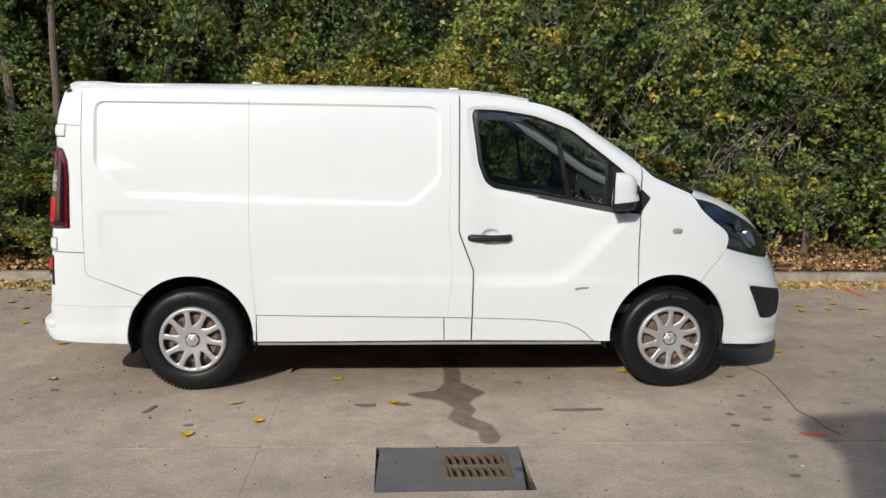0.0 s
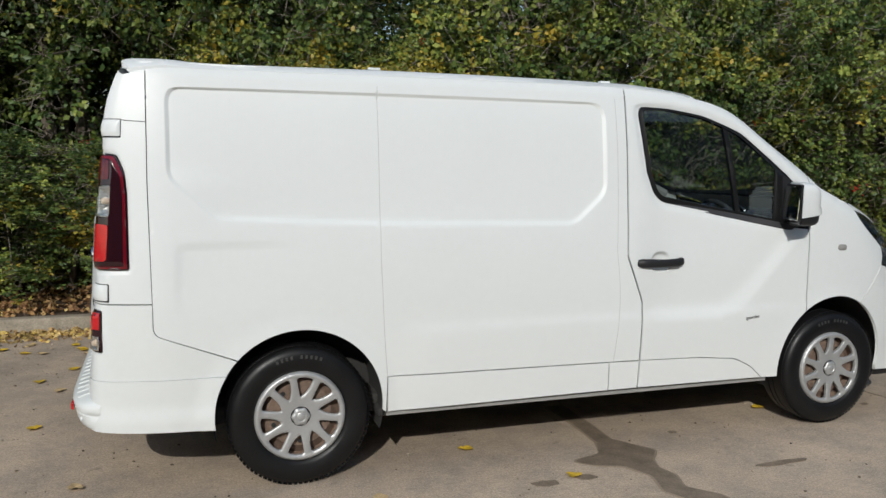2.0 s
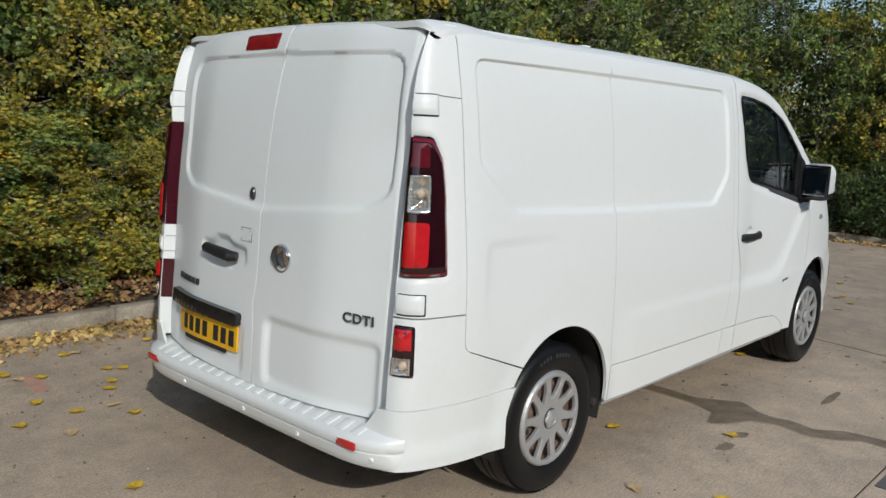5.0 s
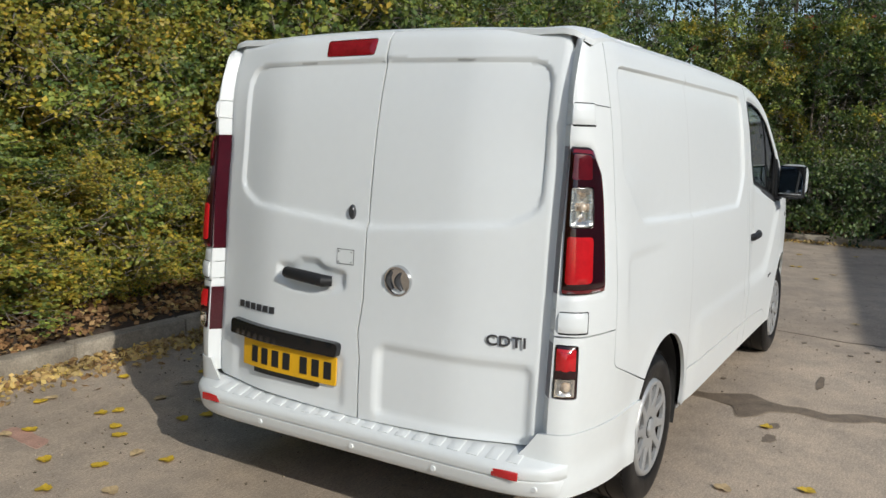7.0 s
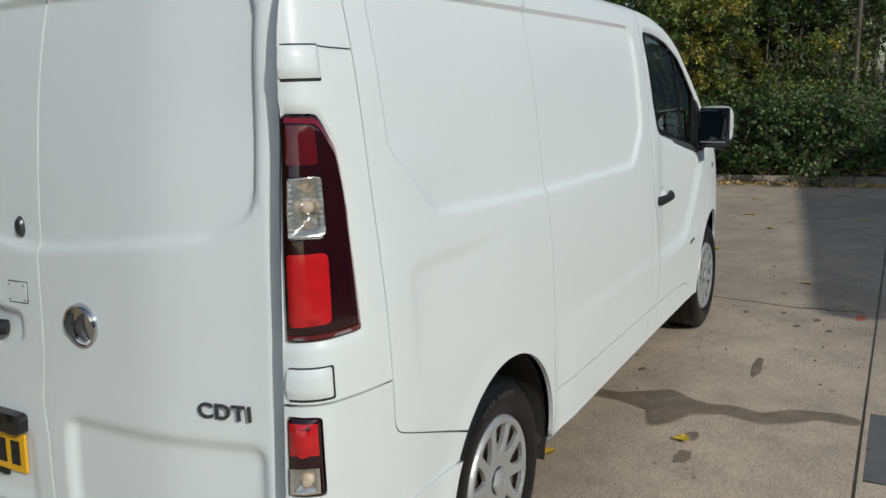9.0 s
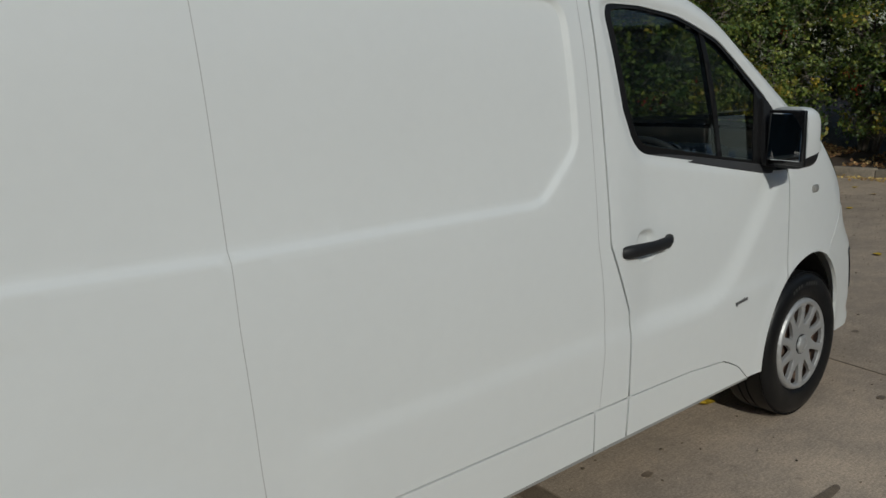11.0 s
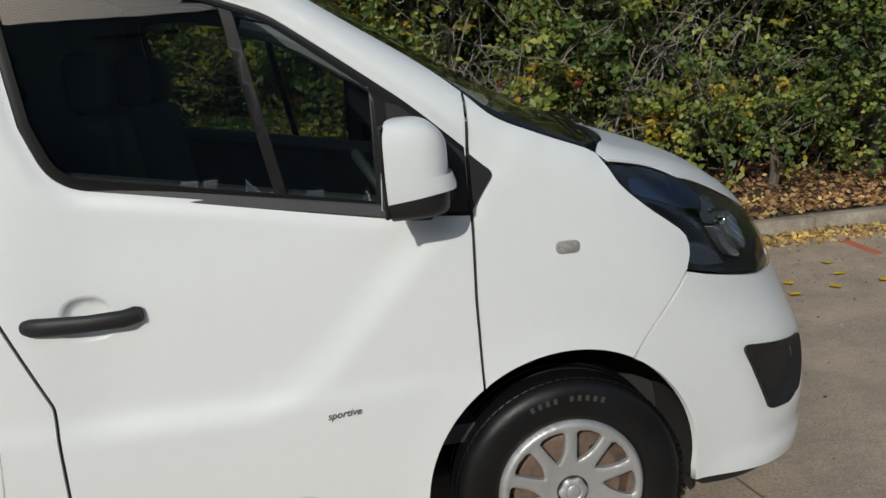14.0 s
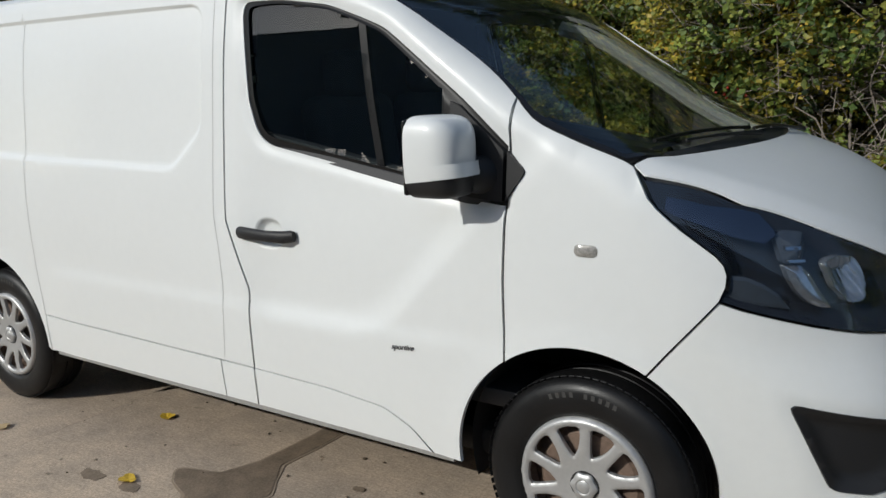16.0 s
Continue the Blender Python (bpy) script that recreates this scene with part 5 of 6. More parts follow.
def stained(name, base, dark, joint):
    """Worn concrete: broad stains, cloudy patches, fine aggregate and brushed relief."""
    m = bpy.data.materials.new(name)
    m.use_nodes = True
    nt = m.node_tree
    n, l = nt.nodes, nt.links
    b = n["Principled BSDF"]
    tc = n.new("ShaderNodeTexCoord")
    def noise_at(scale, detail, rough=0.6, stretch=(1, 1, 1)):
        mp, t = n.new("ShaderNodeMapping"), n.new("ShaderNodeTexNoise")
        mp.inputs["Scale"].default_value = stretch
        l.new(tc.outputs["Object"], mp.inputs[0])
        l.new(mp.outputs[0], t.inputs["Vector"])
        t.inputs["Scale"].default_value, t.inputs["Detail"].default_value, t.inputs["Roughness"].default_value = scale, detail, rough
        return t.outputs[0]
    def ramp(v, a, b2, c0, c1):
        r = n.new("ShaderNodeMapRange")
        r.inputs[1].default_value, r.inputs[2].default_value, r.inputs[3].default_value, r.inputs[4].default_value = a, b2, c0, c1
        l.new(v, r.inputs[0])
        return r.outputs[0]
    def mul(a, b2):
        k = n.new("ShaderNodeMath")
        k.operation = "MULTIPLY"
        l.new(a, k.inputs[0])
        l.new(b2, k.inputs[1])
        return k.outputs[0]
    broad, cloud, fine, brush = noise_at(0.55, 4), noise_at(3.2, 6, 0.7), noise_at(95, 4, 0.75), noise_at(14, 4, 0.6, (1, 7, 1))
    spots = noise_at(9, 2, 0.5)
    v = mul(mul(ramp(broad, 0.3, 0.7, 0.80, 1.14), ramp(cloud, 0.3, 0.7, 0.88, 1.10)), mul(ramp(fine, 0.3, 0.7, 0.66, 1.32), ramp(brush, 0.3, 0.7, 0.88, 1.10)))
    v = mul(v, ramp(spots, 0.70, 0.76, 1.0, 0.72))
    mx = n.new("ShaderNodeMix")
    mx.data_type = "RGBA"
    mx.inputs["A"].default_value, mx.inputs["B"].default_value = (*dark, 1), (*base, 1)
    l.new(ramp(cloud, 0.35, 0.6, 0.0, 1), mx.inputs["Factor"])
    mm = n.new("ShaderNodeMix")
    mm.data_type, mm.blend_type = "RGBA", "MULTIPLY"
    mm.inputs["Factor"].default_value = 1
    l.new(mx.outputs["Result"], mm.inputs["A"])
    l.new(v, mm.inputs["B"])
    l.new(mm.outputs["Result"], b.inputs["Base Color"])
    b.inputs["Roughness"].default_value = 0.88
    bp = n.new("ShaderNodeBump")
    bp.inputs["Strength"].default_value, bp.inputs["Distance"].default_value = 0.8, 0.003
    l.new(fine, bp.inputs["Height"])
    l.new(bp.outputs[0], b.inputs["Normal"])
    return m


M["concrete"] = stained("worn_concrete", (0.470, 0.370, 0.275), (0.405, 0.327, 0.250), 1)
M["kerbstone"] = stained("kerb_concrete", (0.36, 0.31, 0.24), (0.26, 0.22, 0.17), 1)
M["patch"] = surf("tarmac_patch", (0.125, 0.12, 0.115), 0.9, var=0.25, grain=160, bump=0.002)
M["iron"] = surf("rusty_iron", (0.16, 0.115, 0.075), 0.75, var=0.35, scale=20, grain=120, metal=0.3)
M["damp"] = surf("damp_concrete", (0.195, 0.148, 0.104), 0.6, var=0.45, scale=11, grain=120, bump=0.001)
M["damp_edge"] = surf("drying_concrete", (0.285, 0.222, 0.16), 0.8, var=0.2, scale=6, grain=110, bump=0.0015)
M["soil"] = surf("leafy_soil", (0.07, 0.048, 0.032), 0.95, var=0.4, scale=8, grain=60, bump=0.01)
M["earth"] = surf("dark_joint", (0.05, 0.042, 0.032), 0.95, var=0.3)
M["bark"] = surf("bark", (0.13, 0.105, 0.08), 0.9, var=0.35, scale=14, grain=70, bump=0.004, stretch=(1, 1, 0.3))
M["twig"] = surf("grey_twig", (0.26, 0.22, 0.185), 0.85, var=0.3)
M["fence"] = surf("green_fence_paint", (0.03, 0.05, 0.035), 0.5, var=0.2)
M["redpaint"] = surf("red_marking", (0.55, 0.16, 0.09), 0.8, var=0.3, grain=120)
M["faintred"] = surf("faint_red_marking", (0.46, 0.27, 0.20), 0.85, var=0.35, scale=12, grain=120)
M["cladding"] = surf("grey_cladding", (0.32, 0.33, 0.34), 0.5, var=0.08)
M["dark_clad"] = surf("dark_cladding", (0.25, 0.275, 0.30), 0.5, var=0.1)
M["redcar"] = surf("red_paint", (0.55, 0.02, 0.015), 0.3, var=0.05, coat=0.5)


def net(name, x0, x1, y0, y1, nx, ny, mat, zf):
    xs, ys = np.linspace(x0, x1, nx + 1), np.linspace(y0, y1, ny + 1)
    V = [(x, y, zf(x, y)) for y in ys for x in xs]
    F = [(j * (nx + 1) + i, j * (nx + 1) + i + 1, (j + 1) * (nx + 1) + i + 1, (j + 1) * (nx + 1) + i) for j in range(ny) for i in range(nx)]
    return mesh_ob(name, V, F, mat)


ground = tagged(net("ground", -400, 400, -400, 400, 2, 2, M["earth"], lambda x, y: -0.035), "dark earth under the concrete and hedges", "ground", kind="structure")
pavement = tagged(new("pavement"), "worn buff concrete slabs of a yard", "pavement", kind="structure")
DRAIN = (1.185, 1.945, -1.570, -1.015)


def slab(x0, x1, y0, y1, hole=None):
    g = 0.003
    h = 0.0008
    ol = rounded([(x0 + h, y0 + g), (x1 - h, y0 + g), (x1 - h, y1 - 0.011), (x0 + h, y1 - 0.011)], 0.25)
    holes = [rounded([(hole[0], hole[2]), (hole[1], hole[2]), (hole[1], hole[3]), (hole[0], hole[3])], 0.2)] if hole else []
    def lift(P, depth):
        z = ground_z(P[:, 0], P[:, 1]) + 0.002 * np.sin(P[:, 0] * 1.7 + P[:, 1]) * (depth == 0) - depth * 6
        return np.stack([P[:, 0], P[:, 1], z], 1)
    o = sheet("slab", lift, ol, M["concrete"], holes, 0.3, 0.0, 0.02)
    o.parent = pavement
    return o


JY = -0.985
for x0, x1 in ((-13, -8.4), (-8.4, -4.0), (-4.0, 0.57), (0.57, 5.15), (5.15, KERB_X)):
    slab(x0, x1, JY, KERB_Y + 0.02)
    slab(x0, x1, -5.6, JY, DRAIN if x0 == 0.57 else None)
    slab(x0, x1, -9.2, -5.6)
slab(KERB_X, 17, -5.6, -1.35)
slab(KERB_X, 17, -9.2, -5.6)
slab(17, 26, -9.2, -1.35)
slab(26, 60, -14, -1.05)
for x0, x1 in ((-13, KERB_X),):
    filler = net("joint_filler", x0, x1, JY - 0.02, JY + 0.012, 12, 1, M["damp"], lambda x, y: -0.007)
    filler.parent = pavement

# patched drain with its grating
patch = tagged(new("drain_surround", None), "grey tarmac patch round a drain", "drain", kind="structure")
GR = (1.52, 1.86, -1.425, -1.105)
o = sheet("tarmac_patch", lambda P, d: np.stack([P[:, 0], P[:, 1], np.full(len(P), -0.002 - d * 5)], 1), rounded([(DRAIN[0], DRAIN[2]), (DRAIN[1] - 0.05, DRAIN[2]), (DRAIN[1], DRAIN[3]), (DRAIN[0] + 0.02, DRAIN[3])], 0.05), M["patch"], [rounded([(GR[0], GR[2]), (GR[1], GR[2]), (GR[1], GR[3]), (GR[0], GR[3])])], 0.05, 0, 0.02)
o.parent = patch
grate = new("drain_grating")
grate.location = (1.69, -1.265, -0.01)
tagged(grate, "rusty slotted iron drain grating set in tarmac", "drain grating")
GX, GY = (GR[0] + GR[1]) / 2, (GR[2] + GR[3]) / 2
for cx, cy, sx, sy in ((GX, GR[2] + 0.012, 0.34, 0.024), (GX, GR[3] - 0.012, 0.34, 0.024), (GR[0] + 0.012, GY, 0.024, 0.275), (GR[1] - 0.012, GY, 0.024, 0.275), (GX, GY, 0.315, 0.022)):
    part("frame_bar", box(cx, cy, -0.012, sx, sy, 0.03, 0.004, 1), M["iron"], grate)
for k in range(8):
    bx = GR[0] + 0.033 + k * 0.039
    part("grate_bar", box(bx, GY, -0.014, 0.018, 0.285, 0.026, 0.003, 1, Matrix.Translation((bx, GY, 0)) @ Matrix.Rotation(radians(5), 4, "Z") @ Matrix.Translation((-bx, -GY, 0))), M["iron"], grate)
part("drain_pit", box(GX, GY, -0.032, 0.355, 0.33, 0.004), M["seam"], grate)


def blot(name, pts, mat, label, cat, z=0.004, wob=0.02, seed=0):
    """A flat patch of damp, paint or dirt with a ragged outline."""
    rnd = np.random.RandomState(seed)
    ol = rounded([(p[0], p[1], 0.05) for p in pts], 0.02)
    n = int(max(40, np.linalg.norm(np.roll(ol, -1, 0) - ol, axis=1).sum() / 0.012))
    d = np.concatenate([[0], np.cumsum(np.linalg.norm(np.roll(ol, -1, 0) - ol, axis=1))])
    ol = np.stack([np.interp(np.linspace(0, d[-1], n, endpoint=False), d, np.append(ol[:, c], ol[0, c])) for c in (0, 1)], 1)
    k = np.arange(len(ol))
    w = sum(rnd.uniform(0.3, 1) / f * np.sin(k * 2 * math.pi * f / len(ol) * 3 + rnd.uniform(0, 6)) for f in (2, 4, 7, 11, 17, 26, 41))
    ol = shrink(ol, 0) + (ol - ol.mean(0)) / np.maximum(np.linalg.norm(ol - ol.mean(0), axis=1), 1e-6)[:, None] * (w * wob)[:, None]
    o = sheet(name, lambda P, d: np.stack([P[:, 0], P[:, 1], ground_z(P[:, 0], P[:, 1]) + z - d], 1), ol, mat, (), 0.06, 0, 0.003)
    return tagged(o, label, cat)


TRICKLE = [(1.62, 0.75), (1.74, 0.75), (1.735, 0.3), (1.72, 0.12), (1.86, -0.1), (1.77, -0.22), (1.74, -0.33), (1.77, -0.418), (1.72, -0.562), (1.83, -0.688), (1.86, -0.895), (1.82, -0.985), (1.75, -0.976), (1.76, -0.805), (1.66, -0.688), (1.6, -0.58), (1.65, -0.4), (1.58, -0.26), (1.45, -0.2), (1.36, -0.12), (1.55, -0.06), (1.62, 0.1), (1.64, 0.4)]
blot("damp_patch", [tuple(p) for p in shrink(np.array(TRICKLE), -0.012)], M["damp_edge"], "drying edge of a damp trickle on concrete", "stain", z=0.003, wob=0.016, seed=14)
blot("damp_patch", TRICKLE, M["damp"], "dark damp trickle across concrete towards the drain", "stain", z=0.005, wob=0.012, seed=3)
blot("oil_spot", [(1.02, -0.31), (1.1, -0.3), (1.18, -0.31), (1.17, -0.36), (1.08, -0.37)], M["damp"], "small dark damp spot on concrete", "stain", seed=4, wob=0.008)
blot("oil_spot", [(1.26, -0.28), (1.36, -0.29), (1.4, -0.34), (1.3, -0.36)], M["damp"], "small dark damp spot on concrete", "stain", seed=5, wob=0.008)
blot("oil_spot", [(2.2, -0.436), (2.4, -0.418), (2.56, -0.427), (2.55, -0.454), (2.3, -0.472)], M["damp"], "thin dark streak on concrete", "stain", seed=6, wob=0.006)
blot("oil_spot", [(-0.17, -0.3), (-0.14, -0.3), (-0.17, -0.436), (-0.21, -0.436)], M["damp"], "small dark damp spot on concrete", "stain", seed=7, wob=0.008)
for k, (sx, sy) in enumerate(((3.23, -0.76), (3.28, -0.571), (3.5, -0.22), (3.56, -0.454), (3.46, -0.67), (3.34, -1.228), (3.23, -1.471), (4.86, 0.6), (4.1, -0.39), (-0.9, 0), (0.1, -0.67), (2.1, 0.1), (4.4, 0.3), (5, -0.2), (3.6, 0.2))):
    blot("oil_spot", [(sx, sy), (sx + 0.05, sy + 0.01), (sx + 0.04, sy + 0.04), (sx - 0.01, sy + 0.035)], M["damp"], "small dark spot on concrete", "stain", seed=20 + k, wob=0.006)
blot("red_marking", [(3.56, -0.868), (3.7, -0.877), (3.71, -0.926), (3.57, -0.922)], M["redpaint"], "faded red spray mark on concrete", "marking", seed=8, wob=0.01)
blot("red_marking", [(6.2, 3.40), (6.28, 3.40), (6.26, 2.95), (6.19, 2.95)], M["redpaint"], "faded red spray mark on concrete", "marking", seed=9, wob=0.008)
blot("red_marking", [(-1.16, 2.62), (-1.06, 2.66), (-1.05, 2.95), (-1.14, 2.98)], M["faintred"], "faint pink spray mark on concrete", "marking", seed=11, wob=0.02)
CRACK = [(3.8, 0.6), (3.84, 0.51), (3.88, 0.22), (3.8, -0.23), (3.74, -0.49), (3.77, -0.634), (3.76, -0.805), (3.79, -0.913)]
blot("crack", [(p - 0.004, q) for p, q in CRACK] + [(p + 0.005, q + 0.004) for p, q in CRACK[::-1]], M["damp"], "thin crack across the concrete", "crack", seed=10, wob=0.004)

# kerbs: separate stones along the hedge and across the far end
kerb = tagged(new("kerb"), "weathered pale concrete kerb with leaves against it", "kerb", kind="structure")


def kerb_stone(x0, y0, x1, y1):
    d = math.hypot(x1 - x0, y1 - y0)
    a = math.atan2(y1 - y0, x1 - x0)
    z = ground_z(0, min(y0, y1))
    b = box(d / 2, 0.065, 0.0, d - 0.008, 0.13, 0.32, 0.018, 2)
    bmesh.ops.transform(b, matrix=Matrix.Translation((x0, y0, z - 0.035)) @ Matrix.Rotation(a, 4, "Z"), verts=b.verts)
    o = from_bm("kerb_stone", b, M["kerbstone"])
    o.parent = kerb


for k in range(26):
    kerb_stone(-13 + k * 0.915, KERB_Y, -13 + (k + 1) * 0.915, KERB_Y)
for k in range(6):
    kerb_stone(KERB_X, KERB_Y - k * 0.835, KERB_X, KERB_Y - (k + 1) * 0.835)
for k in range(8):
    kerb_stone(KERB_X + k * 0.8, -1.33, KERB_X + (k + 1) * 0.8, -1.33)

# planted bank behind the kerbs
def bank_z(x, y):
    rise = 0.14 + 0.30 * min(1, max(0, (y - KERB_Y - 0.1) / 2.2)) if y > 3.3 else 0.11
    return rise + 0.03 * noise.noise(Vector((x * 1.3, y * 1.3, 0)))


tagged(net("bank", -14, 24, KERB_Y + 0.11, 14, 76, 22, M["soil"], bank_z), "brown soil bank with fallen leaves below a hedge", "bank", kind="structure")
tagged(net("bank", KERB_X + 0.11, 24, -1.30, KERB_Y + 0.30, 24, 10, M["soil"], lambda x, y: 0.11 + 0.05 * float(ss(3.5, 3.9, np.array(y))) + 0.03 * noise.noise(Vector((x * 1.3, y * 1.3, 0)))), "brown soil bed with fallen leaves below shrubs", "bank", kind="structure")

# ---- leaves ----
GREEN = [(0.0, (0.046, 0.085, 0.022)), (0.35, (0.078, 0.13, 0.032)), (0.7, (0.118, 0.175, 0.042)), (1.0, (0.185, 0.22, 0.050))]
YELLOW = [(0.0, (0.19, 0.20, 0.030)), (0.5, (0.31, 0.28, 0.038)), (0.85, (0.46, 0.34, 0.042)), (1.0, (0.56, 0.36, 0.05))]
DARK = [(0.0, (0.016, 0.034, 0.011)), (0.5, (0.034, 0.066, 0.017)), (1.0, (0.070, 0.105, 0.025))]
LITTER = [(0.0, (0.13, 0.065, 0.028)), (0.4, (0.28, 0.145, 0.06)), (0.75, (0.45, 0.27, 0.12)), (1.0, (0.60, 0.44, 0.17))]
DRIFT = [(0.0, (0.24, 0.13, 0.05)), (0.4, (0.46, 0.31, 0.13)), (0.75, (0.62, 0.46, 0.18)), (1.0, (0.68, 0.48, 0.10))]
# yellowish green for leaves in the sun, the light put into their colour
LIME = [(0.0, (0.11, 0.16, 0.030)), (0.5, (0.20, 0.25, 0.048)), (0.85, (0.29, 0.32, 0.065)), (1.0, (0.38, 0.36, 0.08))]
M["lime"] = leafy("sunlit_green_leaves", LIME)
M["green"], M["yellow"], M["dark"] = leafy("green_leaves", GREEN), leafy("yellowing_leaves", YELLOW), leafy("dark_leaves", DARK)
M["drift"] = leafy("pale_dead_leaves", DRIFT, 0.1, 0.8)
M["litter"] = leafy("dead_leaves", LITTER, 0.1, 0.8)
M["fallen"] = surf("yellow_fallen_leaf", (0.55, 0.36, 0.03), 0.6, var=0.3, scale=20)
M["fallen2"] = surf("pale_fallen_leaf", (0.50, 0.36, 0.19), 0.7, var=0.3, scale=20)
M["berry"] = surf("red_berry", (0.40, 0.03, 0.015), 0.4)


def blades(centres, dirs, size, rnd, wide=0.62, fold=0.25, face=None):
    """Two-sided leaf blades, folded along the midrib: each of two triangles pairs."""
    n = len(centres)
    d = dirs / np.maximum(np.linalg.norm(dirs, axis=1), 1e-9)[:, None]
    r = rnd.normal(size=(n, 3))
    if face is not None:
        r = r * 0.55 + face
    s = np.cross(d, r)
    s /= np.maximum(np.linalg.norm(s, axis=1), 1e-9)[:, None]
    u = np.cross(s, d)
    L = size * rnd.uniform(0.65, 1.35, n)[:, None]
    base, tip = centres, centres + d * L
    mid = centres + d * L * 0.45 - u * L * fold * 0.5
    lft, rgt = mid + s * L * wide * 0.5 + u * L * fold, mid - s * L * wide * 0.5 + u * L * fold
    V = np.stack([base, rgt, tip, lft], 1).reshape(-1, 3)
    k = np.arange(n)[:, None] * 4
    T = np.concatenate([k + np.array([[0, 1, 2]]), k + np.array([[0, 2, 3]])], 1).reshape(-1, 3)
    return V, T


def tri_mesh(name, V, T, mats, index=None):
    me = bpy.data.meshes.new(name)
    me.vertices.add(len(V))
    me.vertices.foreach_set("co", V.astype(np.float32).ravel())
    me.loops.add(len(T) * 3)
    me.loops.foreach_set("vertex_index", T.astype(np.int32).ravel())
    me.polygons.add(len(T))
    me.polygons.foreach_set("loop_start", np.arange(0, len(T) * 3, 3, dtype=np.int32))
    for m in mats:
        me.materials.append(m)
    if index is not None:
        me.polygons.foreach_set("material_index", index.astype(np.int32))
    me.update()
    me.validate()
    return me


def shrub(name, seed, height, width, lean, n_twigs, per, size, mats, label, cat="shrub", bare=10, low=0.25, stems=6, over=0.0, void=0.06, berries=0, sunward=0.0):
    """A shrub: a few tapered stems that fork, and twigs with leaves in an uneven crown."""
    rnd = np.random.RandomState(seed)
    root = new(name)
    wood = bmesh.new()
    tips = []
    for k in range(stems):
        a = 2 * math.pi * (k + rnd.uniform(-0.3, 0.3)) / stems
        reach = width * rnd.uniform(0.2, 0.55)
        top = Vector((math.cos(a) * reach, math.sin(a) * reach - over * 0.3, height * rnd.uniform(0.6, 0.92)))
        foot = Vector((math.cos(a) * 0.12, math.sin(a) * 0.12, -0.05))
        pts = [foot.lerp(top, t) + Vector((rnd.normal(), rnd.normal(), 0)) * 0.05 * (t > 0) for t in np.linspace(0, 1, 7)]
        rad = [0.035 * height / 3 * (1 - 0.8 * t) for t in np.linspace(0, 1, 7)]
        t0 = tube(pts, rad, 7)
        me = bpy.data.meshes.new("t")
        t0.to_mesh(me)
        t0.free()
        wood.from_mesh(me)
        bpy.data.meshes.remove(me)
        tips.append(pts)
    for k in range(bare):
        pts = tips[rnd.randint(len(tips))]
        p0 = pts[rnd.randint(2, 6)]
        a = rnd.uniform(0, 2 * math.pi)
        e = p0 + Vector((math.cos(a), math.sin(a), 0)) * width * rnd.uniform(0.5, 0.95) + Vector((0, 0, rnd.uniform(-0.5, 0.6)))
        arch = rnd.uniform(-0.1, 0.35)
        seg = [p0.lerp(e, t) + Vector((0, 0, arch * math.sin(math.pi * t))) + Vector((rnd.normal(), rnd.normal(), rnd.normal())) * 0.03 * (t > 0) for t in np.linspace(0, 1, 6)]
        t0 = tube(seg, [0.011, 0.009, 0.008, 0.006, 0.005, 0.002], 5)
        me = bpy.data.meshes.new("t")
        t0.to_mesh(me)
        t0.free()
        wood.from_mesh(me)
        bpy.data.meshes.remove(me)
    me = bpy.data.meshes.new("trunk")
    wood.to_mesh(me)
    wood.free()
    me.materials.append(M["twig"] if bare > 30 else M["bark"])
    st = new("trunk", me)
    st.parent = root
    # twig feet in a lumpy crown, denser towards its skin
    n_all, n_twigs = n_twigs, n_twigs * 4
    Z = low + (height - low) * rnd.beta(1.15, 1.0, n_twigs)
    a = rnd.uniform(0, 2 * math.pi, n_twigs)
    h = (Z - low) / (height - low)
    lump = 1 + 0.22 * np.sin(a * 3 + seed) * np.cos(h * 7 + seed) + 0.16 * np.sin(a * 7 + h * 9 + seed * 2)
    R = width * np.sqrt(np.clip(1 - (h * 1.15 - 0.42) ** 2 * 1.6, 0.05, 1)) * lump * rnd.beta(4, 1.3, n_twigs)
    C = np.stack([np.cos(a) * R, np.sin(a) * R - over * h ** 1.5, Z], 1)
    # gaps: the crown thins out in patches
    keep = np.array([noise.noise(Vector(c) * 1.15 + Vector((seed * 7.1, 0, 0))) + 0.55 * noise.noise(Vector(c) * 3.4) > void for c in C])
    C, a = C[keep][:n_all], a[keep][:n_all]
    n_twigs = len(C)
    out = np.stack([np.cos(a), np.sin(a), rnd.uniform(-0.3, 0.8, n_twigs)], 1) + rnd.normal(size=(n_twigs, 3)) * 0.5
    out /= np.linalg.norm(out, axis=1)[:, None]
    ln = rnd.uniform(0.12, 0.34, n_twigs)
    t = rnd.uniform(0, 1, (n_twigs, per))
    pts = C[:, None] + out[:, None] * (t * ln[:, None])[..., None] + rnd.normal(size=(n_twigs, per, 3)) * 0.028
    dirs = out[:, None] * 0.5 + rnd.normal(size=(n_twigs, per, 3)) * 0.7 + np.array([0, 0, -0.15])
    face = np.repeat(out * np.array([0.8, 0.8, 0.2]) + np.array([-0.2 * sunward, -sunward, 0.55]), per, axis=0)
    V, T = blades(pts.reshape(-1, 3), dirs.reshape(-1, 3), size, rnd, 0.7, 0.16, face)
    # colours gather in clumps
    tone = np.array([noise.noise(Vector(c) * 1.9 + Vector((0, seed * 3.3, 0))) for c in C]) + rnd.normal(size=n_twigs) * 0.16
    which = np.repeat(np.searchsorted(np.cumsum([m[1] for m in mats])[:-1], tone.argsort().argsort() / n_twigs), per)
    me = tri_mesh("crown", V, T, [m[0] for m in mats], np.repeat(which, 2))
    cr = new("crown", me)
    cr.parent = root
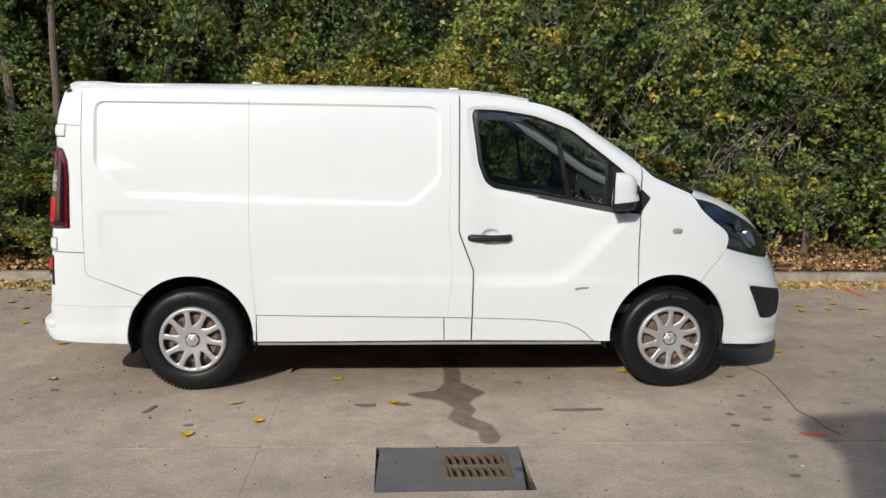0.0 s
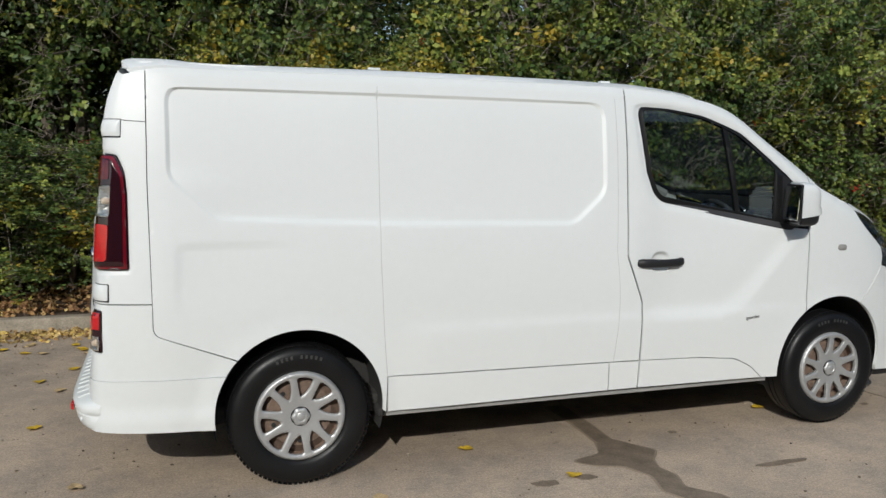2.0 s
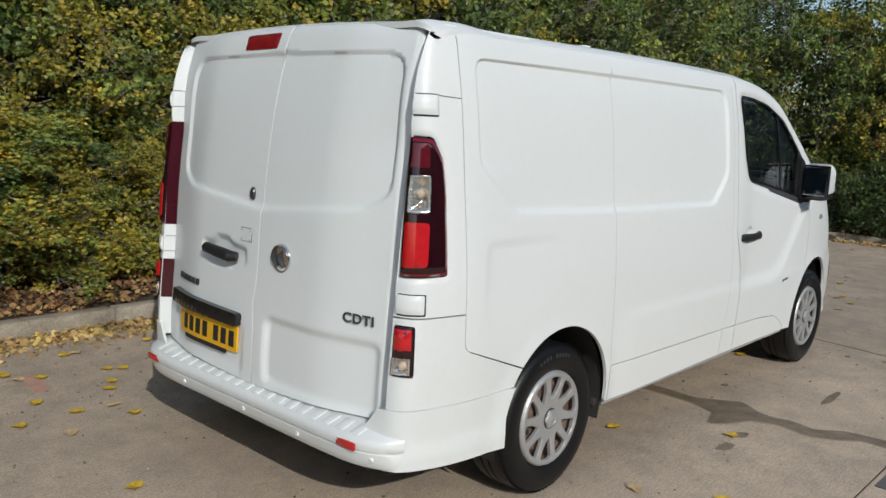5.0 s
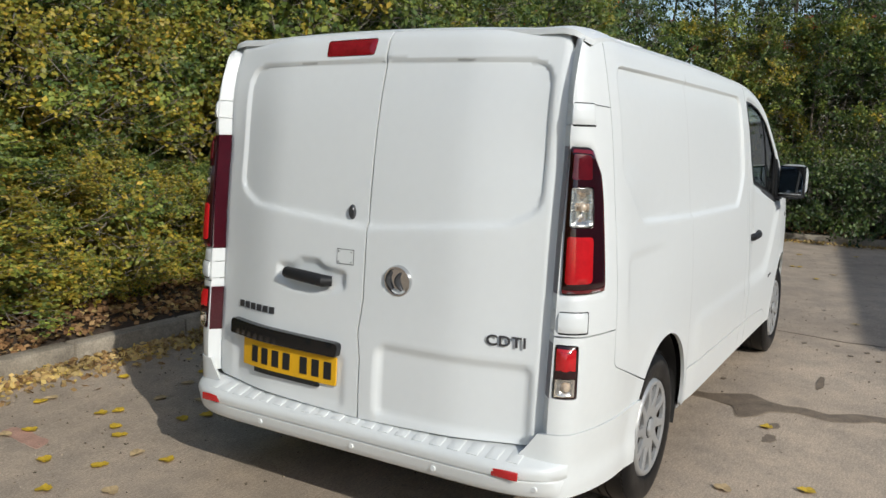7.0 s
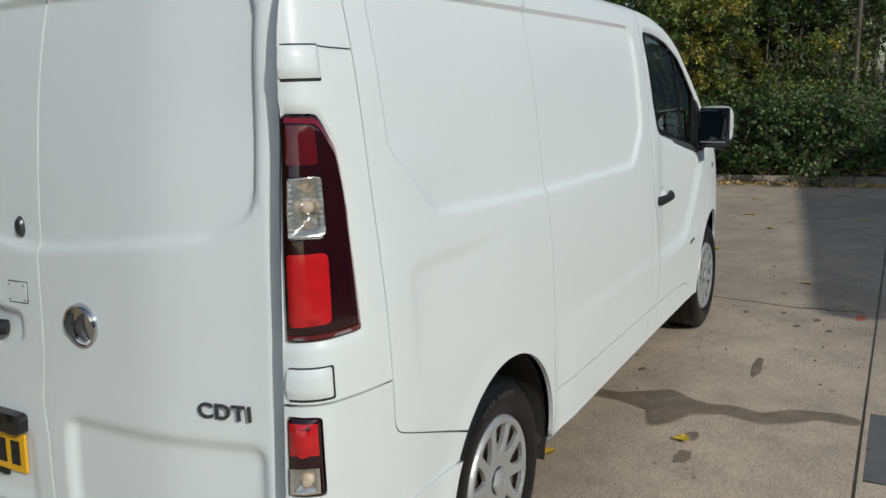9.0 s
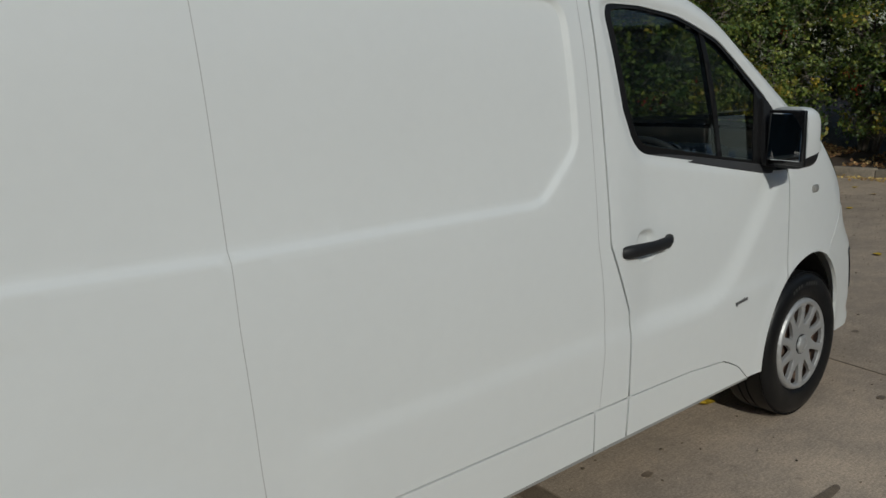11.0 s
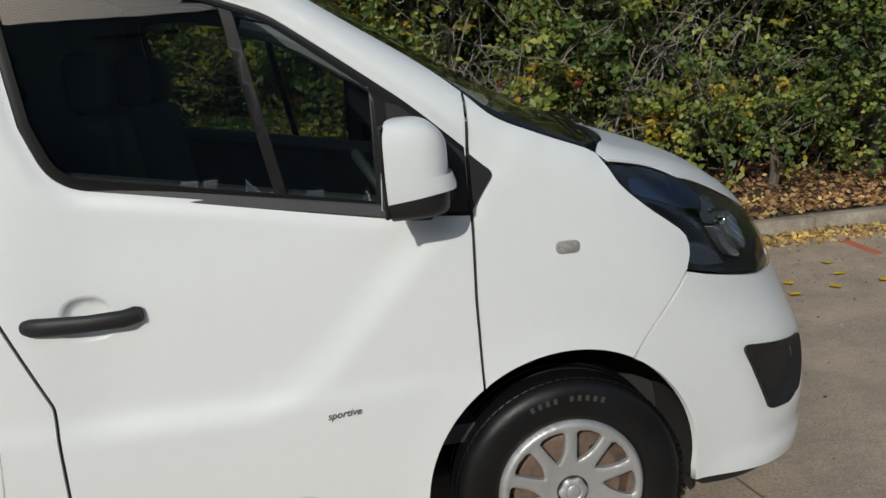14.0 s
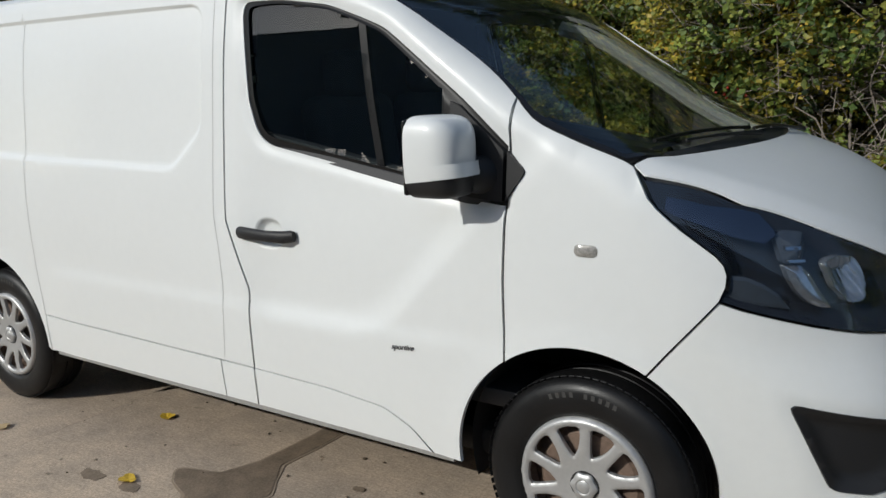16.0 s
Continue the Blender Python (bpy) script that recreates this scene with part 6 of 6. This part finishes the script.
    # the twigs themselves, thin three-sided rods
    s = np.cross(out, rnd.normal(size=out.shape))
    s /= np.linalg.norm(s, axis=1)[:, None]
    u = np.cross(out, s)
    B = C - out * 0.18
    E = C + out * ln[:, None]
    ring = [B + 0.004 * (s * math.cos(q) + u * math.sin(q)) for q in (0, 2.1, 4.2)]
    V = np.stack([*ring, E], 1).reshape(-1, 3)
    k = np.arange(n_twigs)[:, None] * 4
    T = np.concatenate([k + np.array([[0, 1, 3]]), k + np.array([[1, 2, 3]]), k + np.array([[2, 0, 3]])], 1).reshape(-1, 3)
    tw = new("branchwork", tri_mesh("branchwork", V, T, [M["twig"]]))
    tw.parent = root
    if berries:
        # hips and berries in loose clusters among the outer twigs
        K = C[rnd.choice(n_twigs, berries)] + out[rnd.choice(n_twigs, berries)] * 0.12
        cen = (K[:, None] + rnd.normal(size=(berries, 14, 3)) * 0.045).reshape(-1, 3)
        octa = np.array([(1, 0, 0), (-1, 0, 0), (0, 1, 0), (0, -1, 0), (0, 0, 1), (0, 0, -1)]) * 0.013
        tri = np.array([(0, 2, 4), (2, 1, 4), (1, 3, 4), (3, 0, 4), (2, 0, 5), (1, 2, 5), (3, 1, 5), (0, 3, 5)])
        V = (cen[:, None] + octa[None]).reshape(-1, 3)
        T = (np.arange(len(cen))[:, None, None] * 6 + tri[None]).reshape(-1, 3)
        br = new("berries", tri_mesh("berries", V, T, [M["berry"]]))
        br.parent = root
        tagged(br, "orange-red berry clusters", kind="stuff")
    return tagged(root, label, cat, group="hedge shrubs")


MIX_G = [(M["dark"], 0.10), (M["green"], 0.56), (M["lime"], 0.28), (M["yellow"], 0.06)]
MIX_Y = [(M["green"], 0.10), (M["lime"], 0.34), (M["yellow"], 0.56)]
MIX_L = [(M["dark"], 0.04), (M["green"], 0.36), (M["lime"], 0.54), (M["yellow"], 0.06)]
MIX_E = [(M["dark"], 0.35), (M["green"], 0.65)]
MIX_D = [(M["dark"], 0.72), (M["green"], 0.28)]
MIX_T = [(M["dark"], 0.20), (M["green"], 0.62), (M["lime"], 0.18)]
kinds = [
    shrub("hawthorn_shrub", 1, 3.6, 1.25, 0, 1750, 13, 0.057, MIX_G, "leafy green hawthorn shrub on the bank", over=0.7, berries=10, bare=18, sunward=0.5),
    shrub("hawthorn_shrub", 2, 3.3, 1.2, 0, 1900, 13, 0.056, MIX_Y, "yellowing hawthorn shrub on the bank", over=0.1, void=-0.02, berries=4, sunward=0.5),
    shrub("hawthorn_shrub", 3, 3.8, 1.30, 0, 1650, 13, 0.060, MIX_L, "loose green shrub with bare grey twigs", bare=110, over=0.8, void=0.05, berries=6, sunward=0.5),
    shrub("ash_tree", 4, 6.4, 1.9, 0, 2200, 10, 0.062, MIX_D, "tall dark green tree behind the hedge", "tree", low=1.2, stems=4),
    shrub("ash_tree", 5, 7.0, 2.0, 0, 2200, 10, 0.064, MIX_T, "tall green tree behind the hedge", "tree", low=1.6, stems=3),
    shrub("evergreen_bush", 6, 1.15, 0.95, 0, 900, 9, 0.055, MIX_E, "low dark evergreen bush", low=0.03, stems=5, void=-0.3),
    shrub("hawthorn_shrub", 7, 3.1, 1.12, 0, 2900, 13, 0.046, MIX_Y, "dense yellowing hawthorn shrub reaching to the ground", over=-0.15, void=-0.16, low=0.04, berries=3, sunward=0.7),
]
rnd = random.Random(5)
placed = {}


def plant(k, x, y, turn, s=1.0, sz=1.0, z=None):
    ob = kinds[k]
    m = Matrix.Translation((x, y + (0.2 if y > 3.4 else 0.0), z if z is not None else (0.19 if y > 3.4 else 0.1))) @ Matrix.Rotation(radians(turn), 4, "Z") @ Matrix.Diagonal((s, s, sz, 1))
    if k not in placed:
        placed[k] = 1
        ob.matrix_basis = m
        return ob
    c = copy_thing(ob, Matrix.Identity(4))
    c.matrix_basis = m
    return c


# front row along the kerb, yellower at the rear of the van, looser towards the front
x = -9.0
while x < 12.5:
    if x < -2.2:
        k = rnd.choice([0, 0, 1])
    elif x < 2.9:
        k = 6
    elif x < 3.5:
        k = rnd.choice([0, 1, 2])
    else:
        k = rnd.choice([2, 0, 2, 0])
    back = 0.30 if k == 6 else 0.0 if x < 4.4 else 0.40
    if -5.5 < x < -0.35:
        plant(1 if x > -0.9 else 0, x, 4.5 + rnd.uniform(-0.2, 0.2), rnd.uniform(-25, 25), 0.75, rnd.uniform(0.38, 0.48))
        plant(4, x, 5.5 + rnd.uniform(-0.3, 0.3), rnd.uniform(0, 360), 0.8, 1.0, 1.1)
        x += rnd.uniform(0.7, 0.9)
        continue
    plant(k, x, 4.75 + back + rnd.uniform(-0.25, 0.3), rnd.uniform(-25, 25), rnd.uniform(0.9, 1.1), rnd.uniform(0.92, 1.1) * (0.82 if k == 6 else 1.0))
    x += rnd.uniform(0.95, 1.2)
# low growth in front of the yellowing shrubs
for lx in (-0.5, 0.1, 0.6, 1.2, 1.8, 2.4):
    plant(6, lx, 4.60 + rnd.uniform(-0.1, 0.15), rnd.uniform(-25, 25), 0.55, rnd.uniform(0.30, 0.42))
# green growth behind the yellowing shrubs and leafy crowns behind the low ones
for gx in (-0.6, 0.4, 3.3):
    plant(0, gx, 5.7 + rnd.uniform(-0.2, 0.2), rnd.uniform(-25, 25), 1.05, rnd.uniform(1.05, 1.2))
for gx in (-5.6, -4.7, -3.9, -3.1, -2.4):
    plant(0, gx, 5.8 + rnd.uniform(-0.2, 0.2), rnd.uniform(-25, 25), 1.15, rnd.uniform(0.85, 0.95), 1.5)
# second and third rows, taller
for yr, x0 in ((6.6, -10), (9.2, -12)):
    x = x0 if yr > 7 else 0.4
    while x < 17:
        plant(rnd.choice([3, 4, 3]) if x < 3 else 4, x, yr + rnd.uniform(-0.5, 0.5), rnd.uniform(0, 360), rnd.uniform(0.9, 1.15), rnd.uniform(0.85, 1.12) * (0.62 if 6.8 < x < 10.5 else 1.0))
        x += rnd.uniform(1.7, 2.3)
# undergrowth in the shade behind the low shrubs
ux = -9.5
while ux < 1.4:
    plant(0, ux, 8.0 + rnd.uniform(-0.3, 0.3), rnd.uniform(0, 360), 1.0, rnd.uniform(1.15, 1.4))
    ux += rnd.uniform(0.9, 1.2)
# far end beyond the yard
for y in (3.6, 2.7, 1.8, 0.9, 0.15):
    plant(rnd.choice([0, 1, 2]), 12.6 + rnd.uniform(-0.2, 0.3), y, rnd.uniform(60, 120), 0.95, 1.0)
for y in (4.5, 2.8, 1.2):
    plant(rnd.choice([3, 4]), 14.8 + rnd.uniform(-0.4, 0.4), y, rnd.uniform(0, 360), 0.9, 1.0)
for tx, ty in ((15.6, -0.5), (17.8, 0.3), (20.5, 0.2)):
    plant(4, tx, ty, rnd.uniform(0, 360), 0.95, 1.0, 0.35)
for bx, by, bs in ((11.6, 2.0, 0.8), (11.5, 1.25, 1.0), (11.45, 0.5, 1.05), (11.6, -0.2, 1.0), (12.1, -0.35, 0.8)):
    plant(5, bx, by, rnd.uniform(0, 360), bs, bs)

# bare arching stems that hang out of the hedge
def bramble(x, y, seed, n, reach, height):
    rs = np.random.RandomState(seed)
    root = new("bramble")
    root.matrix_basis = Matrix.Translation((x, y + 0.2, 0.19))
    wood = bmesh.new()

    def stem(pts, r0, seg):
        t0 = tube(pts, [r0 * (1 - 0.75 * k / (len(pts) - 1)) for k in range(len(pts))], seg)
        me = bpy.data.meshes.new("t")
        t0.to_mesh(me)
        t0.free()
        wood.from_mesh(me)
        bpy.data.meshes.remove(me)

    for k in range(n):
        p0 = Vector((rs.uniform(-reach, reach) * 0.7, rs.uniform(-0.1, 0.5), rs.uniform(0.0, 0.6) * height))
        a = rs.uniform(math.pi * 0.9, math.pi * 2.1)
        out = Vector((math.cos(a), 0.7 * math.sin(a), 0)) * rs.uniform(0.4, 1.0) * reach
        rise = rs.uniform(0.15, 0.75) * height
        pts = [p0 + out * t + Vector((0, 0, rise * (1.6 * t - 1.0 * t * t))) + Vector((rs.normal(), rs.normal(), rs.normal())) * 0.03 * (t > 0) for t in np.linspace(0, 1, 9)]
        stem(pts, rs.uniform(0.005, 0.011), 5)
        for j in range(3):
            b0 = pts[rs.randint(2, 8)]
            e = b0 + Vector((rs.normal(), rs.normal() * 0.6, rs.normal() * 0.8)) * 0.28
            stem([b0.lerp(e, t) + Vector((0, 0, 0.03 * math.sin(3 * t))) for t in np.linspace(0, 1, 4)], 0.004, 4)
    me = bpy.data.meshes.new("branchwork")
    wood.to_mesh(me)
    wood.free()
    me.materials.append(M["twig"])
    st = new("branchwork", me)
    st.parent = root
    tagged(root, "tangle of bare grey arching bramble stems", "bramble", group="bare brambles")


for bx, by, bseed, bn in ((3.7, 4.05, 31, 46), (4.7, 4.25, 32, 50), (5.7, 4.45, 33, 30), (-1.3, 4.2, 34, 26)):
    bramble(bx, by, bseed, bn, 0.9, 2.2 if bx > 0 else 1.2)

# slim trunks that stand clear of the leaves
def trunk(x, y, h, r, tilt=0.0):
    pts = [(x + tilt * t + 0.03 * math.sin(5 * t), y + 0.02 * math.cos(4 * t), 0.15 + h * t) for t in np.linspace(0, 1, 8)]
    o = from_bm("tree_trunk", tube(pts, [r * (1.15 - 0.5 * t) for t in np.linspace(0, 1, 8)], 10), M["bark"])
    tagged(o, "slim bare grey-brown tree trunk on the bank", "tree trunk", group="slim trunks")


for tx, ty, th, tr, tt in ((6.35, 4.60, 0.55, 0.045, 0.05), (-2.6, 4.5, 3.5, 0.05, 0.1), (-3.1, 4.7, 3.8, 0.06, -0.1), (4.9, 5.2, 5.5, 0.06, 0.2), (5.7, 5.4, 5.5, 0.05, -0.1), (12.0, -0.35, 4.5, 0.04, 0.05), (-3.9, 6.2, 4.5, 0.08, 0.3), (-2.2, 6.5, 4.5, 0.07, -0.2), (-5.0, 6.0, 4.5, 0.09, 0.1), (-1.6, 5.9, 4.2, 0.05, -0.3), (4.2, 5.6, 4.5, 0.045, 0.8)):
    trunk(tx, ty, th, tr, tt)

# railing fence behind the front row
fence = tagged(new("metal_fence"), "dark green metal railing fence behind the hedge", "fence")
fence.location = (7, 6.0, 0.4)
for z in (0.55, 1.75):
    part("rail", box(7.0, 6.0, z, 12, 0.03, 0.05, 0.004, 1), M["fence"], fence)
pale_mesh = None
for k in range(90):
    o = part("pale", box(1.1 + k * 0.13, 5.97, 1.15, 0.022, 0.022, 1.7, 0.003, 1), M["fence"], fence) if pale_mesh is None else new("pale", pale_mesh)
    if pale_mesh is None:
        pale_mesh = o.data
    else:
        o.parent = fence
        o.matrix_parent_inverse = Matrix.Translation(-fence.location)
        o.location = (k * 0.13, 0, 0)

# ---- fallen leaves ----
def litter(name, pts, size, seed, mats, label):
    r = np.random.RandomState(seed)
    P = np.array(pts)
    d = r.normal(size=(len(P), 3)) * np.array([1, 1, 0.25])
    V, T = blades(P, d, size, r, 0.7, 0.12)
    o = new(name, tri_mesh(name, V, T, mats))
    return tagged(o, label, "leaf litter", kind="stuff")


r = np.random.RandomState(11)
pts = []
for k in range(12000):
    lx = r.uniform(-9, 10.4)
    d = abs(r.normal(0, 0.15))
    pts.append((lx, KERB_Y - 0.03 - d, ground_z(0, KERB_Y - d) + 0.012 + 0.03 * r.rand() * math.exp(-d / 0.08)))
for k in range(900):
    d = abs(r.normal(0, 0.12))
    pts.append((KERB_X - 0.03 - d, r.uniform(-1.2, 3.4), 0.012 + 0.025 * r.rand()))
litter("kerb_leaves", pts, 0.044, 12, [M["drift"]], "dry yellow and brown leaves drifted along the kerb")
pts = []
for k in range(21000):
    lx, ly = r.uniform(-9, 12.5), KERB_Y + 0.12 + abs(r.normal(0, 0.75))
    pts.append((lx, ly, bank_z(lx, ly) + 0.02 + 0.03 * r.rand()))
for k in range(3000):
    lx, ly = r.uniform(KERB_X + 0.12, 13), r.uniform(-1.25, 3.4)
    pts.append((lx, ly, 0.14 + 0.03 * r.rand()))
litter("bank_leaves", pts, 0.050, 13, [M["litter"]], "brown dead leaves covering the bank")


def fallen_leaf(seed, mat):
    rr = np.random.RandomState(seed)
    bm = bmesh.new()
    n = 14
    rim = []
    for k in range(n):
        a = 2 * math.pi * k / n
        rad = 0.035 * (0.75 + 0.35 * abs(math.cos(1.5 * a))) * rr.uniform(0.85, 1.15)
        rim.append(bm.verts.new((rad * math.cos(a) * 1.2, rad * math.sin(a), 0.006 + 0.008 * rr.rand())))
    c = bm.verts.new((0, 0, 0.003))
    for k in range(n):
        bm.faces.new((c, rim[k], rim[(k + 1) % n]))
    return from_bm("fallen_leaf", bm, mat, 0)


lf = [tagged(fallen_leaf(s, M[m]), lb, "fallen leaf", "leaves on the concrete") for s, m, lb in ((1, "fallen", "single yellow fallen leaf lying on concrete"), (2, "fallen2", "single dry buff leaf lying on concrete"), (3, "fallen", "curled yellow fallen leaf lying on concrete"))]
spots = [(1.28, -0.29), (0.31, -0.27), (-0.82, 2.46), (-0.89, 2.02), (-1, 0.26), (0.5, -0.598), (2.9, 0.35), (-0.7, 3.2), (0.9, 0.2), (0.15, -0.805), (4.5, -0.49), (-1.3, 1.2), (-1.4, 2.2), (-1.15, 2.9), (-0.6, 2.75), (-1.6, 3), (-2, 1.6), (-1.9, 2.6)]
rr = random.Random(3)
for k in range(46):
    spots.append((rr.uniform(-3.2, 0.2), 3.6 - abs(rr.gauss(0, 0.9))))
for k in range(70):
    spots.append((rr.uniform(-3.5, 9.8), 3.6 - abs(rr.gauss(0, 1.0))) if k % 2 else (rr.uniform(4.2, 10.2), rr.uniform(-0.8, 3.2)))
for k, (lx, ly) in enumerate(spots):
    if -0.95 < lx < 4.1 and -0.1 < ly < 1.95 and k > 8:
        continue
    m = Matrix.Translation((lx, ly, ground_z(0, ly) + 0.003)) @ Matrix.Rotation(rr.uniform(0, 6.28), 4, "Z")
    if k < 3:
        lf[k].matrix_basis = m
    else:
        copy_thing(lf[k % 3], m)

# ---- buildings behind the camera and far off ----
def block(name, x, y, turn, sx, sy, h, mat, label, openings=()):
    root = new(name)
    root.matrix_basis = Matrix.Translation((x, y, 0)) @ Matrix.Rotation(radians(turn), 4, "Z")
    w = from_bm("wall", box(sx / 2, -sy / 2, h / 2, sx, sy, h, 0.0), M[mat], 0)
    w.parent = root
    rf = from_bm("roof", box(sx / 2, -sy / 2, h + 0.08, sx + 0.3, sy + 0.3, 0.16, 0.03), M["dark_clad"], 0)
    rf.parent = root
    k = 0.0
    while k < sx:
        rb = from_bm("cladding_rib", box(k + 0.05, 0.012, h / 2, 0.05, 0.03, h, 0.0), M[mat], 0)
        rb.parent = root
        k += 0.6
    for ox, ow, oh in openings:
        d = from_bm("shutter", box(ox, 0.03, oh / 2, ow, 0.05, oh, 0.01), M["dark_clad"], 0)
        d.parent = root
    return tagged(root, label, "building")


block("warehouse", -0.21, -9.06, 6.9, 30, 12, 5.0, "dark_clad", "grey clad industrial unit facing the yard", ((5, 3.2, 3.4), (13, 3.2, 3.4)))
block("warehouse", -46, -30, 0, 50, 10, 14.5, "dark_clad", "long dark clad industrial unit across the yard", ((10, 3.2, 3.4), (30, 3.2, 3.4)))
block("warehouse", 46, -0.8, -90, 14, 8, 4.4, "cladding", "pale far industrial unit beyond the hedge", ((3, 4.0, 1.7),))
bin_ = new("red_container")
bin_.location = (38, -2.3, 0)
tagged(bin_, "bright red container parked at the far end", "container")
part("body", box(38, -2.3, 0.66, 2.2, 2.3, 1.0, 0.08, 2), M["redcar"], bin_)
part("lid", box(38, -2.3, 1.20, 2.24, 2.34, 0.08, 0.03, 2), M["redcar"], bin_)
for dx in (-0.8, 0.8):
    part("foot", box(38 + dx, -2.3, 0.08, 0.2, 1.9, 0.2, 0.02), M["black"], bin_)


# crumbs of grit and bits of leaf on the concrete
r = np.random.RandomState(21)
n = 5200
gx, gy = r.uniform(-3.5, 9.5, n), np.where(r.rand(n) < 0.45, 3.4 - np.abs(r.normal(0, 0.9, n)), r.uniform(-2.4, 3.3, n))
cen = np.stack([gx, gy, ground_z(gx, gy) + 0.003], 1)
octa = np.array([(1, 0, 0), (-1, 0, 0), (0, 1, 0), (0, -1, 0), (0, 0, 0.6), (0, 0, -0.6)])
tri = np.array([(0, 2, 4), (2, 1, 4), (1, 3, 4), (3, 0, 4), (2, 0, 5), (1, 2, 5), (3, 1, 5), (0, 3, 5)])
size = (0.003 + 0.006 * r.rand(n) ** 3)[:, None, None]
V = (cen[:, None] + octa[None] * size * r.uniform(0.6, 1.5, (n, 6, 1))).reshape(-1, 3)
T = (np.arange(n)[:, None, None] * 6 + tri[None]).reshape(-1, 3)
GRIT = [(0.0, (0.06, 0.045, 0.03)), (0.5, (0.20, 0.15, 0.10)), (1.0, (0.50, 0.42, 0.32))]
M["grit"] = leafy("grit", GRIT, 0.0, 0.9)
tagged(new("grit", tri_mesh("grit", V, T, [M["grit"]])), "loose grit and crumbs on the concrete", "grit", kind="stuff")
